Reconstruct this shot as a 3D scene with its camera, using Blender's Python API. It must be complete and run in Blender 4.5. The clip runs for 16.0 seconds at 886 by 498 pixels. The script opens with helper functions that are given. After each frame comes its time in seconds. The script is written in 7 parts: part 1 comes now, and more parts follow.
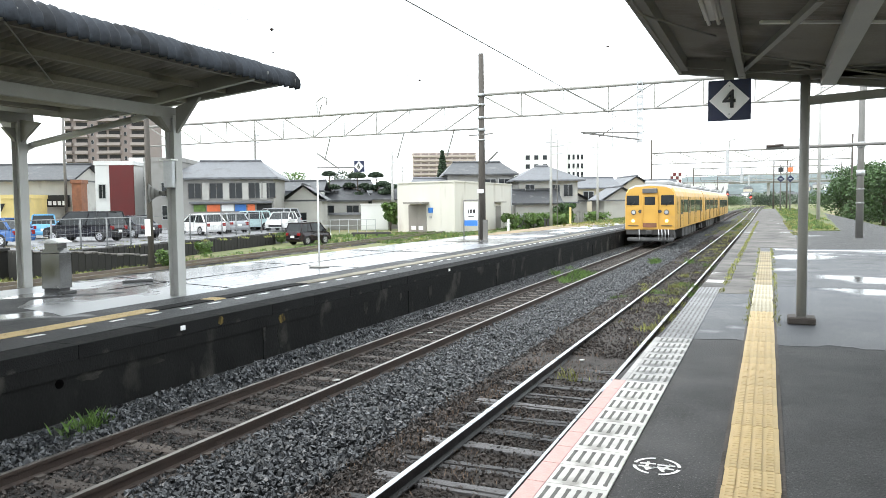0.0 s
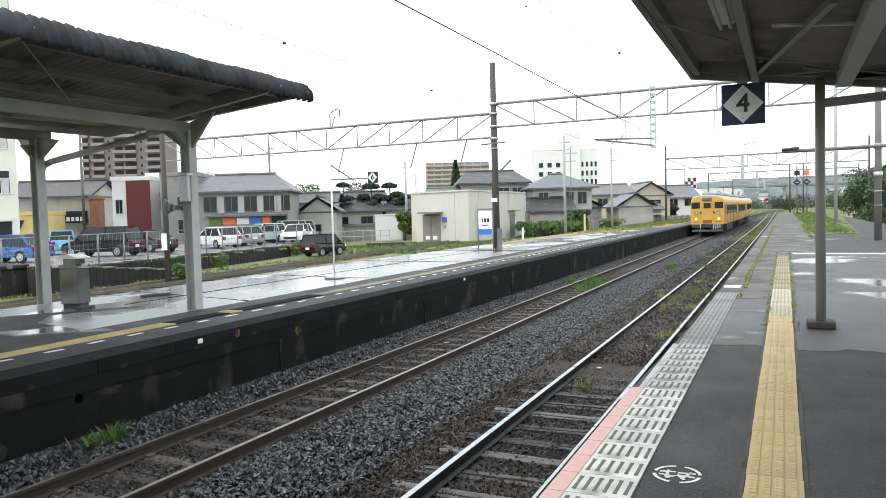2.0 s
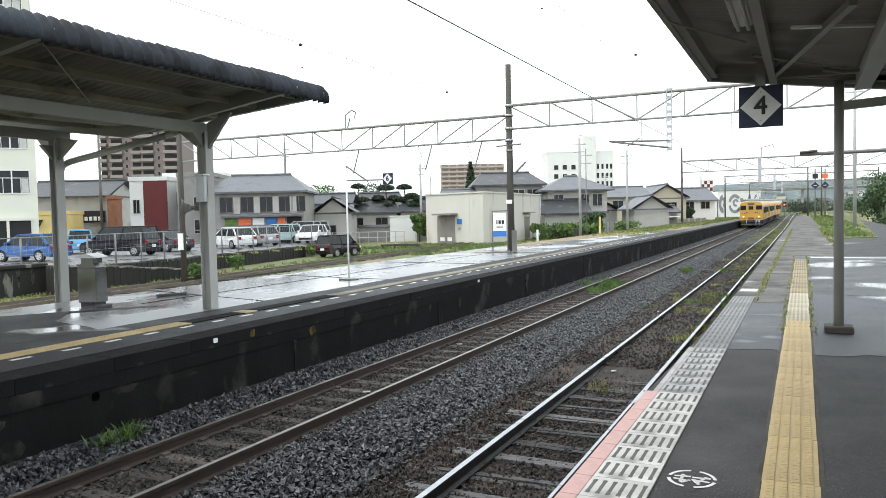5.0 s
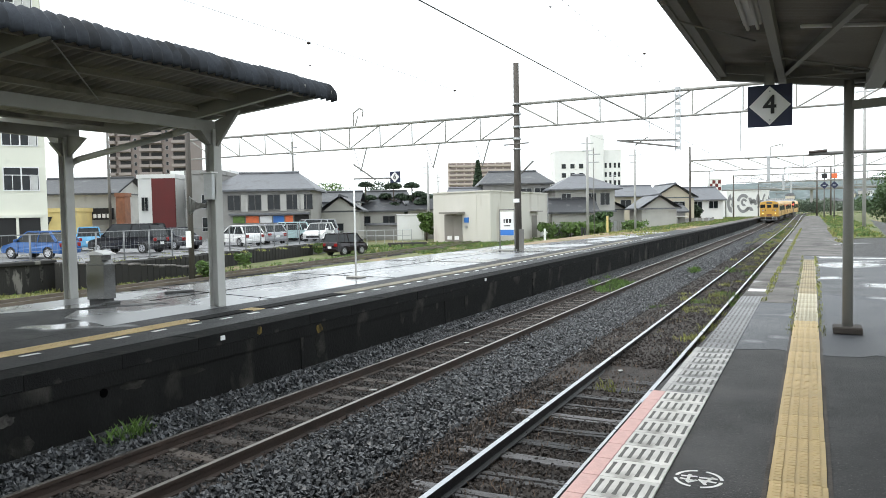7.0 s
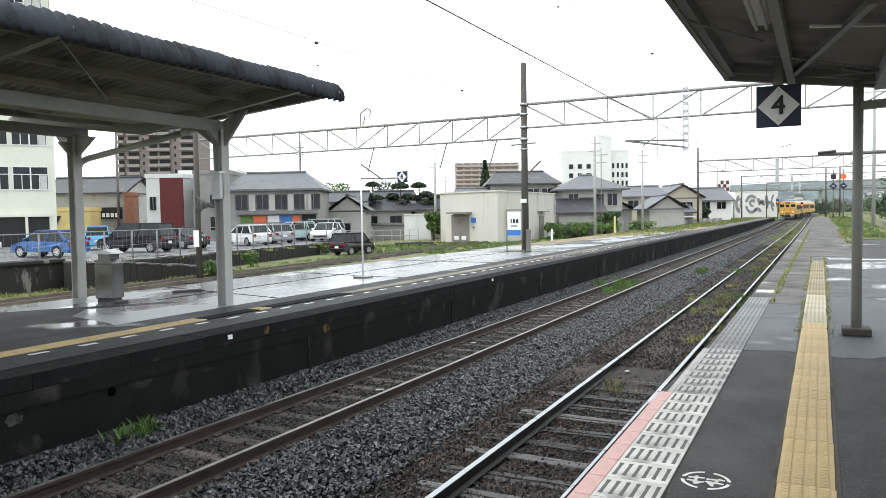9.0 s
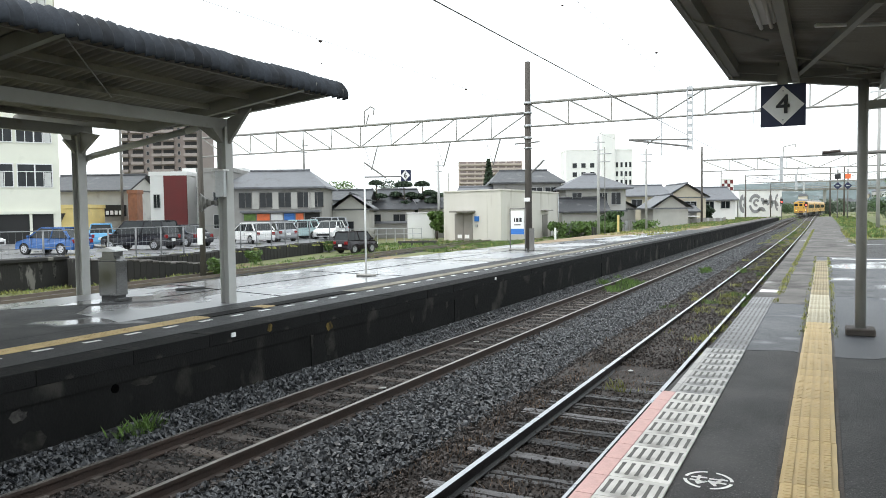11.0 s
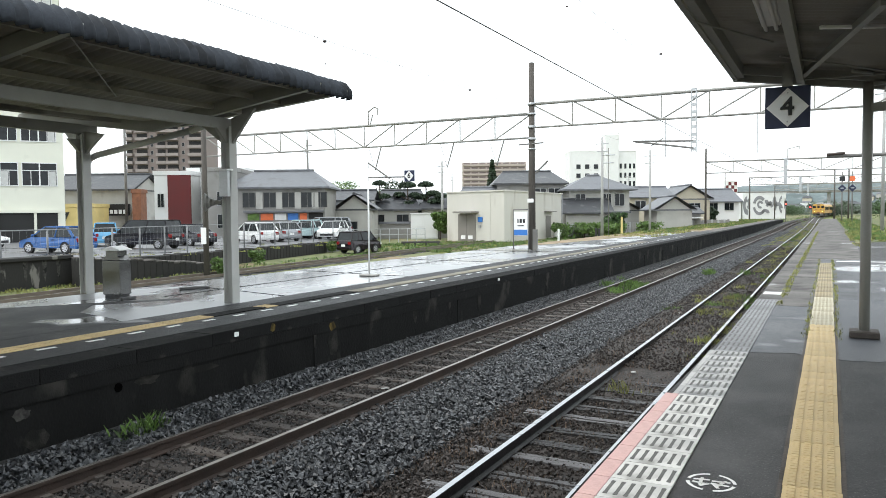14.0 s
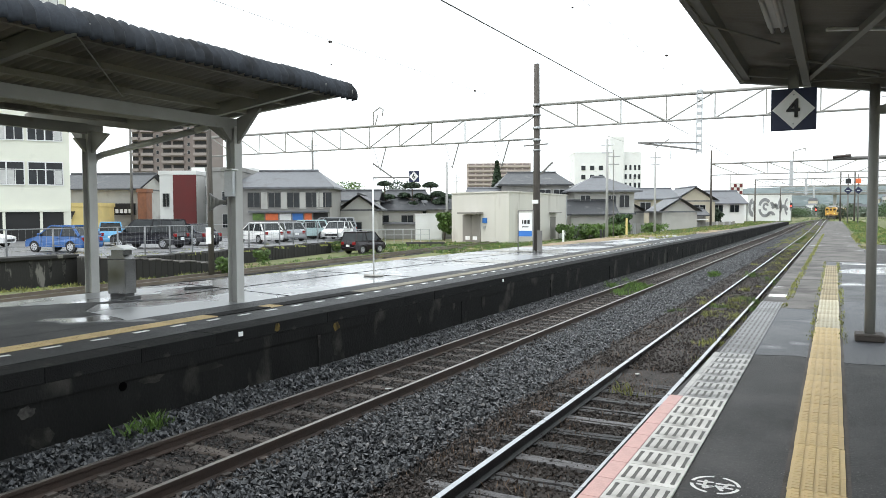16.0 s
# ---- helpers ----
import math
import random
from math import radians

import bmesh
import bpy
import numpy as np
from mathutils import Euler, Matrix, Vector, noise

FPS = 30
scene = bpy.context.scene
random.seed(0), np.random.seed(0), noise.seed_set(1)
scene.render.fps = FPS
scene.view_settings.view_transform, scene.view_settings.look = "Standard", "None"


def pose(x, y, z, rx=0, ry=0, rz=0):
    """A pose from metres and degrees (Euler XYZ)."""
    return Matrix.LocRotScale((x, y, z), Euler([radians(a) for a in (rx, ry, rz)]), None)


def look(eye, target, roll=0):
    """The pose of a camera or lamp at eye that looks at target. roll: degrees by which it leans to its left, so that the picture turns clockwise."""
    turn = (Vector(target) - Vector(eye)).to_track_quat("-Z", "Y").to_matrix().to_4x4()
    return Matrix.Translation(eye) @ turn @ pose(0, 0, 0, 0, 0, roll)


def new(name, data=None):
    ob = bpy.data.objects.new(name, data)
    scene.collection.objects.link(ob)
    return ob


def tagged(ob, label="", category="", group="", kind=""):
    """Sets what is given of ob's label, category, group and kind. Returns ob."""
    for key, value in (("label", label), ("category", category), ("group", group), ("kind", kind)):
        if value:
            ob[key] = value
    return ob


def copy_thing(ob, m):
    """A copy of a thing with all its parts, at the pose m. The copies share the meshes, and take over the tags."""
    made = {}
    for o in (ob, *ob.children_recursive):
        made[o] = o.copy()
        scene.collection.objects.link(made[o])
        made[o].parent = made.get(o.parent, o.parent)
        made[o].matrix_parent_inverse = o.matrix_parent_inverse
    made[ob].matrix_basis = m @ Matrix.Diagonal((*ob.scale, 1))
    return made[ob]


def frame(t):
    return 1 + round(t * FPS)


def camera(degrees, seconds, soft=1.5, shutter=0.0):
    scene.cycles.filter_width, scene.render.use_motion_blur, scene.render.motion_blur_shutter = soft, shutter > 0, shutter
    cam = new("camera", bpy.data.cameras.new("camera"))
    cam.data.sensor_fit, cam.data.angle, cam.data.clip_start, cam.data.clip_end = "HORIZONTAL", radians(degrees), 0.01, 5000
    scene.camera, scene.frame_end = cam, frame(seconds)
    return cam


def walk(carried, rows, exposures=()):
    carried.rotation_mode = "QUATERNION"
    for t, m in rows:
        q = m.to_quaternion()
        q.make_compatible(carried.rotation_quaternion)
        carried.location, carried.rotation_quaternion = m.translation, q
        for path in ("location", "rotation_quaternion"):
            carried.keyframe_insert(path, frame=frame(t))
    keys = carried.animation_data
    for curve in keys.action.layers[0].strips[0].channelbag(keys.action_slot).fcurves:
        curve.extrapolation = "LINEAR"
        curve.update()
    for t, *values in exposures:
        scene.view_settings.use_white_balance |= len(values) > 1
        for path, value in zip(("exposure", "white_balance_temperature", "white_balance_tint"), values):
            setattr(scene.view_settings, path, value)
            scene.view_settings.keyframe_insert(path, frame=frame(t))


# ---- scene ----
cam = camera(61.44, 16.0, soft=0.8)
EYE = Vector((0.216, 0.0, 1.543))
# seconds, degrees to the left of the tracks, tilt, roll
TURNS = [
    (0, 23.597, -3.464, -0.611),
    (0.5, 23.846, -3.249, -1.044),
    (1, 24.118, -3.059, -1.307),
    (1.5, 24.402, -2.886, -1.456),
    (2, 24.704, -2.716, -1.596),
    (2.5, 24.973, -2.628, -1.587),
    (3, 25.222, -2.601, -1.544),
    (3.5, 25.361, -2.586, -1.529),
    (4, 25.485, -2.547, -1.473),
    (6.5, 26.254, -2.669, -1.099),
    (7, 26.356, -2.668, -1.078),
    (7.5, 26.508, -2.665, -0.967),
    (8, 26.601, -2.726, -0.997),
    (8.5, 26.761, -2.725, -0.953),
    (9, 26.890, -2.657, -0.946),
    (11.5, 27.220, -2.789, -0.682),
    (12, 27.283, -2.792, -0.621),
    (12.5, 27.301, -2.783, -0.673),
    (13, 27.355, -2.768, -0.643),
    (13.5, 27.385, -2.750, -0.647),
    (14, 27.388, -2.714, -0.508),
    (14.5, 27.429, -2.660, -0.423),
    (15, 27.484, -2.657, -0.325),
    (15.5, 27.630, -2.669, -0.299),
    (16, 27.729, -2.655, -0.256),
]


def aim(yaw, tilt):
    y, p = radians(yaw), radians(tilt)
    return EYE + 10 * Vector((-math.sin(y) * math.cos(p), math.cos(y) * math.cos(p), math.sin(p)))


walk(cam, [(t, look(EYE, aim(yaw, tilt), roll)) for t, yaw, tilt, roll in TURNS],
     exposures=[(0, 1.42), (0.5, 1.26), (1, 1.13), (1.5, 1.03), (2.2, 0.95), (3, 0.9), (16, 0.9)])

# ---- light ----
world = bpy.data.worlds.new("overcast_sky")
scene.world = world
world.use_nodes = True
_n = world.node_tree.nodes
_sky = _n.new("ShaderNodeTexSky")
_sky.sky_type, _sky.sun_disc = "NISHITA", False
_sky.sun_elevation, _sky.sun_rotation = radians(57), radians(-140)
_sky.air_density, _sky.dust_density, _sky.ozone_density = 1.0, 1.5, 1.0
_grey = _n.new("ShaderNodeHueSaturation")
_grey.inputs["Saturation"].default_value = 0.18
_bg = _n["Background"]
world.node_tree.links.new(_sky.outputs[0], _grey.inputs["Color"])
_cloud = _n.new("ShaderNodeMix")
_cloud.data_type = "RGBA"
_cloud.inputs[0].default_value = 0.8
_cloud.inputs[7].default_value = (6.8, 7.4, 7.7, 1)
world.node_tree.links.new(_grey.outputs[0], _cloud.inputs[6])
world.node_tree.links.new(_cloud.outputs[2], _bg.inputs["Color"])
_bg.inputs["Strength"].default_value = 0.15
sun = new("sun", bpy.data.lights.new("sun", "SUN"))
sun.data.energy, sun.data.angle, sun.data.color = 0.9, radians(25), (1.0, 0.99, 0.97)
sun.matrix_basis = look((-34, -40, 80), (0, 0, 0))

# ---- materials ----
GZ = -1.27      # level of the yard
RAIL = -1.07    # top of the rails


def mat(name, color, rough=0.7, metal=0.0, vary=0.25, scale=6.0, bump=0.15, fine=60.0, stain=None, stain_scale=0.8,
        stain_at=0.55, wet=None, wet_scale=0.4, stretch=(1, 1, 1), per_object=0.0, per_island=0.0, emit=0.0, spec=0.5, soft=0.12):
    """A surface with grain at two sizes, stains and wet patches."""
    m = bpy.data.materials.new(name)
    m.use_nodes = True
    nt = m.node_tree
    ns, ln = nt.nodes, nt.links.new
    b = ns["Principled BSDF"]
    co = ns.new("ShaderNodeTexCoord").outputs["Object"]
    mp = ns.new("ShaderNodeMapping")
    mp.inputs["Scale"].default_value = stretch
    ln(co, mp.inputs[0])
    co = mp.outputs[0]

    def noisy(s, detail=6.0):
        n = ns.new("ShaderNodeTexNoise")
        n.inputs["Scale"].default_value, n.inputs["Detail"].default_value = s, detail
        ln(co, n.inputs["Vector"])
        return n.outputs["Fac"]

    def ramp(src, lo, hi, a, c):
        r = ns.new("ShaderNodeMapRange")
        r.inputs[1].default_value, r.inputs[2].default_value = lo, hi
        r.inputs[3].default_value, r.inputs[4].default_value = a, c
        ln(src, r.inputs[0])
        return r.outputs[0]

    def mix(fac, a, c, kind="MIX"):
        x = ns.new("ShaderNodeMix")
        x.data_type, x.blend_type = "RGBA", kind
        for sock, val in ((x.inputs[0], fac), (x.inputs[6], a), (x.inputs[7], c)):
            if hasattr(val, "is_linked"):
                ln(val, sock)
            else:
                sock.default_value = val
        return x.outputs[2]

    rgb = (*color, 1)
    big, small = noisy(scale, 4.0), noisy(fine, 5.0)
    dark, light = tuple(c * (1 - vary) for c in color) + (1,), tuple(min(1, c * (1 + vary)) for c in color) + (1,)
    col = mix(ramp(big, 0.3, 0.7, 0, 1), dark, light)
    col = mix(ramp(small, 0.3, 0.7, 0.0, 0.5), col, dark)
    if stain:
        col = mix(ramp(noisy(stain_scale, 8.0), stain_at, stain_at + soft, 0, 0.85), col, (*stain, 1))
    if per_object or per_island:
        src = ns.new("ShaderNodeObjectInfo").outputs["Random"] if per_object else ns.new("ShaderNodeNewGeometry").outputs["Random Per Island"]
        k = per_object or per_island
        h = ns.new("ShaderNodeHueSaturation")
        ln(ramp(src, 0, 1, 1 - k, 1 + k), h.inputs["Value"])
        ln(col, h.inputs["Color"])
        col = h.outputs[0]
    r = ramp(big, 0.3, 0.7, max(0.02, rough - 0.08), min(1, rough + 0.08))
    if wet:
        w = ramp(noisy(wet_scale, 3.0), wet[0], wet[0] + 0.05, 0, 1)
        x = ns.new("ShaderNodeMix")
        ln(w, x.inputs[0]), ln(r, x.inputs[2])
        x.inputs[3].default_value = wet[1]
        r = x.outputs[0]
        col = mix(ramp(w, 0, 1, 0, 0.35), col, (color[0] * 0.5, color[1] * 0.5, color[2] * 0.5, 1))
    ln(col, b.inputs["Base Color"]), ln(r, b.inputs["Roughness"])
    b.inputs["Metallic"].default_value = metal
    b.inputs["Specular IOR Level"].default_value = spec
    if bump:
        bp = ns.new("ShaderNodeBump")
        bp.inputs["Strength"].default_value, bp.inputs["Distance"].default_value = bump, 0.02
        if wet:
            sub = ns.new("ShaderNodeMath")
            sub.operation = "MULTIPLY"
            ln(small, sub.inputs[0]), ln(ramp(w, 0, 1, 1, 0.05), sub.inputs[1])
            ln(sub.outputs[0], bp.inputs["Height"])
        else:
            ln(small, bp.inputs["Height"])
        ln(bp.outputs[0], b.inputs["Normal"])
    if emit:
        b.inputs["Emission Color"].default_value = rgb
        b.inputs["Emission Strength"].default_value = emit
    return m


def glass(name, color=(0.018, 0.021, 0.024), rough=0.05):
    return mat(name, color, rough, 0.0, 0.5, 1.3, 0.0, 4.0, spec=0.28)


M = {
    "asphalt": mat("damp_asphalt", (0.064, 0.063, 0.063), 0.75, 0, 0.6, 1.4, 1.0, 80, (0.2, 0.195, 0.19), 70, 0.6, wet=(0.64, 0.2), wet_scale=0.22, spec=0.3, soft=0.08),
    "asphalt_dark": mat("dark_asphalt", (0.02, 0.02, 0.022), 0.6, 0, 0.4, 1.5, 0.5, 60, (0.06, 0.06, 0.062), 3, 0.6, wet=(0.62, 0.12), wet_scale=0.45, spec=0.25),
    "asphalt_wet": mat("rain_wet_asphalt", (0.036, 0.039, 0.046), 0.5, 0, 0.4, 0.8, 0.6, 110, (0.085, 0.087, 0.092), 40, 0.6, wet=(0.58, 0.15), wet_scale=0.4, spec=0.4),
    "patch": mat("old_asphalt", (0.055, 0.057, 0.062), 0.55, 0, 0.35, 1.5, 0.6, 110, (0.025, 0.026, 0.028), 0.9, 0.52, wet=(0.56, 0.08), wet_scale=0.35, spec=0.4),
    "concrete_wet": mat("rain_wet_paving", (0.22, 0.224, 0.232), 0.32, 0, 0.45, 0.9, 0.08, 90, (0.075, 0.075, 0.08), 0.6, 0.58, wet=(0.46, 0.14), wet_scale=0.38, stretch=(1, 0.6, 1), spec=1.0),
    "path": mat("worn_paving", (0.135, 0.126, 0.118), 0.75, 0, 0.5, 0.8, 0.8, 45, (0.05, 0.046, 0.043), 1.3, 0.5, wet=(0.64, 0.2), spec=0.22),
    "fascia": mat("dark_concrete", (0.011, 0.011, 0.0107), 0.9, 0, 0.45, 1.6, 0.5, 40, (0.085, 0.08, 0.07), 1.3, 0.565, stretch=(1, 1, 0.6), soft=0.2, spec=0.12),
    "stain_pale": mat("bare_concrete_patch", (0.07, 0.067, 0.062), 0.9, 0, 0.5, 9, 0.4, 60, (0.014, 0.014, 0.014), 7, 0.5, spec=0.1),
    "stain_grey": mat("scoured_concrete_patch", (0.03, 0.029, 0.026), 0.9, 0, 0.5, 7, 0.4, 60, (0.012, 0.012, 0.011), 5, 0.48, spec=0.1),
    "stain_ochre": mat("ochre_streaked_patch", (0.11, 0.08, 0.025), 0.9, 0, 0.5, 9, 0.4, 60, (0.013, 0.013, 0.012), 12, 0.47, stretch=(1, 2, 0.4), spec=0.1),
    "coping": mat("dark_coping", (0.012, 0.012, 0.012), 0.9, 0, 0.45, 1.8, 0.6, 50, (0.085, 0.08, 0.07), 2.5, 0.62, spec=0.12),
    "ballast": mat("ballast_stone", (0.032, 0.0338, 0.037), 0.36, 0, 0.4, 12, 0.12, 140, per_island=0.95, spec=0.6),
    # bed darker than the stones: shade of the gaps put into its colour
    "ballast_bed": mat("ballast_bed", (0.014, 0.0135, 0.013), 0.85, 0, 0.5, 9, 0.9, 38, (0.03, 0.026, 0.022), 0.5, 0.6),
    "mud": mat("muddy_ballast", (0.043, 0.036, 0.032), 0.8, 0, 0.55, 5, 1.0, 34, (0.10, 0.09, 0.083), 9, 0.6, spec=0.3),
    "sleeper": mat("weathered_sleeper_wood", (0.078, 0.075, 0.076), 0.55, 0, 0.5, 5, 0.8, 40, (0.02, 0.018, 0.017), 4, 0.52, stretch=(0.4, 4.0, 1), per_object=0.85),
    "sleeper_c": mat("concrete_sleeper", (0.07, 0.058, 0.05), 0.8, 0, 0.4, 4, 0.5, 50, (0.03, 0.022, 0.017), 2, 0.5, per_object=0.5),
    # near rail sides: their shadow is put into this near-black colour
    "rail_shaded": mat("shaded_rail_side", (0.02, 0.018, 0.019), 0.5, 0, 0.35, 4, 0.3, 60),
    "ballast_brown": mat("rust_stained_ballast", (0.047, 0.039, 0.035), 0.6, 0, 0.4, 12, 0.12, 140, per_island=0.9, spec=0.35),
    "twig": mat("dry_stalks", (0.17, 0.12, 0.085), 0.9, 0, 0.3, 3, 0.0, 20, per_island=0.6),
    "leaf_deep": mat("deep_leaf_green", (0.05, 0.095, 0.03), 0.6, 0, 0.4, 2, 0.0, 20, per_island=0.5),
    # leaf green paled and greyed to carry the haze of distance
    "leaf_hazed": mat("hazed_leaf_green", (0.15, 0.185, 0.14), 0.7, 0, 0.3, 2, 0.0, 20, per_island=0.3),
    "curtain": mat("pale_curtain", (0.55, 0.55, 0.53), 0.9, 0, 0.15, 3, 0.1, 20),
    "olive_wall": mat("greyish_plaster", (0.42, 0.41, 0.385), 0.85, 0, 0.12, 0.7, 0.1, 25, (0.26, 0.25, 0.23), 0.5, 0.58),
    "rail_side": mat("rusty_rail_side", (0.04, 0.025, 0.019), 0.8, 0, 0.35, 4, 0.3, 60),
    "rail_top": mat("polished_rail_head", (0.42, 0.43, 0.45), 0.32, 1.0, 0.2, 3, 0.05, 30, (0.12, 0.1, 0.09), 1.4, 0.66),
    "rail_mid": mat("worn_rail_head", (0.27, 0.248, 0.23), 0.42, 0.85, 0.25, 2, 0.05, 30, (0.12, 0.08, 0.06), 1.6, 0.6),
    "dirt": mat("dry_dirt", (0.27, 0.20, 0.125), 0.9, 0, 0.35, 1.2, 0.8, 30, (0.10, 0.12, 0.05), 0.5, 0.52),
    "rail_dull": mat("dull_rail_head", (0.2, 0.165, 0.14), 0.45, 0.7, 0.25, 2, 0.05, 30),
    "tactile": mat("yellow_tactile_paving", (0.52, 0.395, 0.205), 0.7, 0, 0.14, 3, 0.25, 70, (0.40, 0.33, 0.22), 2.6, 0.56, per_object=0.07),
    "tactile_dull": mat("grimy_tactile_paving", (0.30, 0.25, 0.16), 0.8, 0, 0.25, 3, 0.25, 70, (0.13, 0.12, 0.1), 1.4, 0.5, per_object=0.2),
    "tactile_faded": mat("faded_warning_block", (0.19, 0.17, 0.125), 0.75, 0, 0.25, 3, 0.25, 70, (0.08, 0.077, 0.07), 1.2, 0.5, per_object=0.25),
    "tactile_pale": mat("faded_tactile_paving", (0.42, 0.38, 0.28), 0.7, 0, 0.18, 3, 0.25, 70, (0.3, 0.27, 0.2), 1.6, 0.55, per_object=0.12),
    "edge_tile": mat("white_edge_tile", (0.55, 0.54, 0.51), 0.65, 0, 0.2, 4, 0.25, 80, (0.22, 0.21, 0.19), 3.2, 0.56, per_object=0.12),
    "edge_tile_dark": mat("blackened_edge_tile", (0.16, 0.16, 0.165), 0.55, 0, 0.25, 5, 0.3, 80, (0.42, 0.42, 0.42), 6, 0.58, per_object=0.25),
    "edge_tile_worn": mat("worn_edge_tile", (0.42, 0.415, 0.4), 0.6, 0, 0.2, 5, 0.3, 80, (0.13, 0.13, 0.13), 3.2, 0.5, per_object=0.15),
    "tile_slot": mat("dark_tile_groove", (0.11, 0.107, 0.1), 0.8, 0, 0.3, 8, 0.2, 80),
    "pink": mat("pink_edge_line", (0.56, 0.35, 0.32), 0.65, 0, 0.2, 5, 0.2, 70, (0.4, 0.3, 0.27), 3, 0.6),
    "paint": mat("white_marking_paint", (0.72, 0.72, 0.70), 0.6, 0, 0.12, 7, 0.2, 80, (0.3, 0.3, 0.3), 9, 0.66),
    "steel_paint": mat("grey_painted_steel", (0.42, 0.42, 0.40), 0.5, 0, 0.12, 2, 0.1, 60, (0.24, 0.21, 0.17), 3, 0.68),
    "steel_dark": mat("dark_painted_steel", (0.16, 0.155, 0.145), 0.55, 0, 0.2, 2, 0.1, 60, (0.13, 0.09, 0.06), 2, 0.65),
    "steel_mid": mat("brownish_grey_steel", (0.25, 0.245, 0.225), 0.5, 0, 0.15, 2, 0.1, 60, (0.16, 0.12, 0.09), 2.5, 0.66),
    "roof_sheet": mat("corrugated_roof_sheet", (0.036, 0.041, 0.05), 0.75, 0, 0.3, 1.5, 0.2, 40, (0.015, 0.016, 0.018), 1.6, 0.5, spec=0.2),
    "roof_under": mat("roof_underside", (0.30, 0.285, 0.25), 0.7, 0, 0.2, 1, 0.2, 40, (0.1, 0.09, 0.08), 0.8, 0.55),
    "galv": mat("galvanised_steel", (0.45, 0.46, 0.47), 0.45, 0.6, 0.15, 4, 0.05, 40, (0.2, 0.19, 0.18), 3, 0.62),
    "stainless": mat("brushed_stainless", (0.15, 0.15, 0.148), 0.22, 1.0, 0.1, 3, 0.0, 90),
    "navy": mat("navy_sign_enamel", (0.012, 0.018, 0.055), 0.4, 0, 0.1, 3, 0.03, 40),
    "white": mat("white_enamel", (0.78, 0.78, 0.77), 0.45, 0, 0.06, 3, 0.03, 40, (0.55, 0.53, 0.5), 4, 0.68),
    "black": mat("black_enamel", (0.012, 0.012, 0.013), 0.45, 0, 0.2, 4, 0.03, 40),
    "grass": mat("grass_ground", (0.10, 0.12, 0.04), 0.9, 0, 0.4, 1.2, 0.8, 25, (0.20, 0.15, 0.08), 0.35, 0.55),
    "earth": mat("yard_earth", (0.14, 0.155, 0.06), 0.9, 0, 0.4, 0.9, 0.8, 25, (0.24, 0.17, 0.10), 0.16, 0.52),
    "leaf": mat("leaf_green", (0.085, 0.15, 0.03), 0.6, 0, 0.4, 2, 0.0, 20, per_island=0.5),
    "leaf_dark": mat("pine_green", (0.032, 0.055, 0.028), 0.65, 0, 0.4, 2, 0.0, 20, per_island=0.5),
    "leaf_yellow": mat("dry_yellow_grass", (0.22, 0.23, 0.065), 0.7, 0, 0.4, 2, 0.0, 20, per_island=0.5),
    "bark": mat("bark", (0.09, 0.07, 0.055), 0.9, 0, 0.35, 6, 0.6, 30),
    "hut": mat("pale_rendered_wall", (0.56, 0.54, 0.49), 0.8, 0, 0.06, 0.6, 0.2, 50, (0.36, 0.33, 0.28), 0.55, 0.58, stretch=(1, 1, 0.2)),
    "hut_door": mat("taupe_steel_door", (0.22, 0.205, 0.185), 0.55, 0, 0.1, 1, 0.05, 50),
    "cream": mat("cream_wall", (0.70, 0.70, 0.60), 0.8, 0, 0.06, 0.5, 0.1, 30, (0.5, 0.5, 0.43), 0.4, 0.62),
    "white_wall": mat("white_wall", (0.72, 0.72, 0.71), 0.8, 0, 0.06, 0.5, 0.1, 30, (0.52, 0.52, 0.5), 0.5, 0.6),
    "red_wall": mat("maroon_wall", (0.13, 0.022, 0.022), 0.7, 0, 0.15, 0.6, 0.1, 30),
    # the tower's two browns are greyed in colour for distance haze
    "brown_wall": mat("hazed_brown_wall", (0.215, 0.175, 0.165), 0.8, 0, 0.1, 0.1, 0.05, 5),
    "brown_mid": mat("hazed_brown_balcony", (0.27, 0.235, 0.225), 0.8, 0, 0.1, 0.1, 0.05, 5),
    "brown_light": mat("beige_balcony", (0.42, 0.36, 0.32), 0.8, 0, 0.1, 0.1, 0.05, 5),
    "grey_wall": mat("grey_siding", (0.27, 0.262, 0.25), 0.8, 0, 0.15, 0.8, 0.1, 25, (0.17, 0.16, 0.145), 0.6, 0.58),
    "mural": mat("grey_mural_paint", (0.24, 0.24, 0.25), 0.8, 0, 0.2, 0.6, 0.05, 20),
    "beige_wall": mat("beige_wall", (0.52, 0.47, 0.37), 0.8, 0, 0.1, 0.5, 0.1, 25),
    "yellow_wall": mat("pale_ochre_wall", (0.68, 0.54, 0.22), 0.7, 0, 0.15, 0.8, 0.1, 25, (0.5, 0.42, 0.25), 0.9, 0.58),
    "rooftile": mat("grey_roof_tile", (0.125, 0.13, 0.142), 0.5, 0, 0.3, 2.5, 0.3, 30, (0.085, 0.085, 0.09), 0.9, 0.55),
    "rooftile_dark": mat("dark_roof_tile", (0.05, 0.052, 0.057), 0.5, 0, 0.3, 2.5, 0.3, 30, (0.12, 0.12, 0.12), 0.9, 0.58),
    "rust": mat("rusty_sheet", (0.24, 0.10, 0.055), 0.8, 0, 0.3, 2, 0.2, 30, (0.16, 0.08, 0.05), 1.2, 0.55),
    "window": glass("window_glass"),
    "car_glass": glass("car_window_glass", (0.02, 0.024, 0.026), 0.04),
    "dark": mat("dark_interior", (0.02, 0.02, 0.02), 0.8, 0, 0.3, 2, 0.0, 20),
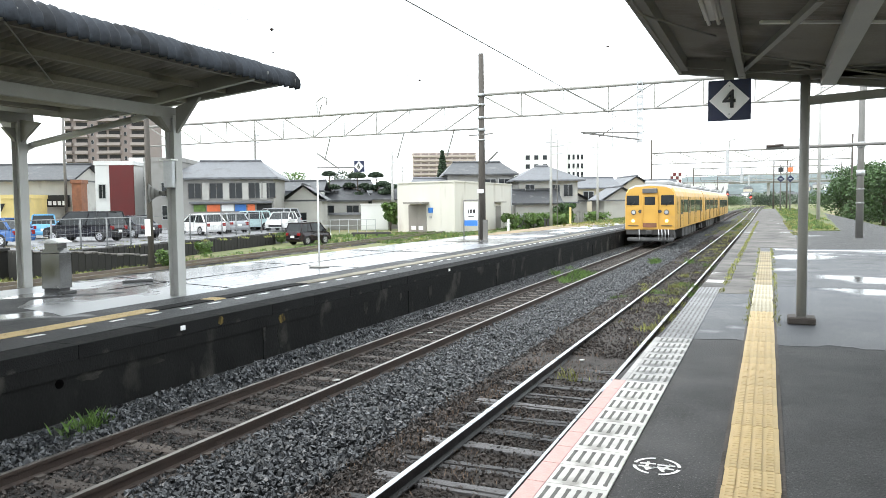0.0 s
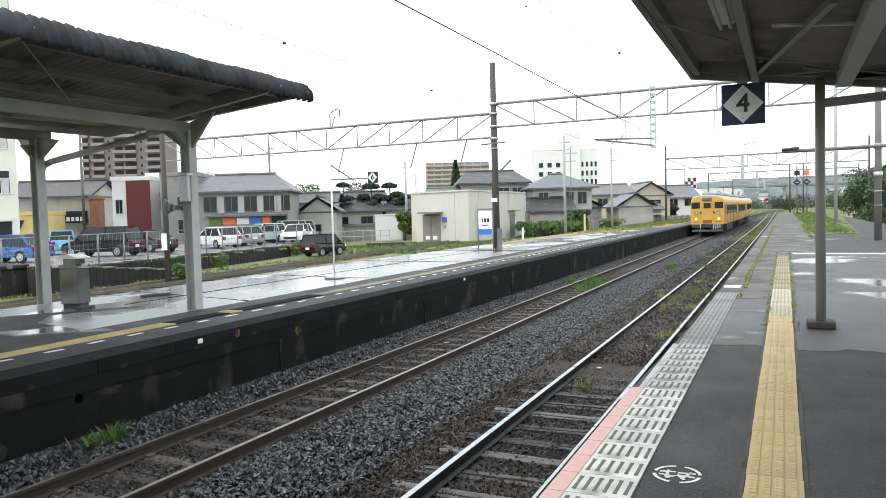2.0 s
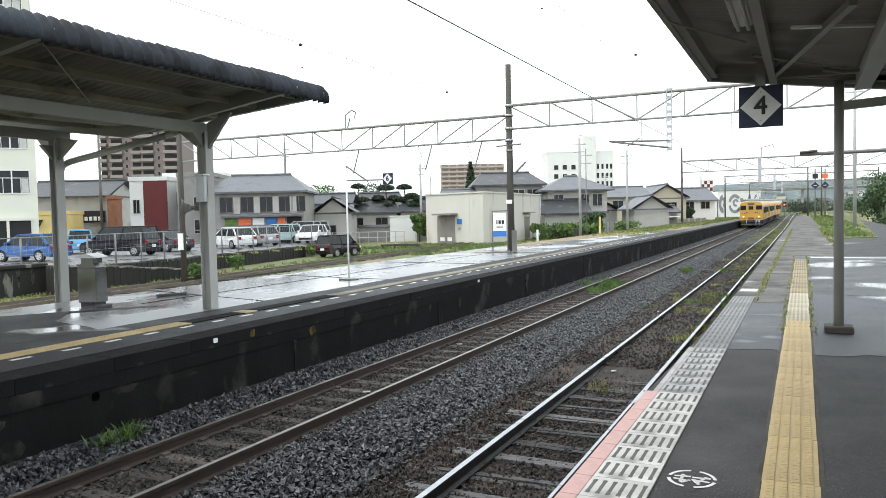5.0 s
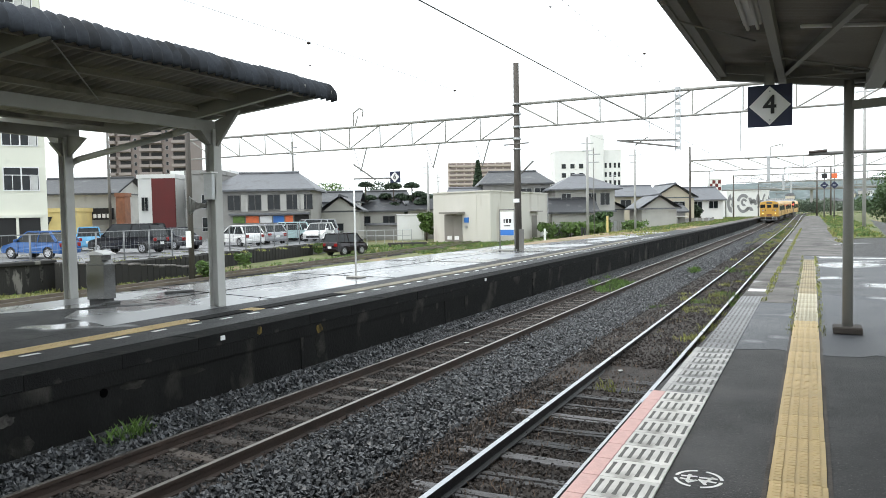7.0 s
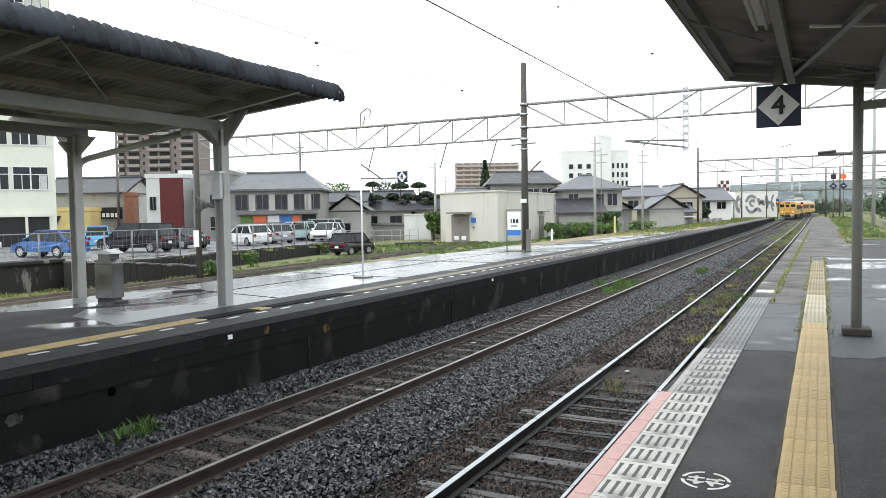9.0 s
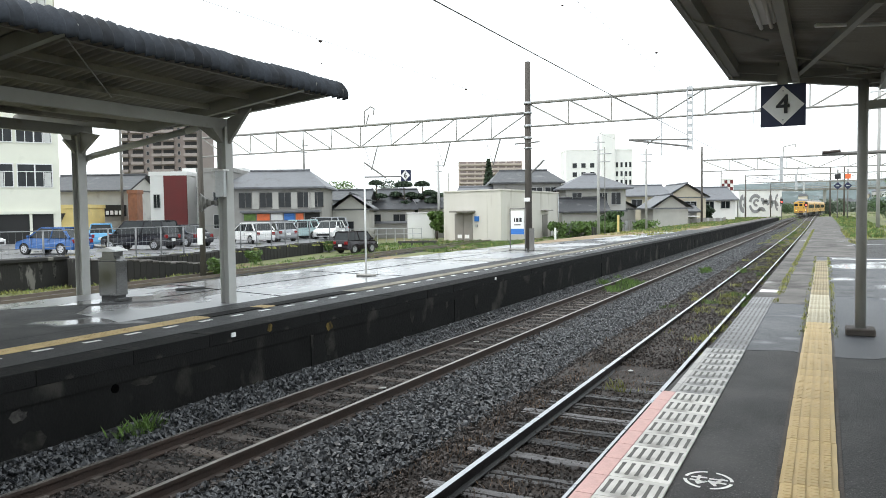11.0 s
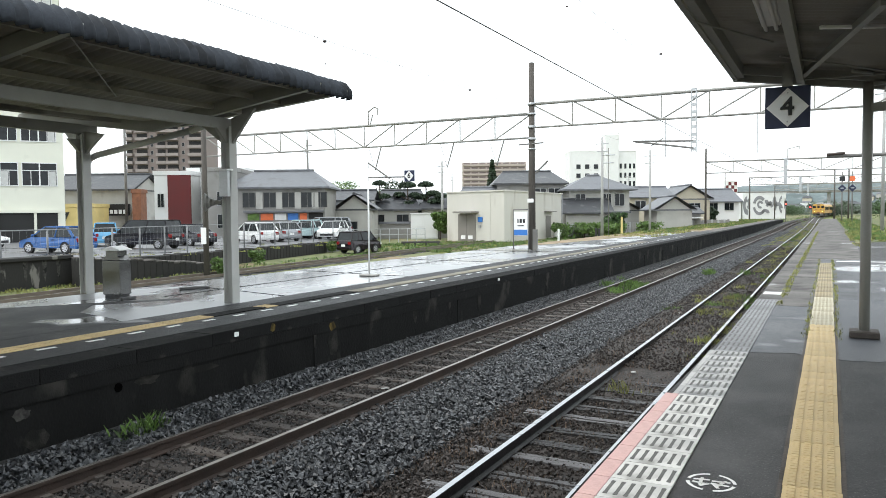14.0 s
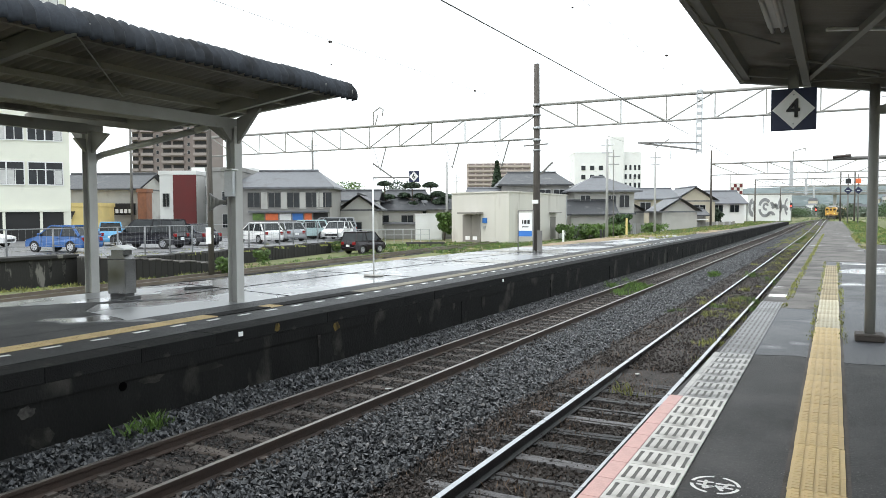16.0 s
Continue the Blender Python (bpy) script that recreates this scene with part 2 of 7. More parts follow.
    "hole": mat("hole_shade_black", (0.002, 0.002, 0.002), 0.9, 0, 0.2, 4, 0.0, 20, spec=0.0),
    "alu": mat("aluminium_frame", (0.42, 0.42, 0.42), 0.45, 0.5, 0.1, 4, 0, 40),
    "wood_pole": mat("old_pole", (0.085, 0.075, 0.066), 0.85, 0, 0.3, 4, 0.3, 30, stretch=(2, 2, 0.3)),
    "conc_pole": mat("concrete_pole", (0.36, 0.36, 0.35), 0.8, 0, 0.12, 2, 0.1, 30),
    "train": mat("yellow_train_paint", (0.56, 0.315, 0.055), 0.42, 0, 0.08, 1.2, 0.02, 30, (0.42, 0.25, 0.07), 0.8, 0.58),
    "train_dark": mat("train_underframe", (0.05, 0.048, 0.046), 0.75, 0, 0.3, 2, 0.2, 30),
    "train_grey": mat("train_skirt_grey", (0.1, 0.1, 0.1), 0.6, 0, 0.2, 2, 0.1, 30),
    "train_roof": mat("train_roof_grey", (0.33, 0.33, 0.33), 0.7, 0, 0.2, 1.5, 0.1, 30),
    "headlight": mat("lit_headlight", (1.0, 0.62, 0.2), 0.3, emit=1.3, bump=0),
    "red_light": mat("lit_red_signal", (1.0, 0.06, 0.04), 0.3, emit=4.0, bump=0),
    "orange": mat("orange_board", (0.75, 0.16, 0.05), 0.5, 0, 0.1, 3, 0, 30),
    "blue": mat("blue_band", (0.03, 0.16, 0.50), 0.4, 0, 0.08, 3, 0, 30),
    "rubber": mat("tyre_rubber", (0.02, 0.02, 0.02), 0.8, 0, 0.2, 6, 0.1, 40),
    "hubcap": mat("wheel_rim", (0.5, 0.5, 0.52), 0.35, 0.8, 0.1, 6, 0, 40),
    "tail": mat("red_lamp_glass", (0.22, 0.012, 0.014), 0.2, 0, 0.1, 4, 0, 40),
    "lamp_tube": mat("unlit_tube_light", (0.75, 0.75, 0.72), 0.4, 0, 0.05, 3, 0, 40),
    "wire": mat("overhead_wire", (0.12, 0.12, 0.12), 0.6, 0.3, 0.1, 3, 0, 40),
    "insul": mat("brown_insulator", (0.05, 0.035, 0.03), 0.3, 0, 0.1, 3, 0, 40),
    # ridge woods with bluish distance haze mixed into the base colour
    "hill": mat("hazy_far_woods", (0.115, 0.145, 0.145), 0.9, 0, 0.4, 0.035, 0, 0.4, (0.23, 0.25, 0.26), 0.05, 0.56, stretch=(1, 1, 2.5)),
    "tarmac": mat("car_park_tarmac", (0.16, 0.16, 0.165), 0.55, 0, 0.2, 0.5, 0.2, 40, wet=(0.55, 0.2)),
    "stone_wall": mat("mossy_retaining_wall", (0.019, 0.018, 0.016), 0.85, 0, 0.4, 1.5, 0.6, 20, (0.2, 0.19, 0.17), 2.2, 0.63, stretch=(1, 1, 0.3), soft=0.05),
    "fence_steel": mat("dull_fence_steel", (0.22, 0.225, 0.23), 0.6, 0, 0.2, 4, 0.0, 40),
    "cable": mat("dark_cover", (0.07, 0.07, 0.07), 0.7, 0, 0.3, 3, 0.2, 30),
}


# ---- mesh helpers ----
def part(name, bm, material, parent=None, label=""):
    """Links a bmesh as one mesh object, under a thing where one is given."""
    me = bpy.data.meshes.new(name)
    bm.to_mesh(me)
    bm.free()
    for m in material if isinstance(material, (list, tuple)) else [material]:
        me.materials.append(M[m])
    ob = new(name, me)
    if parent is not None:
        ob.parent = parent
    return tagged(ob, label)


def thing(name, m, label, category, group="", kind=""):
    ob = new(name)
    ob.empty_display_size = 0.2
    ob.matrix_basis = m
    return tagged(ob, label, category, group, kind)


def box(bm, x0, x1, y0, y1, z0, z1, bevel=0.0, mi=0, m=None):
    g = bmesh.ops.create_cube(bm, size=1.0, matrix=Matrix.Translation(((x0 + x1) / 2, (y0 + y1) / 2, (z0 + z1) / 2)) @ Matrix.Diagonal((abs(x1 - x0), abs(y1 - y0), abs(z1 - z0), 1)))
    vs = g["verts"]
    fs = list({f for v in vs for f in v.link_faces})
    for f in fs:
        f.material_index = mi
    if bevel:
        es = list({e for v in vs for e in v.link_edges})
        r = bmesh.ops.bevel(bm, geom=es, offset=bevel, segments=1, affect="EDGES")
        vs = list({v for f in r["faces"] for v in f.verts} | {v for v in vs if v.is_valid})
        for f in r["faces"]:
            f.material_index = mi
    if m is not None:
        bmesh.ops.transform(bm, matrix=m, verts=[v for v in vs if v.is_valid])
    return bm


def bar(bm, a, b, r, r2=None, n=8, mi=0):
    """A round bar from a to b."""
    a, b = Vector(a), Vector(b)
    d = b - a
    q = d.to_track_quat("Z", "Y").to_matrix().to_4x4()
    g = bmesh.ops.create_cone(bm, cap_ends=True, segments=n, radius1=r, radius2=r if r2 is None else r2, depth=d.length, matrix=Matrix.Translation((a + b) / 2) @ q)
    for v in g["verts"]:
        for f in v.link_faces:
            f.material_index = mi
            f.smooth = n > 6 and len(f.verts) == 4
    return bm


def strut(bm, a, b, w, h, mi=0):
    """A square bar from a to b, w wide and h deep."""
    a, b = Vector(a), Vector(b)
    d = b - a
    q = d.to_track_quat("Z", "Y").to_matrix().to_4x4()
    g = bmesh.ops.create_cube(bm, size=1.0, matrix=Matrix.Translation((a + b) / 2) @ q @ Matrix.Diagonal((w, h, d.length, 1)))
    for v in g["verts"]:
        for f in v.link_faces:
            f.material_index = mi
    return bm


def prism(bm, outline, axis, a, b, mi=0):
    """Extrudes an outline of (u, v) pairs along x, y or z from a to b."""
    def place(u, v, w):
        return {"x": (w, u, v), "y": (u, w, v), "z": (u, v, w)}[axis]
    lo = [bm.verts.new(place(u, v, a)) for u, v in outline]
    hi = [bm.verts.new(place(u, v, b)) for u, v in outline]
    k = len(outline)
    fs = [bm.faces.new(lo), bm.faces.new(hi[::-1])]
    for i in range(k):
        fs.append(bm.faces.new((lo[i], hi[i], hi[(i + 1) % k], lo[(i + 1) % k])))
    for f in fs:
        f.material_index = mi
    bmesh.ops.recalc_face_normals(bm, faces=fs)
    return bm


def B():
    return bmesh.new()


def joined(name, verts, faces, material, parent=None, label="", smooth=False):
    me = bpy.data.meshes.new(name)
    me.from_pydata(verts, [], faces)
    me.materials.append(M[material])
    if smooth:
        me.shade_smooth()
    me.update()
    ob = new(name, me)
    if parent is not None:
        ob.parent = parent
    return tagged(ob, label)

# ---- ground, platforms and tracks ----
NEAR, FAR = -2.44, -6.11            # middles of the two tracks
EDGE_N, EDGE_F, BACK_F = -1.0, -6.92, -13.0
WALL_F = -7.75                      # face of the far platform
# the far platform stands 0.18 m lower than the near one; its things are drawn small and brought to true size here
FARM = Matrix.Translation((-0.0253, 0.0, -0.18)) @ Matrix.Diagonal((1.1166, 1.1166, 1.1166, 1))
BEND_Y, BEND = 122.0, 0.0004       # beyond this the tracks swing to the right


def bend(y):
    d = max(0.0, y - BEND_Y)
    return BEND * d * d if d < 68 else BEND * 68 * (2 * d - 68)


def rise(y):
    """The line and the land climb gently beyond the platforms."""
    return 0.85 * (1 - math.exp(-(max(0.0, y - 90.0) / 75.0) ** 2))


def ground():
    bm = B()
    prism(bm, [(-600, GZ - 3), (-600, GZ)] + [(y, GZ + rise(y)) for y in (90, 97, 104, 112, 120, 130, 142, 156, 175, 200, 240, 320, 3500)] + [(3500, GZ - 3)], "x", -2500, 2500)
    tagged(part("ground", bm, "earth"), "damp earth of the railway yard with weeds", "ground", kind="structure")
    bm = B()
    last = None
    for y in [-14, 20, 60, 90, 100, 110] + list(range(116, 250, 6)):
        o = bend(y)
        vs = [bm.verts.new((min(x + o, -1.05) if x < -3.95 else x, y, GZ + z + rise(y))) for x, z in ((WALL_F - 0.05, -0.1), (WALL_F - 0.05, 0.16), (-7.0, 0.06), (-6.7, 0.03), (-4.6, 0.03), (-3.9, 0.012), (-1.02, 0.006), (-1.02, -0.1))]
        if last:
            for i in range(6):
                bm.faces.new((last[i], vs[i], vs[i + 1], last[i + 1]))
        last = vs
    bmesh.ops.recalc_face_normals(bm, faces=bm.faces)
    tagged(part("ballast_bed", bm, "ballast_bed"), "ballast bed coloured dark for the shade between its stones", "ballast", kind="structure")


def near_platform():
    bm = B()
    prism(bm, [(EDGE_N, -14), (EDGE_N, 6.0), (-0.88, 11.0), (-0.88, 150), (6.2, 150), (6.2, -14)], "z", GZ - 0.1, 0.0)
    p = part("platform_near", bm, "asphalt")
    tagged(p, "wet dark asphalt platform surface", "platform", kind="structure")
    bm = B()
    box(bm, -0.55, 6.2, 14.6, 26.2, 0.0, 0.006)
    tagged(part("platform_patch", bm, "patch"), "paler wet asphalt patch on the platform", "platform", kind="structure")
    bm = B()
    front = [(-0.54 + 6.74 * i / 60, 8.75 + 0.35 * noise.noise(Vector((i * 0.17, 3.1, 0))) + 0.1 * noise.noise(Vector((i * 0.7, 8.1, 0)))) for i in range(61)]
    prism(bm, front + [(6.2, 14.6), (-0.54, 14.6)], "z", 0.0, 0.004)
    tagged(part("platform_wet", bm, "asphalt_wet"), "rain-wet asphalt beyond the canopy's shelter", "platform", kind="structure")
    bm = B()
    box(bm, -0.88, 0.0, 13.2, 60, 0.0, 0.008)
    box(bm, 0.0, 1.25, 26.2, 148, 0.0, 0.008)
    box(bm, -0.88, 0.0, 60, 148, 0.0, 0.008)
    tagged(part("platform_path", bm, "path"), "worn grey paving running along the platform", "platform", kind="structure")
    bm = B()
    rng = random.Random(6)
    left = [(1.25 + 0.12 * rng.random(), y) for y in range(43, 150, 5)]
    right = [(3.6 + 0.046 * (y - 41) - 0.2 * rng.random(), y) for y in range(148, 43, -5)]
    prism(bm, left + right + [(3.5, 41.9), (2.2, 41.1), (1.3, 38.6)], "z", 0.0, 0.03)
    tagged(part("platform_grass", bm, "grass"), "grass grown over the disused platform end", "grass", kind="structure")


def far_platform():
    bm = B()
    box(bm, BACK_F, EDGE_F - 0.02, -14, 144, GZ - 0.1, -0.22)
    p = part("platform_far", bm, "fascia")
    tagged(p, "far platform with a near-black concrete face", "platform", kind="structure")
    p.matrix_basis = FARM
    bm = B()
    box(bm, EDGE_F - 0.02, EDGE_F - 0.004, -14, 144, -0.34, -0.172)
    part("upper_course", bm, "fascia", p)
    for y in (-3, 3, 9.4, 14.5, 20.2, 26.5, 33.0, 37, 41.0, 48, 55, 63, 72, 85, 100, 120):
        bm = B()
        box(bm, EDGE_F - 0.02, EDGE_F - 0.006, y - 0.03, y + 0.03, GZ, -0.34)
        part("joint_strip", bm, "coping", p)
    bm = B()
    box(bm, BACK_F, -9.0, -14, 60, -0.22, 0.0)
    part("paving", bm, "concrete_wet", p)
    bm = B()
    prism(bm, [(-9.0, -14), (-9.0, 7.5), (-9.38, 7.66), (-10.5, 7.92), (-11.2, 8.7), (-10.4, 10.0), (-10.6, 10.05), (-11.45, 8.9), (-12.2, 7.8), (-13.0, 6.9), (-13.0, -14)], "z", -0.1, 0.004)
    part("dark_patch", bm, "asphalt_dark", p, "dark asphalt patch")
    for x0, y0, x1, y1 in ((-13.0, 12.2, -9.0, 11.2), (-13.0, 16.6, -9.0, 15.9), (-13.0, 22.1, -9.0, 21.6), (-13.0, 28.3, -9.0, 28.0), (-11.1, 10.2, -11.0, 36.0)):
        bm = B()
        strut(bm, (x0, y0, -0.008), (x1, y1, -0.008), 0.022, 0.03)
        part("paving_joint", bm, "coping", p)
    bm = B()
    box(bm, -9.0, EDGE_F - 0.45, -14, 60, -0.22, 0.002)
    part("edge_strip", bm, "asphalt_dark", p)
    bm = B()
    box(bm, -8.6, EDGE_F - 0.45, 60, 144, -0.22, 0.0)
    part("far_paving", bm, "path", p)
    bm = B()
    prism(bm, [(-8.6, 60), (-8.6, 144), (BACK_F, 144), (BACK_F, 60)] , "z", -0.22, -0.004)
    part("dirt_strip", bm, "dirt", p, "dry dirt strip")
    bm = B()
    prism(bm, [(BACK_F, 33), (-12.2, 33.4), (-11.6, 38), (-10.9, 46), (-10.2, 54), (-9.4, 60), (BACK_F, 60)], "z", -0.1, 0.003)
    part("dirt_strip", bm, "dirt", p, "dry dirt strip")
    return p


def rails(name, cx, y0, y1, curve=True):
    """Two rails with web and foot, following the line of the track."""
    for s in (-1, 1):
        ys = [y0] + ([] if not curve else [y for y in range(90, int(y1), 8)]) + [y1]
        ring = [(-0.062, -0.15), (0.062, -0.15), (0.062, -0.135), (0.012, -0.12), (0.012, -0.045), (0.033, -0.035), (0.033, -0.004), (0.029, 0.0), (-0.029, 0.0), (-0.033, -0.004), (-0.033, -0.035), (-0.012, -0.045), (-0.012, -0.12), (-0.062, -0.135)]
        bm = B()
        last = None
        for y in ys:
            o = cx + s * 0.5665 + (bend(y) if curve and cx == FAR else 0)
            vs = [bm.verts.new((o + u, y, RAIL + v + (rise(y) if curve else 0))) for u, v in ring]
            if last:
                for i in range(len(ring)):
                    j = (i + 1) % len(ring)
                    f = bm.faces.new((last[i], vs[i], vs[j], last[j]))
                    f.material_index = 1 if i == 7 or (cx == NEAR and i in (6, 8)) else 0
            last = vs
        bmesh.ops.recalc_face_normals(bm, faces=bm.faces)
        tagged(part(name, bm, ["rail_side" if cx == FAR else "rail_shaded", "rail_mid" if cx == FAR else "rail_top"]), "rusty steel rail with a polished head", "rail", "rails", "structure")

# ---- platform canopies ----
def far_canopy():
    c = thing("platform_canopy", pose(0, 0, 0), "corrugated butterfly canopy on grey steel posts", "canopy")
    eave, tip, mid, z1, z0 = -7.2, 10.85, -11.1, 3.62, 3.27
    # corrugated sheet, two slopes down to the middle gutter, curled over at the eave
    verts, faces = [], []
    prof = [(eave + 0.02, z1 - 0.1), (eave + 0.03, z1 - 0.03), (eave + 0.01, z1 + 0.06), (eave - 0.07, z1 + 0.17), (eave - 0.19, z1 + 0.22), (eave - 0.4, z1 + 0.19), (mid, z0 + 0.06)]
    prof += [(2 * mid - x, z) for x, z in reversed(prof[3:-1])]
    k, pitch = len(prof), 0.155
    n = int(25 / pitch) * 6
    for i in range(n + 1):
        y = tip - i * pitch / 6
        w = 0.03 * math.cos(i * math.pi / 3) + (0.016 if (i // 36) % 2 else 0.0)
        for j, (x, z) in enumerate(prof):
            nx = 1.0 if j <= 2 else 0.0
            verts.append((x + w * nx, y, z + w * (1 - abs(nx) * 0.6)))
    for i in range(n):
        for j in range(k - 1):
            a = i * k + j
            faces.append((a, a + 1, a + k + 1, a + k))
    sh = joined("roof_sheet", verts, faces, "roof_sheet", c, smooth=True)
    sh.data.materials.append(M["roof_under"])
    so = sh.modifiers.new("thickness", "SOLIDIFY")
    so.thickness, so.material_offset, so.offset = 0.01, 1, -1
    # purlins and end rafters
    for x in (-7.75, -8.6, -9.5, -10.3, -11.9, -12.7):
        t = abs(x - mid) / abs(eave - mid)
        z = z0 + 0.05 + 0.46 * t
        bm = B()
        box(bm, x - 0.03, x + 0.03, -14, tip - 0.2, z - 0.085, z)
        part("purlin", bm, "roof_under", c)
    for y in (tip - 0.12, 10.0, 5.6, 0.6, -4.1, -8.8):
        for s in (-1, 1):
            bm = B()
            prism(bm, [(mid, z0 + (0.02 if y > 10.5 else -0.15)), (mid, z0 + 0.05), (mid - s * (eave - 0.38 - mid), z1 + 0.17), (mid - s * (eave - mid), z1 + 0.08), (mid - s * (eave - mid), z1 + 0.0)], "y", y - 0.05, y + 0.05)
            part("rafter", bm, "steel_mid", c)
    bm = B()
    bar(bm, (-7.5, 5.7, 3.6), (-9.1, 7.6, 3.3), 0.009, n=6)
    part("tie_rod", bm, "steel_mid", c)
    for x in (-9.2, -13.05):
        bm = B()
        box(bm, x - 0.05, x + 0.05, -14, 10.3, 3.06 if x > mid else 3.18, 3.24 if x > mid else 3.38)
        part("beam", bm, "steel_mid", c)
        for y in (10.0, 5.3, 0.6, -4.1, -8.8):
            bm = B()
            h = [(-0.1, -0.09), (-0.085, -0.09), (-0.085, -0.012), (0.085, -0.012), (0.085, -0.09), (0.1, -0.09)]
            prism(bm, [(x + u, y + v) for u, v in h + [(-u, -v) for u, v in h]], "z", 0, 3.1 if x > mid else 3.2)
            part("post", bm, "steel_paint", c)
            bm = B()
            for s in (-1, 1):
                prism(bm, [(y + s * 0.09, 2.82), (y + s * 0.09, 3.08), (y + s * 0.34, 3.08)], "x", x - 0.04, x + 0.04)
                prism(bm, [(x + s * 0.1, 2.8), (x + s * 0.1, 3.24), (x + s * 0.62, 3.24 + (0.14 if (x > mid) == (s > 0) else -0.08))], "y", y - 0.03, y + 0.03)
            part("bracket", bm, "steel_mid", c)
    return c


def near_canopy():
    c = thing("platform_canopy", pose(0, 0, 0), "dark steel canopy over the near platform", "canopy")
    end, ex, ez = 10.6, -0.92, 3.3
    k = -0.144
    # roof sheets rising from the eave to a ridge over the platform
    verts, faces = [], []
    n = int(25 / 0.12) * 2
    prof = [(ex - 0.04, ez + 0.13), (2.6, ez + 0.13 + k * 3.5), (6.1, ez + 0.13)]
    for i in range(n + 1):
        for x, z in prof:
            verts.append((x, end + 0.1 - i * 0.06, z + 0.012 * (i % 2)))
    for i in range(n):
        for j in range(2):
            a = i * 3 + j
            faces.append((a, a + 1, a + 4, a + 3))
    sh = joined("roof_sheet", verts, faces, "roof_under", c)
    so = sh.modifiers.new("thickness", "SOLIDIFY")
    so.thickness = 0.01
    bm = B()
    box(bm, ex - 0.02, ex + 0.13, -14, end, ez - 0.03, ez + 0.16)
    box(bm, ex + 0.03, ex + 0.05, -14, end, ez - 0.06, ez + 0.1)
    part("eave_beam", bm, "steel_mid", c)
    for x0, x1 in ((ex, 2.6), (6.1, 2.6)):
        bm = B()
        strut(bm, (x0, end - 0.05, ez + 0.02), (x1, end - 0.05, ez + 0.02 + k * 3.5), 0.1, 0.15)
        part("end_beam", bm, "steel_mid", c)
    for x in (1.5, 2.1, 3.2, 5.2):
        z = ez + 0.11 + k * min(x - ex, 6.1 - x)
        bm = B()
        box(bm, x - 0.03, x + 0.03, -14, end - 0.1, z - 0.08, z)
        part("purlin", bm, "roof_under", c)
    for x, w, m in ((-0.12, 0.04, "steel_mid"), (0.87, 0.085, "steel_paint"), (4.3, 0.085, "steel_paint")):
        z = ez + 0.08 + k * min(x - ex, 6.1 - x)
        bm = B()
        box(bm, x - w, x + w, -14, end - 0.1, z - 0.16, z)
        part("long_beam", bm, m, c)
    for y in (10.3, 5.6, 0.9, -3.8):
        for x0, x1 in ((ex, 2.6), (6.1, 2.6)):
            bm = B()
            strut(bm, (x0, y, ez + 0.05), (x1, y, ez + 0.05 + k * 3.5), 0.06, 0.1)
            part("rafter", bm, "steel_mid", c)
    for y in (10.3, 5.6, 0.9, -3.8):
        bm = B()
        box(bm, -0.33, -0.21, y - 0.06, y + 0.04, 3.02, 3.3)
        part("hanger", bm, "steel_mid", c)
        bm = B()
        bar(bm, (-0.12, y - 0.08, 3.2), (-0.12, y - 0.03, 3.2), 0.085, n=16)
        box(bm, -0.3, -0.1, y - 0.07, y - 0.03, 3.1, 3.2)
        part("gusset", bm, "steel_mid", c)
        bm = B()
        strut(bm, (-0.12, y - 0.06, 3.18), (0.56, y - 3.84, 3.08), 0.06, 0.06)
        part("brace", bm, "steel_mid", c)
        for p, q in (((-0.12, y - 0.06, 3.15), (1.6, y - 1.0, 2.98)), ((-0.27, y - 1.6, 3.17), (1.6, y - 0.1, 2.96)), ((-0.9, y - 3.2, 3.26), (-0.3, y - 2.2, 3.2))):
            bm = B()
            bar(bm, p, q, 0.012, n=6)
            part("tie_rod", bm, "steel_mid", c)
        bm = B()
        bar(bm, (0.42, y - 0.83, 3.08), (0.62, y - 0.68, 3.065), 0.022, n=8)
        part("turnbuckle", bm, "steel_mid", c)
    for x in (0.61, 4.6):
        for y in (10.3, 5.6 if x > 1 else -3.8, -8.5):
            bm = B()
            bar(bm, (x, y, 0.08), (x, y, 3.06), 0.058, n=16)
            part("post", bm, "steel_mid", c)
            bm = B()
            box(bm, x - 0.16, x + 0.16, y - 0.16, y + 0.16, 0, 0.09, 0.015)
            part("footing", bm, "sleeper_c", c)
    bm = B()
    strut(bm, (0.62, 10.3, 2.76), (4.6, 10.3, 2.95), 0.1, 0.1)
    part("cross_beam", bm, "steel_mid", c)
    bm = B()
    strut(bm, (0.62, 10.3, 3.05), (4.6, 10.3, 3.08), 0.06, 0.06)
    part("cross_beam", bm, "steel_mid", c)
    # tube lamps, not lit
    for x, y, l in ((-0.3, 7.25, 1.2), (-0.3, 3.0, 1.2)):
        lamp = thing("tube_lamp", pose(x, y, 3.3), "unlit white twin tube lamp under the canopy", "lamp", "tube lamps")
        bm = B()
        box(bm, -0.085, 0.085, -l / 2, l / 2, 0.0, 0.08, 0.01)
        part("housing", bm, "white", lamp)
        for s in (-0.045, 0.045):
            bm = B()
            bar(bm, (s, -l / 2, -0.03), (s, l / 2, -0.03), 0.018, n=10)
            part("tube", bm, "lamp_tube", lamp)
    lamp = thing("tube_lamp", pose(0.62, 7.5, 3.08, 0, 0, 25), "unlit white twin tube lamp under the canopy", "lamp", "tube lamps")
    bm = B()
    box(bm, -0.55, 0.9, -0.02, 0.02, 0.02, 0.05, 0.006)
    part("housing", bm, "white", lamp)


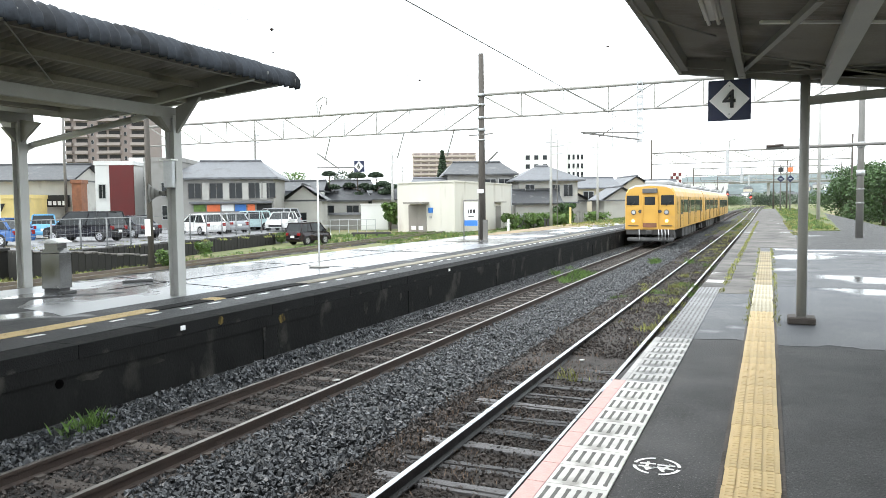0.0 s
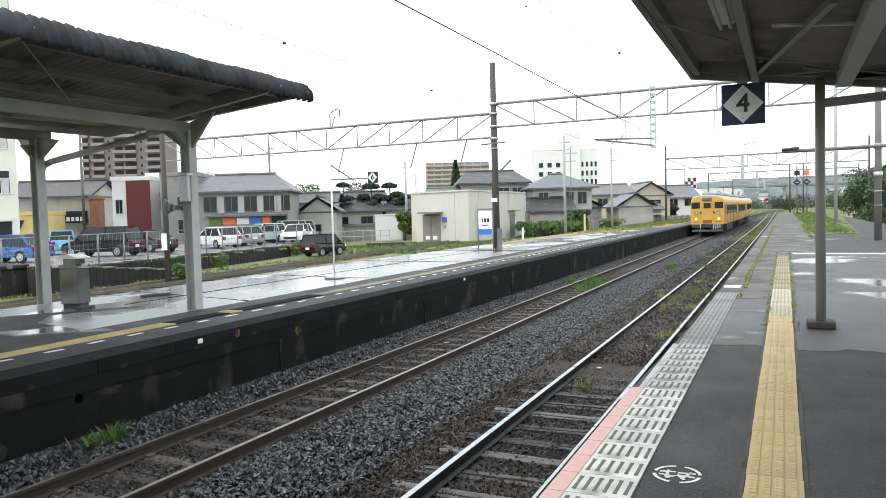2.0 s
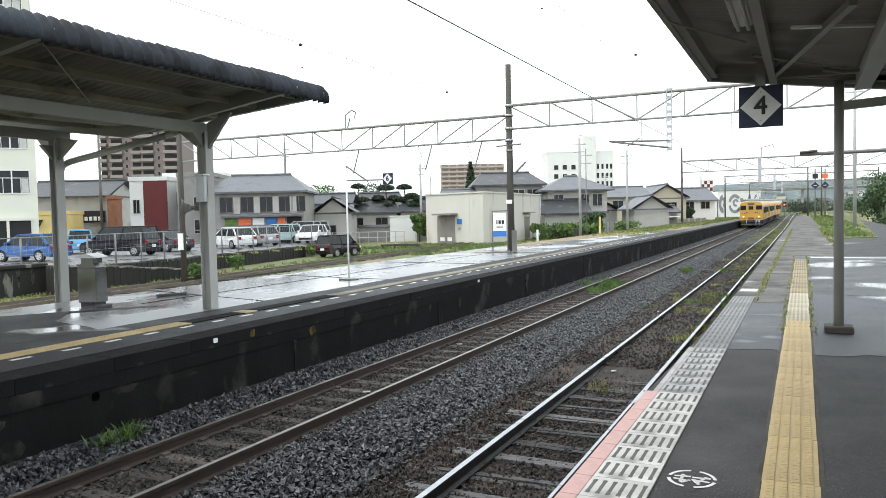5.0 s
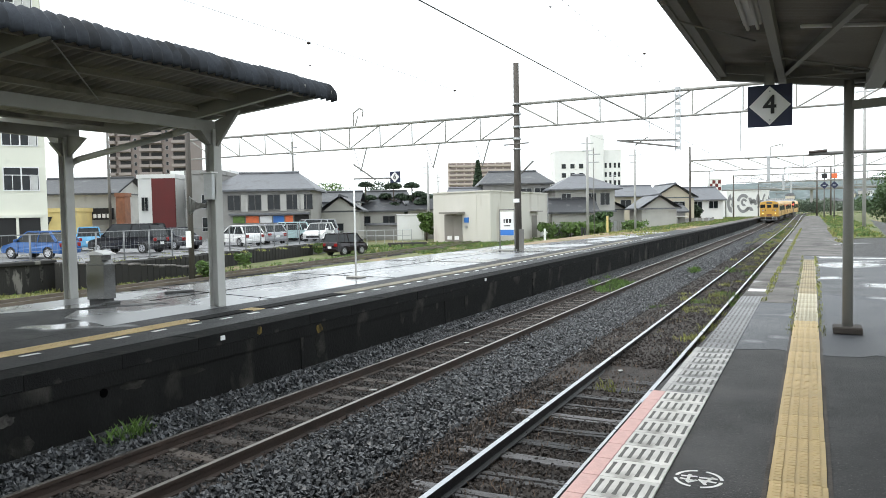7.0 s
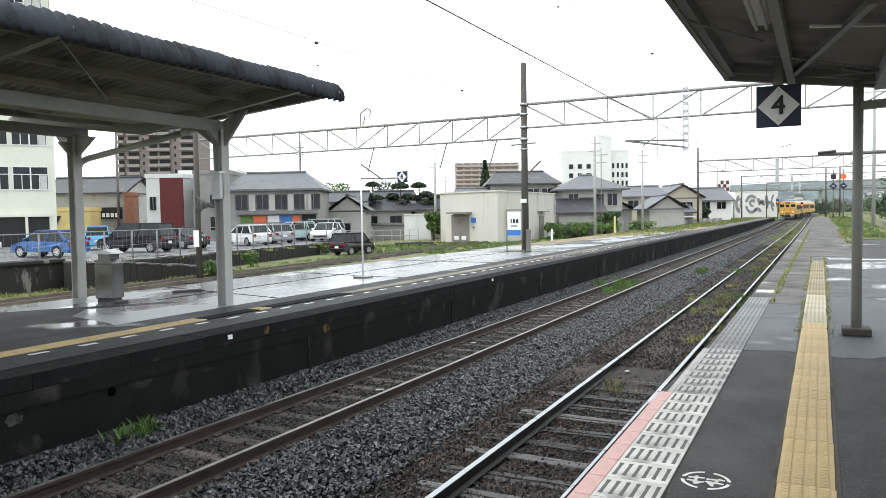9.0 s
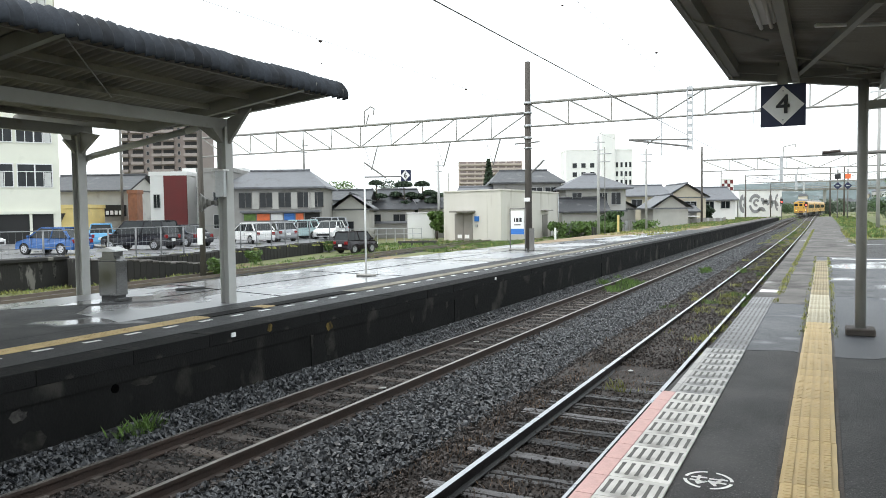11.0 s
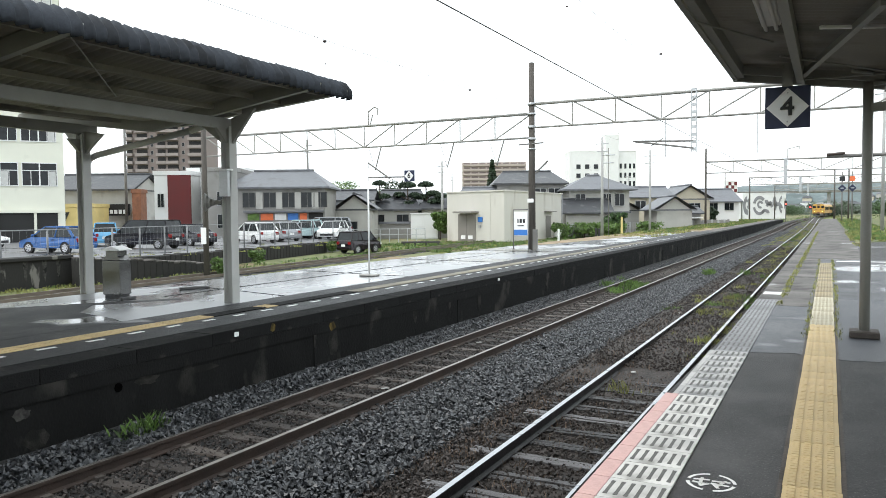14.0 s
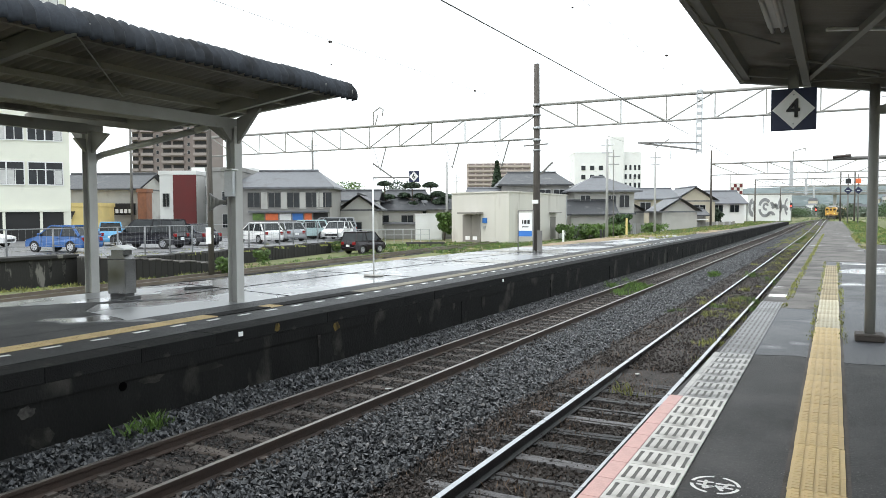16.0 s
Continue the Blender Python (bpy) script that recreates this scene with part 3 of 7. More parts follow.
def text_mesh(name, body, size, material, parent, m, label=""):
    cu = bpy.data.curves.new(name, "FONT")
    cu.body, cu.size, cu.align_x, cu.align_y, cu.extrude = body, size, "CENTER", "CENTER", 0.002
    cu.bevel_depth, cu.bevel_resolution = size * 0.018, 0
    tmp = bpy.data.objects.new(name, cu)
    scene.collection.objects.link(tmp)
    me = bpy.data.meshes.new_from_object(tmp)
    bpy.data.objects.remove(tmp)
    me.materials.clear()
    me.materials.append(M[material])
    ob = new(name, me)
    ob.parent, ob.matrix_basis = parent, m
    return tagged(ob, label)


def track_sign(name, number, x, y, z, s, hang):
    t = thing(name, pose(x, y, z), "navy square sign with a white diamond and a black %s" % number, "sign", "track number signs")
    bm = B()
    box(bm, -s / 2, s / 2, -0.02, 0.02, -s / 2, s / 2, 0.004)
    part("plate", bm, "navy", t)
    bm = B()
    h = s * 0.47
    prism(bm, [(0, -h), (h, 0), (0, h), (-h, 0)], "y", -0.026, -0.019)
    part("diamond", bm, "white", t, "white diamond")
    text_mesh("numeral", number, s * 0.62, "black", t, pose(0, -0.029, 0, 90, 0, 0), "black numeral")
    for dz in (h * 0.74, -h * 0.74):
        bm = B()
        bar(bm, (0, -0.03, dz), (0, -0.024, dz), s * 0.02, n=8)
        part("bolt", bm, "galv", t)
    if hang:
        bm = B()
        box(bm, -0.05, 0.05, -0.015, 0.015, s / 2, s / 2 + hang)
        part("hanger", bm, "steel_mid", t)
    return t


def litter_bin():
    t = thing("litter_bin", pose(-11.86, 9.75, 0, 0, 0, 12), "stainless steel litter bin with a peaked hood", "litter bin")
    bm = B()
    box(bm, -0.2, 0.2, -0.16, 0.16, 0.06, 0.72, 0.012)
    part("body", bm, "stainless", t)
    bm = B()
    prism(bm, [(-0.2, 0.72), (0.2, 0.72), (0.13, 0.8), (0.13, 0.92), (-0.13, 0.92), (-0.13, 0.8)], "y", -0.13, 0.13)
    part("neck", bm, "stainless", t)
    bm = B()
    prism(bm, [(-0.21, 0.9), (0.21, 0.9), (0.21, 0.92), (0, 0.985), (-0.21, 0.92)], "y", -0.18, 0.18)
    part("hood", bm, "white", t)
    bm = B()
    box(bm, -0.17, 0.17, -0.13, 0.13, 0.0, 0.06)
    part("plinth", bm, "black", t)


def drain_pipe():
    t = thing("drain_pipe", pose(0, 0, 0), "grey drain pipe from the canopy gutter down the post", "drain pipe")
    bm = B()
    pts = [(-9.9, 10.2, 3.2), (-10.3, 10.2, 3.12), (-12.9, 10.2, 2.78), (-13.12, 10.2, 2.72), (-13.2, 10.2, 2.6), (-13.2, 10.2, 0.0)]
    for a, b in zip(pts, pts[1:]):
        bar(bm, a, b, 0.062, n=12)
    part("pipe", bm, "steel_paint", t)
    for z in (0.9, 2.2):
        bm = B()
        bar(bm, (-13.2, 10.2, z), (-13.2, 10.2, z + 0.06), 0.072, n=12)
        part("collar", bm, "steel_paint", t)


def horn_speaker():
    t = thing("horn_speaker", pose(-9.38, 10.0, 1.78, 0, 0, 215), "dark green horn loudspeaker on the canopy post", "loudspeaker")
    bm = B()
    pr = [(0.0, 0.03), (0.12, 0.045), (0.2, 0.08), (0.26, 0.13), (0.3, 0.17)]
    for (a, ra), (b, rb) in zip(pr, pr[1:]):
        bar(bm, (a, 0, 0), (b, 0, 0), ra, rb, 16)
    part("horn", bm, "steel_mid", t)
    bm = B()
    bar(bm, (-0.16, 0, 0), (0.02, 0, 0), 0.06, n=14)
    part("driver", bm, "steel_dark", t)
    b = thing("post_box", pose(-9.2, 9.9, 2.13), "grey steel control box strapped to the canopy post", "control box")
    bm = B()
    box(bm, -0.1, 0.1, -0.06, 0.04, -0.26, 0.2, 0.01)
    part("case", bm, "galv", b)
    bm = B()
    box(bm, -0.13, 0.13, -0.1, 0.06, 0.2, 0.225)
    part("cover", bm, "white", b)


def thin_post():
    t = thing("sign_post", pose(-9.97, 15.65, 0), "thin white steel post with an arm, on a round foot", "sign post")
    bm = B()
    box(bm, -0.24, 0.24, -0.12, 0.12, 0, 0.05, 0.02)
    part("foot", bm, "steel_mid", t)
    bm = B()
    bar(bm, (0, 0, 0.03), (0, 0, 2.84), 0.022, n=10)
    part("pole", bm, "white", t)
    bm = B()
    bar(bm, (0, 0, 2.82), (0.62, 0, 2.42), 0.02, n=6)
    bar(bm, (0, 0, 2.46), (1.06, 0, 2.44), 0.018, n=6)
    part("arm", bm, "steel_dark", t)
    track_sign("track_sign", "6", -8.79, 15.66, 2.46, 0.27, 0)


def station_board():
    t = thing("station_board", pose(-11.0, 28.62, 0), "station name board, white with a blue foot band", "name board")
    for s in (-1, 1):
        bm = B()
        bar(bm, (s * 0.33, 0, 0), (s * 0.33, 0, 1.68), 0.025, n=8)
        part("leg", bm, "steel_dark", t)
    bm = B()
    bar(bm, (-0.33, 0, 1.68), (0.33, 0, 1.68), 0.025, n=8)
    part("top_rail", bm, "steel_dark", t)
    bm = B()
    box(bm, -0.29, 0.29, -0.03, 0.03, 0.62, 1.6, 0.006)
    part("panel", bm, "white", t)
    bm = B()
    box(bm, -0.29, 0.29, -0.036, -0.031, 0.63, 0.86)
    part("band", bm, "blue", t, "blue band")
    for i, (x, w) in enumerate(((-0.12, 0.05), (0.0, 0.1), (0.14, 0.1))):
        bm = B()
        box(bm, x - w / 2, x + w / 2, -0.036, -0.031, 1.14, 1.3)
        part("lettering", bm, "black", t)
    bm = B()
    box(bm, -0.14, 0.14, -0.036, -0.031, 1.0, 1.04)
    part("lettering", bm, "black", t)
    bm = B()
    box(bm, -0.33, 0.33, -0.2, 0.2, 0, 0.05)
    part("foot", bm, "steel_mid", t)


# ---- overhead line ----
def truss(parent, x0, x1, y, zt, zb, step, lean, material="steel_mid", f=1.0):
    bm = B()
    bar(bm, (x0, y, zt), (x1, y, zt), 0.06 * f, n=8)
    part("top_chord", bm, "steel_mid", parent)
    bm = B()
    bar(bm, (x0, y, zb), (x1, y, zb), 0.04 * f, n=8)
    part("bottom_chord", bm, material, parent)
    n = max(1, round(abs(x1 - x0) / step))
    for i in range(n):
        a, b = x0 + (x1 - x0) * i / n, x0 + (x1 - x0) * (i + 1) / n
        bm = B()
        bar(bm, (b, y, zt), (b, y, zb), 0.026 * f, n=6)
        part("upright", bm, material, parent)
        bm = B()
        up = lean(i / n)
        bar(bm, (a, y, zt if up else zb), (b, y, zb if up else zt), 0.03 * f, n=6)
        part("diagonal", bm, material, parent)


def mast(name, x, y, z0, h, r, material, label, category="mast", bands=()):
    t = thing(name, pose(x, y, z0), label, category, "overhead line masts")
    bm = B()
    bar(bm, (0, 0, 0), (0, 0, h), r, r * 0.72, 12)
    part("shaft", bm, material, t)
    for z, w in bands:
        bm = B()
        bar(bm, (0, 0, z), (0, 0, z + w), r * 1.1, n=12)
        part("band", bm, "galv", t)
    return t


def gantries():
    y = 29.76
    m = mast("catenary_mast", -10.95, y, 0, 7.82, 0.16, "wood_pole", "tall dark old rail-built overhead line mast", bands=((4.6, 0.1), (5.1, 0.1), (5.65, 0.08), (6.05, 0.1), (4.2, 0.05)))
    bm = B()
    bar(bm, (-0.55, -0.1, 4.42), (0.55, -0.1, 4.46), 0.03, n=6)
    part("cross_arm", bm, "steel_dark", m)
    bm = B()
    bar(bm, (0.2, -0.1, 3.2), (0.75, -0.1, 3.7), 0.04, n=6)
    part("stay", bm, "steel_dark", m)
    bm = B()
    box(bm, -0.13, 0.13, -0.19, -0.15, 1.98, 2.14)
    part("plate", bm, "white", m)
    bm = B()
    box(bm, 0.1, 0.3, -0.2, -0.12, 0.0, 0.85)
    part("cabinet", bm, "steel_dark", m)
    right_mast = mast("catenary_mast", 3.22, 30.6, 0, 6.6, 0.13, "steel_dark", "dark steel overhead line mast beside the path", bands=((1.4, 0.03), (1.9, 0.03), (2.4, 0.2), (3.4, 0.2)))
    left_mast = m
    bmast = thing("catenary_beam", pose(0, 0, 0), "galvanised lattice beam spanning the tracks", "lattice beam", "lattice beams")
    truss(bmast, -10.95, 3.25, y, 6.1, 5.12, 1.74, lambda f: f < 0.36)
    bm = B()
    for x in (-4.48, -4.3):
        box(bm, x - 0.02, x + 0.02, y - 0.12, y - 0.08, 3.8, 6.2)
    for i in range(9):
        box(bm, -4.48, -4.3, y - 0.12, y - 0.09, 3.85 + i * 0.28, 3.97 + i * 0.28)
    part("drop_arm", bm, "galv", bmast)
    bm = B()
    bar(bm, (-4.4, y - 0.1, 3.95), (-6.6, y - 0.1, 4.3), 0.035, n=6)
    bar(bm, (-4.4, y - 0.1, 4.22), (-6.7, y - 0.1, 4.32), 0.035, n=6)
    bar(bm, (-6.0, y - 0.1, 4.1), (-5.5, y - 0.1, 4.4), 0.02, n=6)
    part("registration_arm", bm, "steel_dark", bmast)
    left = thing("catenary_beam", pose(0, 0, 0), "galvanised lattice beam over the sidings", "lattice beam", "lattice beams")
    truss(left, -29.4, -10.95, y, 5.7, 4.7, 1.66, lambda f: f < 0.52)
    for x in (-18.4, -14.6, -12.2):
        bm = B()
        bar(bm, (x, y, 4.7), (x - 0.35, y, 3.6), 0.03, n=6)
        bar(bm, (x - 0.7, y, 4.7), (x - 0.35, y, 3.6), 0.012, n=6)
        part("hanger", bm, "steel_dark", left)
    bm = B()
    for a, b in (((-19.1, 5.75), (-19.1, 6.35)), ((-19.1, 6.35), (-18.75, 6.55)), ((-18.75, 6.55), (-18.55, 6.45)), ((-18.55, 6.45), (-18.6, 6.15)), ((-19.0, 5.75), (-18.85, 6.2))):
        bar(bm, (a[0], y, a[1]), (b[0], y, b[1]), 0.032, n=6)
    part("horn_gap", bm, "steel_mid", left)
    for ob in (left_mast, right_mast, bmast, left):
        ob.matrix_basis = FARM @ ob.matrix_basis
    # second gantry and the following ones
    for k, (yy, xl, xr, zt, zb, mh) in enumerate(((98.5, -13.6, 9, 7.7, 6.3, 9.4), (150, -13.0, 12, 7.7, 6.4, 8.6), (205, -12, 16, 8.0, 6.8, 9.0))):
        mast("catenary_mast", xl, yy, 0 if k == 0 else GZ, mh, 0.14, "wood_pole", "dark overhead line mast at the end of the platform")
        mast("catenary_mast", xr, yy, GZ, mh + 1.0, 0.14, "wood_pole", "dark overhead line mast beyond the tracks")
        g = thing("catenary_beam", pose(0, 0, 0), "far lattice beam spanning the tracks", "lattice beam", "lattice beams")
        truss(g, xl, xr, yy, zt, zb, 3.2, lambda f: f < 0.5, f=1.7)
        bm = B()
        box(bm, -4.7, -4.3, yy - 0.1, yy + 0.1, zb - 1.6, zt + 0.1)
        bar(bm, (-4.5, yy, zb - 1.4), (-7.4, yy, zb - 0.9), 0.04, n=6)
        part("drop_arm", bm, "galv", g)
        bm = B()
        for a, b in (((-4.3, zt), (-4.3, zt + 1.2)), ((-4.3, zt + 1.2), (-3.0, zt + 1.5)), ((-3.0, zt + 1.5), (-3.0, zt + 1.1))):
            bar(bm, (a[0], yy, a[1]), (b[0], yy, b[1]), 0.05, n=6)
        part("horn_gap", bm, "steel_mid", g)
    # beam on the mast beside the path
    g = thing("cable_beam", pose(0, 0, 0), "dark steel beam with insulators on the mast", "beam")
    bm = B()
    bar(bm, (0.1, 31.0, 3.52), (6.5, 31.0, 3.56), 0.06, n=8)
    part("beam", bm, "steel_dark", g)
    bm = B()
    bar(bm, (0.1, 30.9, 3.58), (0.7, 30.9, 3.62), 0.05, n=8)
    part("insulator", bm, "insul", g)
    # wires
    w = thing("overhead_wire", pose(0, 0, 0), "thin overhead wires above the two tracks", "wire")
    for cx, z, r in ((FAR, 5.35, 0.014), (FAR, 3.95, 0.003), (NEAR, 4.0, 0.002)):
        bm = B()
        last = None
        for y0 in range(-10, 160, 5):
            c = (cx + bend(y0), z + 0.02 * abs((y0 % 60) - 30) / 10)
            vs = [bm.verts.new((c[0] + r * math.cos(a * 1.2566), y0, c[1] + r * math.sin(a * 1.2566))) for a in range(5)]
            for i in range(5 if last else 0):
                bm.faces.new((last[i], vs[i], vs[(i + 1) % 5], last[(i + 1) % 5]))
            last = vs
        part("wire", bm, "wire", w)
    for cx in (FAR, NEAR):
        bm = B()
        bar(bm, (cx, 33.2, 3.9), (cx, 33.2, 5.56), 0.012, n=6)
        part("dropper", bm, "wire", w)
    for x, y0, z, r in ((-6.1, 8.64, 3.97, 0.028), (-6.1, 8.66, 3.66, 0.013), (-6.1, 13.4, 3.97, 0.026), (-2.44, 8.21, 3.86, 0.013), (-2.44, 13.48, 4.30, 0.026)):
        bm = B()
        bmesh.ops.create_icosphere(bm, subdivisions=1, radius=r, matrix=Matrix.Translation((x, y0, z)) @ Matrix.Diagonal((1.2, 1.2, 0.8, 1)))
        part("insulator", bm, "insul", w)


def street_poles():
    for x, y, z0, h, r, m, lab in ((-25.2, 25.4, GZ, 8.4, 0.14, "wood_pole", "dark timber pole beside the siding"), (-18.7, 69.0, GZ, 9.8, 0.15, "conc_pole", "pale concrete utility pole behind the hut"),
                                   (-15.8, 76.2, GZ, 9.0, 0.13, "conc_pole", "pale concrete utility pole by the fence"), (-40.4, 78.3, GZ, 9.0, 0.17, "conc_pole", "pale concrete utility pole behind the garden"), (-17.3, 66, GZ, 8.5, 0.05, "steel_dark", "slim dark steel lighting mast"),
                                   (3.6, 62, 0, 10.4, 0.13, "conc_pole", "pale concrete pole in the grass"), (-70.2, 58.4, -0.45, 14.5, 0.17, "steel_dark", "tall utility pole in the street"), (-100, 130, GZ, 11, 0.2, "conc_pole", "distant utility pole in the town"),
                                   (-22, 190, GZ, 12, 0.18, "conc_pole", "distant utility pole in the town"), (-17, 195, GZ, 11, 0.18, "wood_pole", "distant utility pole in the town"), (-38, 160, GZ, 11, 0.15, "conc_pole", "distant utility pole in the town"), (-47.5, 62, GZ, 10.5, 0.14, "steel_dark", "dark steel mast by the grey house"),
                                   (1.2, 190, GZ, 12, 0.2, "wood_pole", "distant dark overhead line mast"), (4.0, 190, GZ, 12, 0.2, "wood_pole", "distant dark overhead line mast"), (-60, 120, GZ, 10, 0.15, "conc_pole", "distant utility pole in the town")):
        t = mast("utility_pole", x, y, z0, h, r, m, lab, "pole")
        if h > 8:
            bm = B()
            bar(bm, (-0.6, 0, h - 0.6), (0.6, 0, h - 0.6), 0.05, n=6)
            bar(bm, (-0.5, 0, h - 1.3), (0.5, 0, h - 1.3), 0.05, n=6)
            part("cross_arm", bm, "galv", t)
    t = thing("pole_plate", pose(-25.2, 25.25, 1.0), "white plate fixed on the timber pole", "plate")
    bm = B()
    box(bm, -0.15, 0.15, -0.02, 0.02, -0.75, 0.0)
    part("plate", bm, "white", t)


def signals():
    for x, y, h, heads in ((1.75, 118, 6.9, ((5.9, "black", 0), (4.6, "navy", 1))), (3.0, 118, 6.9, ((5.9, "orange", 0), (4.6, "navy", 1)))):
        t = thing("signal_post", pose(x, y, 0), "slim signal post with route indicator boards", "signal", "signals")
        bm = B()
        bar(bm, (0, 0, GZ), (0, 0, h), 0.09, n=8)
        part("post", bm, "steel_dark", t)
        for z, m, diamond in heads:
            bm = B()
            if diamond:
                prism(bm, [(0, z - 0.52), (0.52, z), (0, z + 0.52), (-0.52, z)], "y", -0.16, -0.1)
            else:
                box(bm, -0.34, 0.34, -0.2, -0.1, z - 0.34, z + 0.34)
            part("board", bm, m, t)
            if diamond:
                bm = B()
                box(bm, -0.2, 0.2, -0.18, -0.165, z - 0.06, z + 0.06)
                part("mark", bm, "galv", t)
    for x, y, z in ((-7.6, 165, 3.2), (-3.2, 168, 2.5)):
        t = thing("signal_lamp", pose(x, y, GZ), "dark signal head showing a red light", "signal", "signals")
        bm = B()
        bar(bm, (0, 0, 0), (0, 0, z + 1.2), 0.07, n=8)
        part("post", bm, "steel_dark", t)
        bm = B()
        box(bm, -0.25, 0.25, -0.1, 0.1, z + 0.5, z + 1.6, 0.08)
        part("head", bm, "black", t)
        bm = B()
        bar(bm, (0, -0.16, z + 0.95), (0, -0.1, z + 0.95), 0.15, n=12)
        part("lens", bm, "red_light", t, "glowing red lens")


# ---- train ----
def train_car(front):
    """One 20 m car; its front end faces -y. Origin on the rails in the middle of the car."""
    label = "yellow commuter train car with lit headlights" if front else "yellow commuter train car"
    t = thing("train_car", pose(0, 0, 0), label, "train car", "train cars")
    w, z0, z1, L = 1.45, 1.0, 3.62, 9.75
    side = [(-w, z0), (-w, 2.9), (-w + 0.06, 3.2), (-w + 0.22, 3.44), (-w + 0.55, 3.58), (0, 3.66)]
    ring = side + [(-x, z) for x, z in reversed(side[:-1])]
    bm = B()
    rows = [(-L, 0.955), (-L + 0.12, 0.99), (-L + 0.4, 1.0), (L, 1.0)] if front else [(-L, 1.0), (L, 1.0)]
    last = None
    for y, s in rows:
        vs = [bm.verts.new((x * s, y, z0 + (z - z0) * (s if z > 3 else 1))) for x, z in ring]
        if last:
            for i in range(len(ring) - 1):
                f = bm.faces.new((last[i], vs[i], vs[i + 1], last[i + 1]))
                f.material_index = 1 if 3 <= i <= 6 else 0
            bm.faces.new((last[-1], vs[-1], vs[0], last[0]))
        else:
            bm.faces.new(vs)
        last = vs
    bm.faces.new(last[::-1])
    bmesh.ops.recalc_face_normals(bm, faces=bm.faces)
    part("body", bm, ["train", "train_roof"], t)
    for s in (-1, 1):
        x = s * (w + 0.004)
        for y in (-7.6, -2.6, 2.4, 7.4) if not front else (-6.6, -1.9, 2.9, 7.6):
            bm = B()
            box(bm, x - 0.015, x + 0.015, y - 0.64, y + 0.64, 1.08, 2.92)
            d = part("door", bm, "train", t)
            for k in (-1, 1):
                bm = B()
                box(bm, x - 0.025, x + 0.025, y + k * 0.31 - 0.22, y + k * 0.31 + 0.22, 1.85, 2.72)
                part("pane", bm, "window", d)
            for k in (-0.66, 0.0, 0.66):
                bm = B()
                box(bm, x - 0.02, x + 0.02, y + k - 0.02, y + k + 0.02, 1.08, 2.92)
                part("seam", bm, "train_dark", d)
        ys = (-4.25, 0.5, 5.25) if front else (-5.1, -0.1, 4.9)
        for y in ys:
            for k in (-1.05, -0.35, 0.35, 1.05):
                bm = B()
                box(bm, x - 0.02, x + 0.02, y + k - 0.3, y + k + 0.3, 1.92, 2.72, 0.012)
                part("side_window", bm, "window", t)
        if front:
            bm = B()
            box(bm, x - 0.02, x + 0.02, -9.2, -8.7, 1.1, 2.8)
            part("cab_door", bm, "train", t)
            bm = B()
            box(bm, x - 0.026, x + 0.026, -9.1, -8.8, 1.9, 2.6)
            part("cab_window", bm, "window", t)
    # running gear
    for y in (-6.9, 6.9):
        bm = B()
        for s in (-1, 1):
            box(bm, s * 0.95 - 0.06, s * 0.95 + 0.06, y - 1.5, y + 1.5, 0.42, 0.62, 0.02)
            box(bm, s * 0.98 - 0.1, s * 0.98 + 0.1, y - 0.5, y + 0.5, 0.3, 0.75, 0.03)
        box(bm, -0.9, 0.9, y - 0.25, y + 0.25, 0.5, 0.85)
        part("bogie", bm, "train_dark", t)
        for dy in (-1.05, 1.05):
            for s in (-1, 1):
                bm = B()
                bar(bm, (s * 0.5, y + dy, 0.43), (s * 0.63, y + dy, 0.43), 0.43, n=20)
                bar(bm, (s * 0.63, y + dy, 0.43), (s * 1.04, y + dy, 0.43), 0.11, n=10)
                part("wheel", bm, "train_dark", t)
    for y, a in ((-4.0, 0.7), (-2.0, 0.8), (0.2, 0.9), (2.2, 0.6), (4.0, 0.8)):
        for s in (-1, 1):
            bm = B()
            box(bm, s * 1.05 - 0.25, s * 1.05 + 0.25, y - a, y + a, 0.35, 1.0, 0.03)
            part("equipment_box", bm, "train_dark", t)
    for y in (-5.5, 0.0, 5.5):
        bm = B()
        box(bm, -0.75, 0.75, y - 1.4, y + 1.4, 3.6, 3.92, 0.1)
        part("roof_unit", bm, "train_roof", t)
    if front:
        y = -L
        for s in (-1, 1):
            bm = B()
            box(bm, s * 0.98 - 0.36, s * 0.98 + 0.36, y - 0.02, y + 0.1, 2.42, 2.98, 0.02)
            part("windscreen", bm, "window", t)
            bm = B()
            bar(bm, (s * 1.0 - 0.1, y - 0.05, 2.35), (s * 1.0 + 0.15, y - 0.05, 2.62), 0.014, n=5)
            part("wiper", bm, "black", t)
            bm = B()
            bar(bm, (s * 0.93, y - 0.05, 2.0), (s * 0.93, y + 0.05, 2.0), 0.15, n=16)
            part("lamp_ring", bm, "train_grey", t)
            bm = B()
            bar(bm, (s * 0.93, y - 0.07, 2.0), (s * 0.93, y, 2.0), 0.1, n=16)
            part("lamp_glass", bm, "hubcap", t)
            bm = B()
            bar(bm, (s * 0.56, y - 0.04, 2.05), (s * 0.56, y + 0.05, 2.05), 0.1, n=14)
            part("tail_lamp", bm, "train_dark", t)
            bm = B()
            bar(bm, (s * 0.95, y - 0.06, 1.5), (s * 0.95, y, 1.5), 0.095, n=14)
            part("headlight", bm, "headlight", t, "glowing headlight")
            bm = B()
            box(bm, s * 0.95 - 0.3, s * 0.95 + 0.3, y - 0.03, y, 1.19, 1.24)
            part("step", bm, "train_dark", t)
        bm = B()
        box(bm, -0.4, 0.4, y - 0.05, y + 0.05, 1.08, 3.0, 0.02)
        d = part("end_door", bm, "train", t)
        bm = B()
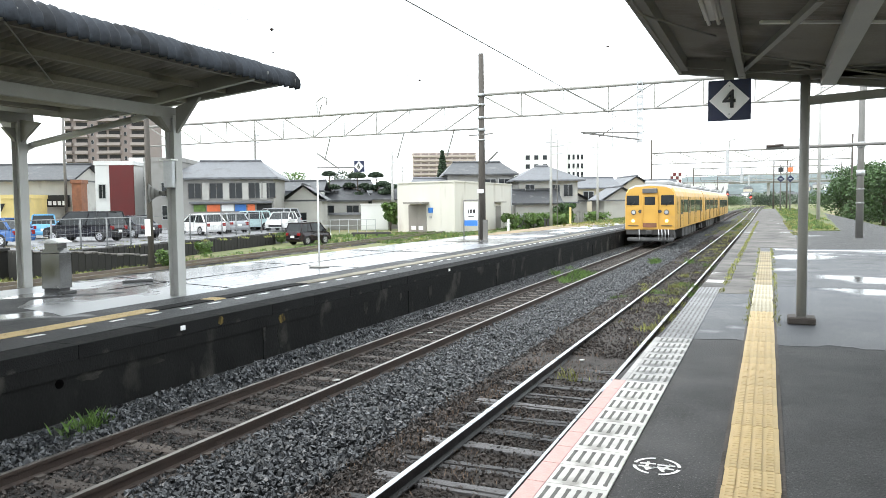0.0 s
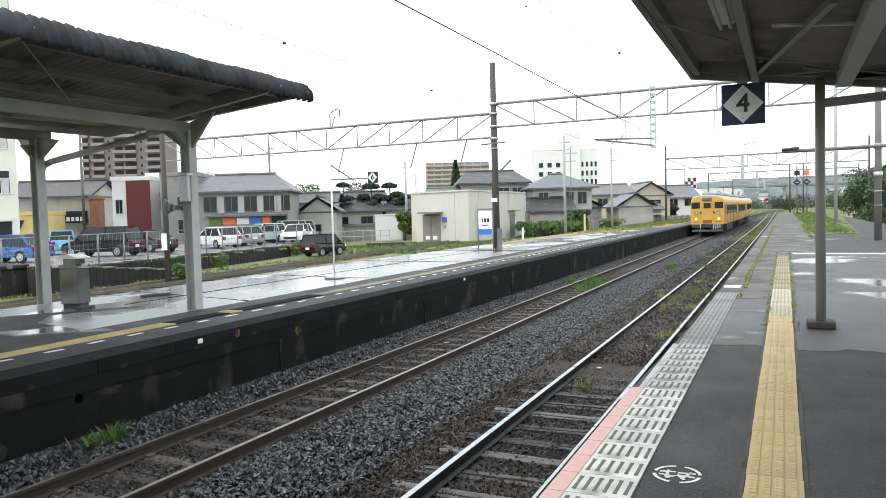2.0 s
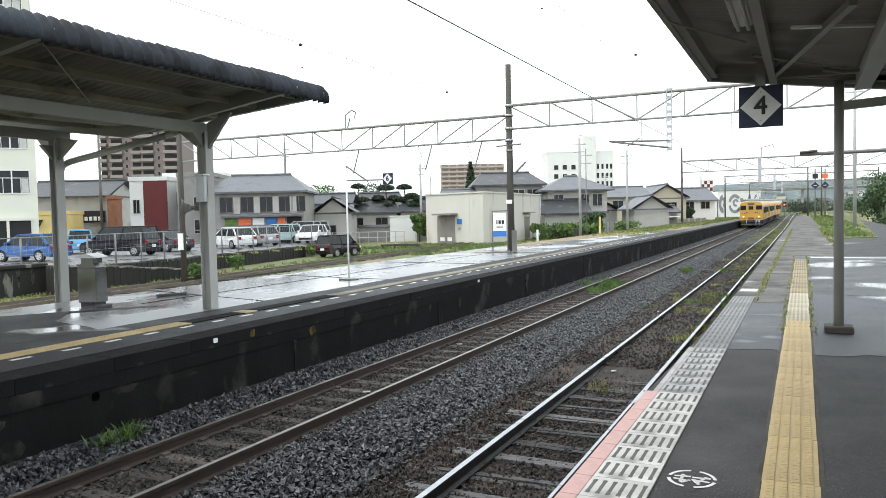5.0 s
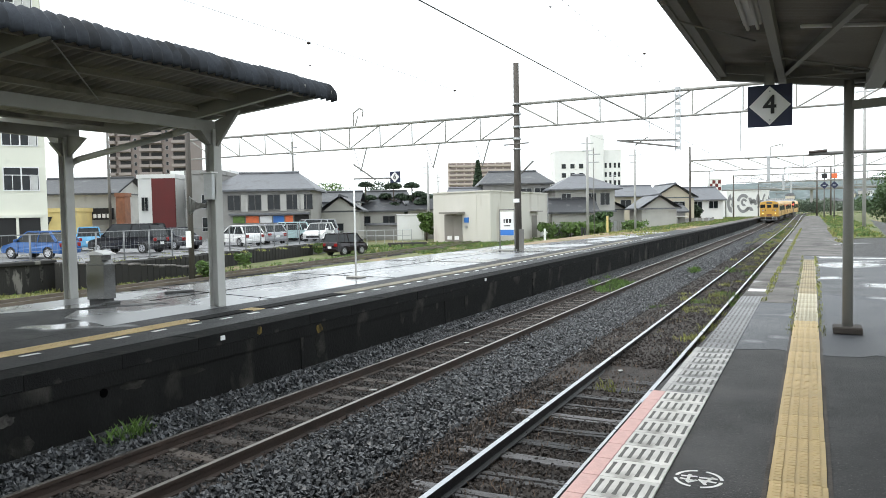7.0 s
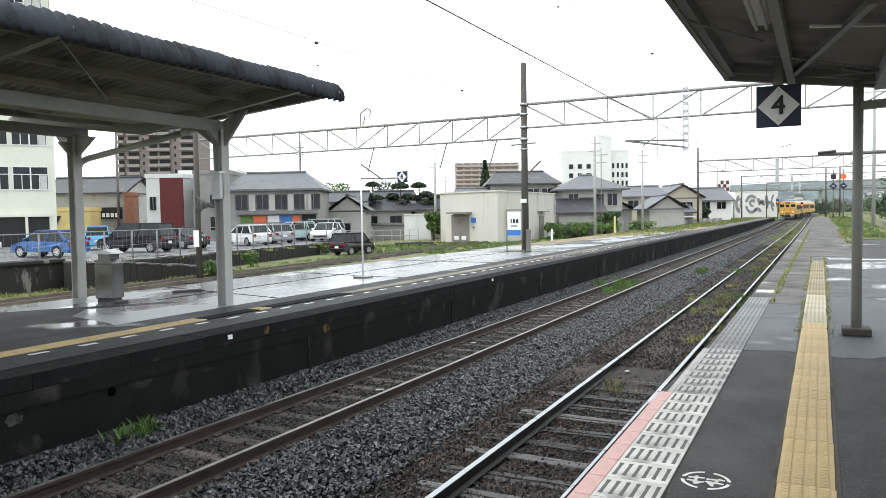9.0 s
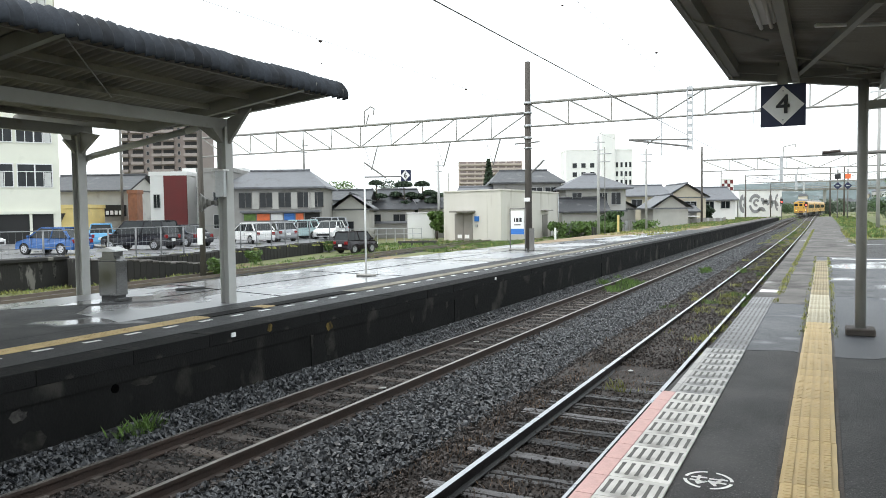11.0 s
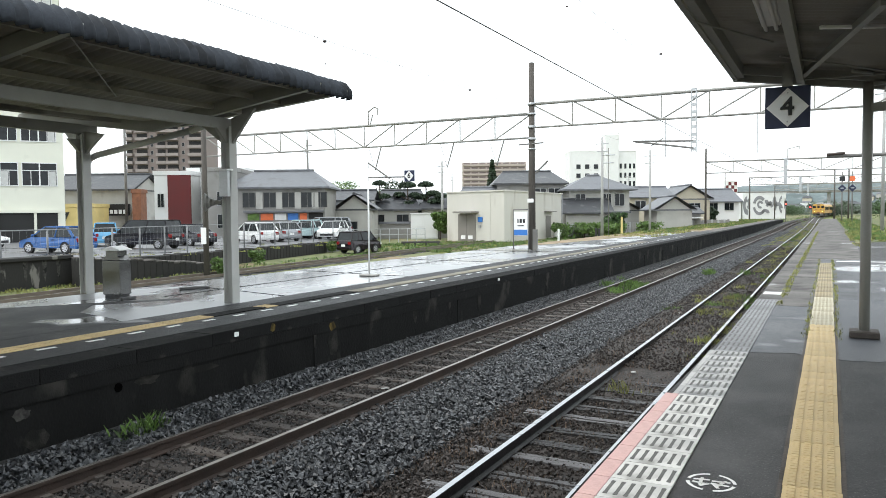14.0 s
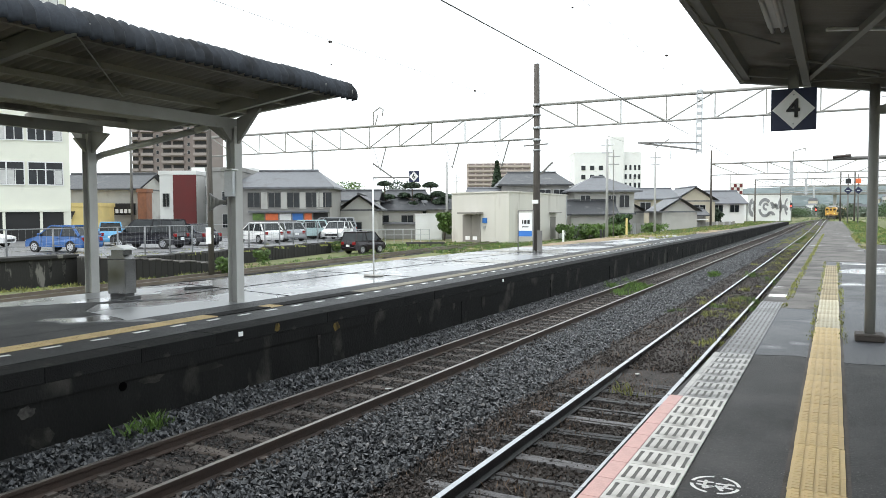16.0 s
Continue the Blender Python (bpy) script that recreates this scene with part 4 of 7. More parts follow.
        box(bm, -0.3, 0.3, y - 0.065, y, 2.42, 2.9, 0.015)
        part("pane", bm, "window", d)
        bm = B()
        for s in (-1, 1):
            box(bm, s * 0.43 - 0.035, s * 0.43 + 0.035, y - 0.1, y, 1.05, 3.02)
        part("door_frame", bm, "train", d)
        bm = B()
        box(bm, -0.4, 0.4, y - 0.06, y, 1.12, 1.38)
        part("kick_plate", bm, "rust", d)
        bm = B()
        box(bm, -0.42, 0.42, y - 0.12, y + 0.1, 3.1, 3.38, 0.03)
        part("destination_box", bm, "train_grey", t)
        bm = B()
        box(bm, -1.3, 1.3, y - 0.02, y + 0.5, 0.3, 0.52, 0.05)
        part("skirt", bm, "train_grey", t)
        bm = B()
        box(bm, -1.35, 1.35, y + 0.05, y + 0.4, 0.7, 1.02)
        part("front_beam", bm, "train_dark", t)
        bm = B()
        box(bm, -0.16, 0.16, y - 0.45, y + 0.2, 0.72, 0.98, 0.04)
        part("coupler", bm, "train_dark", t)
        for x in (0.5, 0.68, 0.86, 1.04, -0.6):
            bm = B()
            bar(bm, (x, y - 0.06, 1.0), (x + 0.04, y - 0.2, 0.7), 0.03, n=6)
            bar(bm, (x + 0.04, y - 0.2, 0.7), (x + 0.02, y - 0.08, 0.42), 0.03, n=6)
            part("hose", bm, "galv", t)
    else:
        bm = B()
        for a, b in (((-0.7, 0.0, 3.95), (0.7, 0.0, 3.95)), ((-0.7, 0.0, 3.95), (-0.6, 1.2, 4.5)), ((0.7, 0.0, 3.95), (0.6, 1.2, 4.5)), ((-0.6, 1.2, 4.5), (-0.55, 0.1, 4.95)), ((0.6, 1.2, 4.5), (0.55, 0.1, 4.95)), ((-0.85, 0.1, 4.97), (0.85, 0.1, 4.97))):
            bar(bm, (a[0], a[1] - 3.0, a[2]), (b[0], b[1] - 3.0, b[2]), 0.03, n=6)
        part("pantograph", bm, "steel_dark", t)
    return t


def car_on_line(s):
    """Pose of a car whose middle is s metres along the line."""
    def p(y):
        return Vector((FAR + bend(y), y, RAIL + rise(y)))
    a, b = p(s - 6.9), p(s + 6.9)
    d = b - a
    return pose(*((a + b) / 2), math.degrees(math.atan2(d.z, d.y)), 0, -math.degrees(math.atan2(d.x, d.y)))


# ---- road vehicles ----
def motor_car(name, x, y, z, yaw, paint, style, label):
    """A car whose nose points to its -y: shell with wheel arches, glazed cabin with pillars, roof, lamps, wheels."""
    t = thing(name, pose(x, y, z, 0, 0, yaw), label, "car", "parked cars")
    # length, height, width, waist, cabin foot and roof from front to rear
    L, H, W, waist, f0, f1, r0, r1 = {"hatch": (4.0, 1.5, 1.7, 0.93, -1.05, 1.85, -0.25, 1.3), "van": (4.6, 1.78, 1.72, 1.02, -1.3, 2.25, -0.6, 2.0), "sedan": (4.5, 1.45, 1.72, 0.92, -0.95, 1.6, -0.2, 0.85), "kei": (3.4, 1.6, 1.48, 0.98, -1.1, 1.62, -0.55, 1.4)}[style]
    h, w = L / 2, W / 2
    nose = waist - 0.2
    prof = [(-h + 0.04, 0.28), (-h, 0.45), (-h + 0.02, nose - 0.12), (-h + 0.22, nose), (f0, waist - 0.02), (f1, waist), (h - 0.06, waist - 0.04 if style != "sedan" else waist - 0.06), (h, waist - 0.25), (h, 0.42), (h - 0.06, 0.26)]
    for yc in (h - 0.75, -h + 0.75):
        arch = [(yc + 0.36 * math.cos(a), 0.3 + 0.36 * math.sin(a)) for a in [math.pi * k / 6 for k in range(7)]]
        prof += [(yy, max(zz, 0.24)) for yy, zz in arch]
    bm = B()
    prism(bm, prof, "x", -w, w)
    for v in bm.verts:
        if v.co.z > nose + 0.05:
            v.co.x *= 0.95
        if abs(v.co.y) > h - 0.15:
            v.co.x *= 0.9
    bmesh.ops.bevel(bm, geom=[e for e in bm.edges if e.calc_face_angle(0) > 0.35 and max(v.co.z for v in e.verts) > 0.4 and not any(abs(abs(v.co.y) - (h - 0.75)) < 0.37 and v.co.z < 0.7 for v in e.verts)], offset=0.045, segments=2, affect="EDGES", profile=0.6)
    body = part("body", bm, paint, t)
    wf, wr, top = w * 0.93, w * 0.78, H - 0.05
    foot = [(-wf, f0), (wf, f0), (wf, f1), (-wf, f1)]
    head = [(-wr, r0), (wr, r0), (wr, r1), (-wr, r1)]
    bm = B()
    lo = [bm.verts.new((a, b, waist - 0.03)) for a, b in foot]
    hi = [bm.verts.new((a, b, top)) for a, b in head]
    for i in range(4):
        bm.faces.new((lo[i], lo[(i + 1) % 4], hi[(i + 1) % 4], hi[i]))
    bm.faces.new(hi), bm.faces.new(lo[::-1])
    bmesh.ops.recalc_face_normals(bm, faces=bm.faces)
    cabin = part("cabin_glass", bm, "car_glass", t)
    bm = B()
    outline = [(-wr, r0 - 0.04), (0, r0 - 0.1), (wr, r0 - 0.04), (wr + 0.02, r1), (0, r1 + 0.06), (-wr - 0.02, r1)]
    prism(bm, outline, "z", top - 0.03, top + 0.05)
    bmesh.ops.bevel(bm, geom=[e for e in bm.edges if all(v.co.z > top for v in e.verts)], offset=0.035, segments=2, affect="EDGES")
    part("roof", bm, paint, t)
    for sx in (-1, 1):
        mid_f, mid_r = (f0 + f1) / 2 + 0.15, (r0 + r1) / 2 + 0.1
        pillars = [(f0, r0, 0.06), (mid_f, mid_r, 0.08), (f1 - 0.04, r1 - 0.03, 0.16 if style != "sedan" else 0.1)]
        if style in ("van", "kei"):
            pillars.append((f1 - 0.75, r1 - 0.7, 0.08))
        for a, b, pw in pillars:
            bm = B()
            strut(bm, (sx * wf, a, waist - 0.03), (sx * wr, b, top), 0.05, pw)
            part("pillar", bm, paint, t)
        for yy in (f0 + 0.35, mid_f, f1 - 0.25):
            bm = B()
            box(bm, sx * (w - 0.002), sx * (w + 0.003), yy - 0.007, yy + 0.007, 0.38, waist - 0.06)
            part("door_seam", bm, "black", t)
        bm = B()
        box(bm, sx * w * 0.95, sx * (w + 0.012), mid_f - 0.28, mid_f - 0.12, waist - 0.17, waist - 0.13, 0.008)
        part("door_handle", bm, paint, t)
        bm = B()
        box(bm, sx * w * 0.94, sx * (w + 0.13), f0 + 0.12, f0 + 0.24, waist, waist + 0.13, 0.03)
        part("mirror", bm, paint, t)
        bm = B()
        box(bm, sx * w * 0.72 - 0.13, sx * w * 0.72 + 0.13, h - 0.1, h + 0.012, waist - 0.32, waist - 0.1, 0.02)
        part("tail_lamp", bm, "tail", t)
        bm = B()
        box(bm, sx * w * 0.7 - 0.17, sx * w * 0.7 + 0.12, -h - 0.01, -h + 0.16, nose - 0.2, nose - 0.05, 0.025)
        part("headlamp", bm, "lamp_tube", t)
        for yy in (-h + 0.75, h - 0.75):
            bm = B()
            bar(bm, (sx * (w - 0.2), yy, 0.31), (sx * (w - 0.01), yy, 0.31), 0.31, n=20)
            wheel = part("wheel", bm, "rubber", t)
            bm = B()
            bar(bm, (sx * (w - 0.03), yy, 0.31), (sx * (w + 0.005), yy, 0.31), 0.2, n=14)
            part("rim", bm, "hubcap", wheel)
            for k in range(5):
                bm = B()
                a = k * 1.2566
                bar(bm, (sx * (w + 0.006), yy + 0.13 * math.cos(a), 0.31 + 0.13 * math.sin(a)), (sx * (w + 0.01), yy + 0.13 * math.cos(a), 0.31 + 0.13 * math.sin(a)), 0.035, n=6)
                part("rim_gap", bm, "rubber", wheel)
    bm = B()
    box(bm, -w * 0.85, w * 0.85, h - 0.06, h + 0.03, 0.34, 0.52, 0.03)
    part("bumper", bm, paint, t)
    bm = B()
    box(bm, -w * 0.6, w * 0.6, -h - 0.012, -h + 0.05, 0.36, 0.52, 0.01)
    part("grille", bm, "black", t)
    for yy in (h + 0.012, -h - 0.035):
        bm = B()
        box(bm, -0.17, 0.17, yy, yy + 0.024, 0.52, 0.68)
        part("number_plate", bm, "white", t)
    return t


# ---- buildings ----
def windows(parent, xs, zs, w, h, y=-0.06, frame_mat="alu", mullion=True):
    for z in zs:
        for x in xs:
            bm = B()
            box(bm, x - w / 2, x + w / 2, y - 0.02, y + 0.1, z, z + h)
            win = part("window", bm, "window", parent)
            bm = B()
            e = max(0.04, w * 0.04)
            for a, b, c, d in ((x - w / 2, x + w / 2, z - e, z), (x - w / 2, x + w / 2, z + h, z + h + e), (x - w / 2 - e, x - w / 2, z - e, z + h + e), (x + w / 2, x + w / 2 + e, z - e, z + h + e)):
                box(bm, a, b, y - 0.07, y + 0.1, c, d)
            if mullion:
                box(bm, x - e / 2, x + e / 2, y - 0.05, y, z, z + h)
            part("window_frame", bm, frame_mat, win)


def face_pose(lx, ly, rx, ry, z=GZ):
    """Pose whose x axis runs along a front from its left to its right end; y leads away behind it."""
    return pose((lx + rx) / 2, (ly + ry) / 2, z, 0, 0, math.degrees(math.atan2(ry - ly, rx - lx)))


def house(name, m, w, d, eave, ridge, wall, roof, label, hip=0.0, along=True, over=0.5, extra=None):
    """A house with a gabled or hipped roof. along: the ridge runs along the front."""
    t = thing(name, m, label, "house")
    bm = B()
    box(bm, -w / 2, w / 2, 0, d, -0.3, eave)
    if not hip:
        if along:
            prism(bm, [(0, eave), (d, eave), (d / 2, ridge - 0.1)], "x", -w / 2, w / 2)
        else:
            prism(bm, [(-w / 2, eave), (w / 2, eave), (0, ridge - 0.1)], "y", 0, d)
    part("wall", bm, wall, t)
    a, b, o = w / 2 + over, d + over, over
    if along:
        top = [(-a + hip * d / 2, d / 2), (a - hip * d / 2, d / 2)]
    else:
        top = [(0, -o + hip * w / 2), (0, b - hip * w / 2)]
    base = [(-a, -o), (a, -o), (a, b), (-a, b)]
    bm = B()
    for dz, flip in ((0.0, 0), (0.18, 1)):
        lo = [bm.verts.new((x, y, eave - 0.08 + dz)) for x, y in base]
        hi = [bm.verts.new((x, y, ridge - 0.08 + dz)) for x, y in top]
        if along:
            fs = [(lo[0], lo[1], hi[1], hi[0]), (lo[2], lo[3], hi[0], hi[1]), (lo[1], lo[2], hi[1]), (lo[3], lo[0], hi[0])]
        else:
            fs = [(lo[1], lo[2], hi[1], hi[0]), (lo[3], lo[0], hi[0], hi[1]), (lo[0], lo[1], hi[0]), (lo[2], lo[3], hi[1])]
        if not hip:
            fs = fs[:2]
        for f in fs:
            bm.faces.new(f if flip else f[::-1])
        if flip:
            for i in range(4):
                j = (i + 1) % 4
                bm.faces.new((old[i], old[j], lo[j], lo[i]))
        old = lo
    r = part("roof", bm, roof, t)
    # ridge cap and tile courses
    bm = B()
    (x0, y0), (x1, y1) = top
    bar(bm, (x0, y0, ridge + 0.12), (x1, y1, ridge + 0.12), 0.16, n=8)
    part("ridge", bm, roof, r)
    return t


def block(name, m, w, d, h, wall, label, parapet=0.4):
    t = thing(name, m, label, "building")
    bm = B()
    box(bm, -w / 2, w / 2, 0, d, -0.3, h, 0.04)
    part("wall", bm, wall, t)
    bm = B()
    for a, b, c, e in ((-w / 2 - 0.08, w / 2 + 0.08, -0.08, 0.2), (-w / 2 - 0.08, w / 2 + 0.08, d - 0.2, d + 0.08), (-w / 2 - 0.08, -w / 2 + 0.2, 0.2, d - 0.2), (w / 2 - 0.2, w / 2 + 0.08, 0.2, d - 0.2)):
        box(bm, a, b, c, e, h, h + parapet)
    part("parapet", bm, wall, t)
    return t


def hut():
    t = thing("equipment_hut", pose(0, 0, 0), "plain pale rendered equipment hut with a flat roof", "hut")
    # corners: front left, front right, back right
    A, C, D = Vector((-34.7, 68.4, 0)), Vector((-27.35, 66.0, 0)), Vector((-27.25, 83.0, 0))
    E = A + (D - C)
    bm = B()
    lo = [bm.verts.new((p.x, p.y, GZ)) for p in (A, C, D, E)]
    hi = [bm.verts.new((p.x, p.y, 3.66)) for p in (A, C, D, E)]
    for i in range(4):
        j = (i + 1) % 4
        bm.faces.new((lo[i], lo[j], hi[j], hi[i]))
    bm.faces.new(hi)
    bmesh.ops.recalc_face_normals(bm, faces=bm.faces)
    part("wall", bm, "hut", t)
    bm = B()
    for p, q in ((A, C), (C, D), (D, E), (E, A)):
        strut(bm, (p.x, p.y, 3.71), (q.x, q.y, 3.71), 0.2, 0.14)
    part("roof_edge", bm, "hut", t)
    f = face_pose(A.x, A.y, C.x, C.y)
    d = new("door_set")
    d.matrix_basis, d.parent = f, t
    for s in (-1, 1):
        bm = B()
        box(bm, -1.05 + s * 0.62 - 0.6, -1.05 + s * 0.62 + 0.6, -0.06, 0.02, 0.05, 2.75, 0.01)
        part("door", bm, "hut_door", d)
        bm = B()
        box(bm, -1.05 + s * 0.5 - 0.3, -1.05 + s * 0.5 + 0.3, -0.075, -0.055, 0.25, 0.62)
        part("vent", bm, "white", d)
    bm = B()
    box(bm, -2.1, 0.55, -1.0, 0.0, 2.85, 3.02)
    part("canopy", bm, "hut_door", d)
    bm = B()
    box(bm, 0.5, 1.05, -0.1, 0.0, 1.95, 2.45)
    part("notice", bm, "blue", d)
    bm = B()
    box(bm, 0.6, 0.85, -0.12, 0.0, 1.4, 1.65)
    part("switch_box", bm, "galv", d)
    bm = B()
    box(bm, 2.05, 2.12, -0.03, 0.0, 0.0, 4.85)
    part("joint", bm, "hut", d)
    g = face_pose(C.x, C.y, D.x, D.y)
    e = new("side_set")
    e.matrix_basis, e.parent = g, t
    bm = B()
    box(bm, 3.0, 4.6, -0.06, 0.02, 0.1, 2.5, 0.01)
    part("door", bm, "hut_door", e)
    bm = B()
    box(bm, 2.6, 5.0, -0.6, 0.0, 2.9, 3.0)
    part("canopy", bm, "hut_door", e)
    bm = B()
    bar(bm, (8.2, -0.1, 0.0), (8.2, -0.1, 4.8), 0.06, n=8)
    part("downpipe", bm, "galv", e)
    bm = B()
    box(bm, 5.6, 7.2, -0.5, -0.05, 0.0, 0.9, 0.02)
    part("condenser", bm, "white", e)


def town():
    # cream office block
    t = block("office_building", face_pose(-68.9, 20.9, -55.2, 39.93, -0.45), 23.5, 14, 21.5, "cream", "cream office block with rows of wide windows")
    rng = random.Random(17)
    for z in (4.55, 8.1, 11.65, 15.2, 18.6):
        for i in range(8):
            x = 10.0 - i * 2.75
            bm = B()
            box(bm, x - 1.2, x + 1.2, -0.02, 0.1, z, z + 1.75)
            win = part("window", bm, "window", t)
            bm = B()
            for a, b, c, d in ((-1.27, 1.27, -0.08, 0.0), (-1.27, 1.27, 1.75, 1.83), (-1.27, -1.2, 0, 1.75), (1.2, 1.27, 0, 1.75), (-0.05, 0.05, 0, 1.75), (-1.2, 1.2, 1.15, 1.21), (-0.64, -0.59, 0, 1.15), (0.59, 0.64, 0, 1.15)):
                box(bm, x + a, x + b, -0.09, 0.1, z + c, z + d)
            part("window_frame", bm, "white_wall", win)
            for k in range(4):
                if rng.random() < 0.3:
                    bm = B()
                    a = x - 1.2 + k * 0.6
                    box(bm, a + 0.06, a + 0.55, -0.026, -0.02, z + 0.02, z + rng.choice([0.7, 1.12]))
                    part("blind", bm, "curtain", win)
    bm = B()
    box(bm, -11.5, 11.3, -0.25, 0.1, 2.35, 2.6)
    part("ledge", bm, "cream", t)
    bm = B()
    box(bm, -11.6, 11.2, -0.04, 0.1, -0.1, 2.33)
    part("shopfront", bm, "dark", t)
    for x in (-4, 0, 4, 7, 9.6):
        bm = B()
        box(bm, x - 0.1, x + 0.1, -0.2, 0.1, -0.2, 2.35)
        part("pillar", bm, "cream", t)
    # brown apartment tower
    t = block("apartment_tower", face_pose(-236, 196.5, -209.4, 210.3), 29.7, 16, 52, "brown_wall", "tall brown tiled apartment tower with balconies")
    for k in range(17):
        z = 2.0 + k * 2.95
        for x0, x1, dep in ((-14.9, -12.2, 1.6), (-11.2, -6.6, 1.2), (-3.4, 0.2, 1.2), (0.4, 5.0, 1.5), (8.6, 13.6, 1.2)):
            bm = B()
            box(bm, x0, x1, -dep, 0.0, z - 0.15, z + 0.95)
            part("balcony", bm, "brown_mid", t)
            bm = B()
            box(bm, x0 + 0.3, x1 - 0.3, -0.08, 0.02, z + 0.95, z + 2.4)
            part("window", bm, "dark", t)
        windows(t, [-5.2, 6.6], [z + 0.5], 0.9, 1.3, mullion=False)
    # low shop with a sign, ochre sheds
    t = house("shop", face_pose(-78.5, 55.0, -70.3, 59.2, -0.45), 9.3, 9, 5.0, 6.9, "olive_wall", "rooftile_dark", "grey plastered shop with a dark sign board")
    bm = B()
    box(bm, 1.9, 4.6, -0.5, -0.3, 2.1, 3.4)
    part("sign_board", bm, "black", t)
    for x in (2.5, 3.0, 3.5, 4.0):
        bm = B()
        box(bm, x - 0.17, x + 0.17, -0.53, -0.505, 2.3, 2.75)
        part("lettering", bm, "white", t)
    t = block("ochre_shed", face_pose(-73.2, 51.3, -69.4, 53.3, -0.45), 4.4, 4, 3.0, "yellow_wall", "ochre painted shed in the street")
    bm = B()
    prism(bm, [(-1.9, 0.3), (-1.3, 0.3), (-0.2, 2.5), (-0.8, 2.5)], "y", -0.1, 0.0)
    part("stripe", bm, "dark", t)
    t = block("rusty_tank", pose(-68.1, 58.0, -0.45, 0, 0, 27), 1.0, 1.6, 4.6, "rust", "rusty orange metal storage tank")
    # red and white buildings
    t = block("corner_shop", face_pose(-60.0, 53.3, -56.74, 54.99, -0.45), 3.66, 7, 6.1, "white_wall", "white and maroon corner building")
    bm = B()
    box(bm, -0.45, 1.87, -0.06, 0.05, -0.2, 6.2)
    part("side_wall", bm, "red_wall", t, "maroon panel wall")
    windows(t, [-1.15], [2.9], 0.6, 1.3)
    t = block("white_house", face_pose(-59.28, 57.04, -53.9, 59.9, -0.45), 6.1, 8, 6.4, "white_wall", "white flat-roofed house with slim windows", 0.6)
    windows(t, [-2.0, -1.1], [3.2], 0.55, 1.8, mullion=False)
    # long grey house
    t = house("grey_house", face_pose(-51.5, 54.2, -42.73, 58.84, -0.45), 9.4, 8, 4.6, 6.35, "grey_wall", "rooftile", "long grey two-storey shop house with tiled roof", hip=0.55)
    windows(t, [-2.6, -0.6, 1.2, 3.0, 4.3], [2.75], 1.15, 1.4, frame_mat="steel_dark")
    for x in (-1.6, 0.3, 2.1, 3.75):
        bm = B()
        box(bm, x - 0.32, x + 0.32, -0.12, 0.0, 2.6, 4.2)
        part("shutter_box", bm, "olive_wall", t)
    bm = B()
    box(bm, -3.0, 4.6, -0.7, 0.0, 2.25, 2.42)
    part("awning", bm, "rooftile", t)
    for x, w, m in ((-2.2, 1.1, "leaf"), (-0.9, 1.2, "orange"), (0.4, 1.1, "white"), (1.6, 1.0, "blue"), (2.6, 0.7, "orange")):
        bm = B()
        box(bm, x - w / 2, x + w / 2, -0.1, -0.02, 1.5, 2.15)
        part("shop_banner", bm, m, t)
    bm = B()
    box(bm, 3.1, 4.5, -0.05, 0.05, 0.0, 2.2)
    part("entrance", bm, "dark", t)
    t = block("grey_annex", face_pose(-54.3, 54.0, -51.4, 55.6, -0.45), 3.3, 8, 6.3, "grey_wall", "grey rendered annex beside the long house")
    windows(t, [0.4], [3.0, 0.8], 1.0, 1.3)
    # houses between the shop house and the garden
    t = house("small_house", face_pose(-46.6, 65.6, -43.1, 67.4), 3.9, 6, 3.3, 4.9, "olive_wall", "rooftile_dark", "small old house with grey tiled gable", along=False)
    windows(t, [-0.6], [0.9], 1.7, 1.1, frame_mat="steel_dark")
    for lx, ly, rx, ry, e, r, lab in ((-50.5, 77.0, -44.6, 80.0, 3.3, 4.9, "old house with a dark roof behind the pines"), (-44.4, 80.5, -38.6, 83.4, 3.4, 5.0, "old house with a dark roof behind the garden"), (-53.5, 84, -47.5, 87, 4.2, 6.0, "grey house with a tiled roof behind the street")):
        n = house("small_house", face_pose(lx, ly, rx, ry), 6.5, 7, e, r, "olive_wall", "rooftile_dark", lab, hip=0.3)
        windows(n, [-1.6, 1.4], [1.6], 1.4, 1.1, frame_mat="steel_dark")
    hedge = thing("garden_wall", face_pose(-45.5, 72.5, -38.5, 76.0), "low dark garden wall with a tiled cap", "wall")
    bm = B()
    box(bm, -3.9, 3.9, 0, 0.2, -0.2, 1.7)
    part("panel", bm, "grey_wall", hedge)
    bm = B()
    prism(bm, [(-0.2, 1.7), (0.4, 1.7), (0.1, 1.95)], "x", -4.0, 4.0)
    part("cap", bm, "rooftile_dark", hedge)
    t = house("small_house", face_pose(-52.8, 70.0, -47.0, 73.0), 6.5, 7, 4.4, 5.6, "white_wall", "rooftile_dark", "old white house behind the car park", along=True)
    windows(t, [-1.6, 1.0], [2.6], 1.6, 1.2)
    t = block("blue_shed", face_pose(-49.0, 63.0, -47.3, 63.9), 1.9, 3, 4.0, "blue", "blue clad shed between the houses")
    t = block("store_shed", face_pose(-40.97, 71.8, -38.35, 73.1), 2.93, 3.0, 2.8, "white_wall", "white prefabricated store shed", 0.12)
    for x in (-0.7, 0.7):
        bm = B()
        box(bm, x - 0.62, x + 0.62, -0.05, 0.02, 0.1, 2.55)
        part("door", bm, "white_wall", t)
    hut()
    # apartments and hotel in the distance
    t = block("apartment_block", face_pose(-208.8, 431.6, -172.7, 450.3), 40.6, 14, 35, "brown_light", "beige apartment block with long balconies")
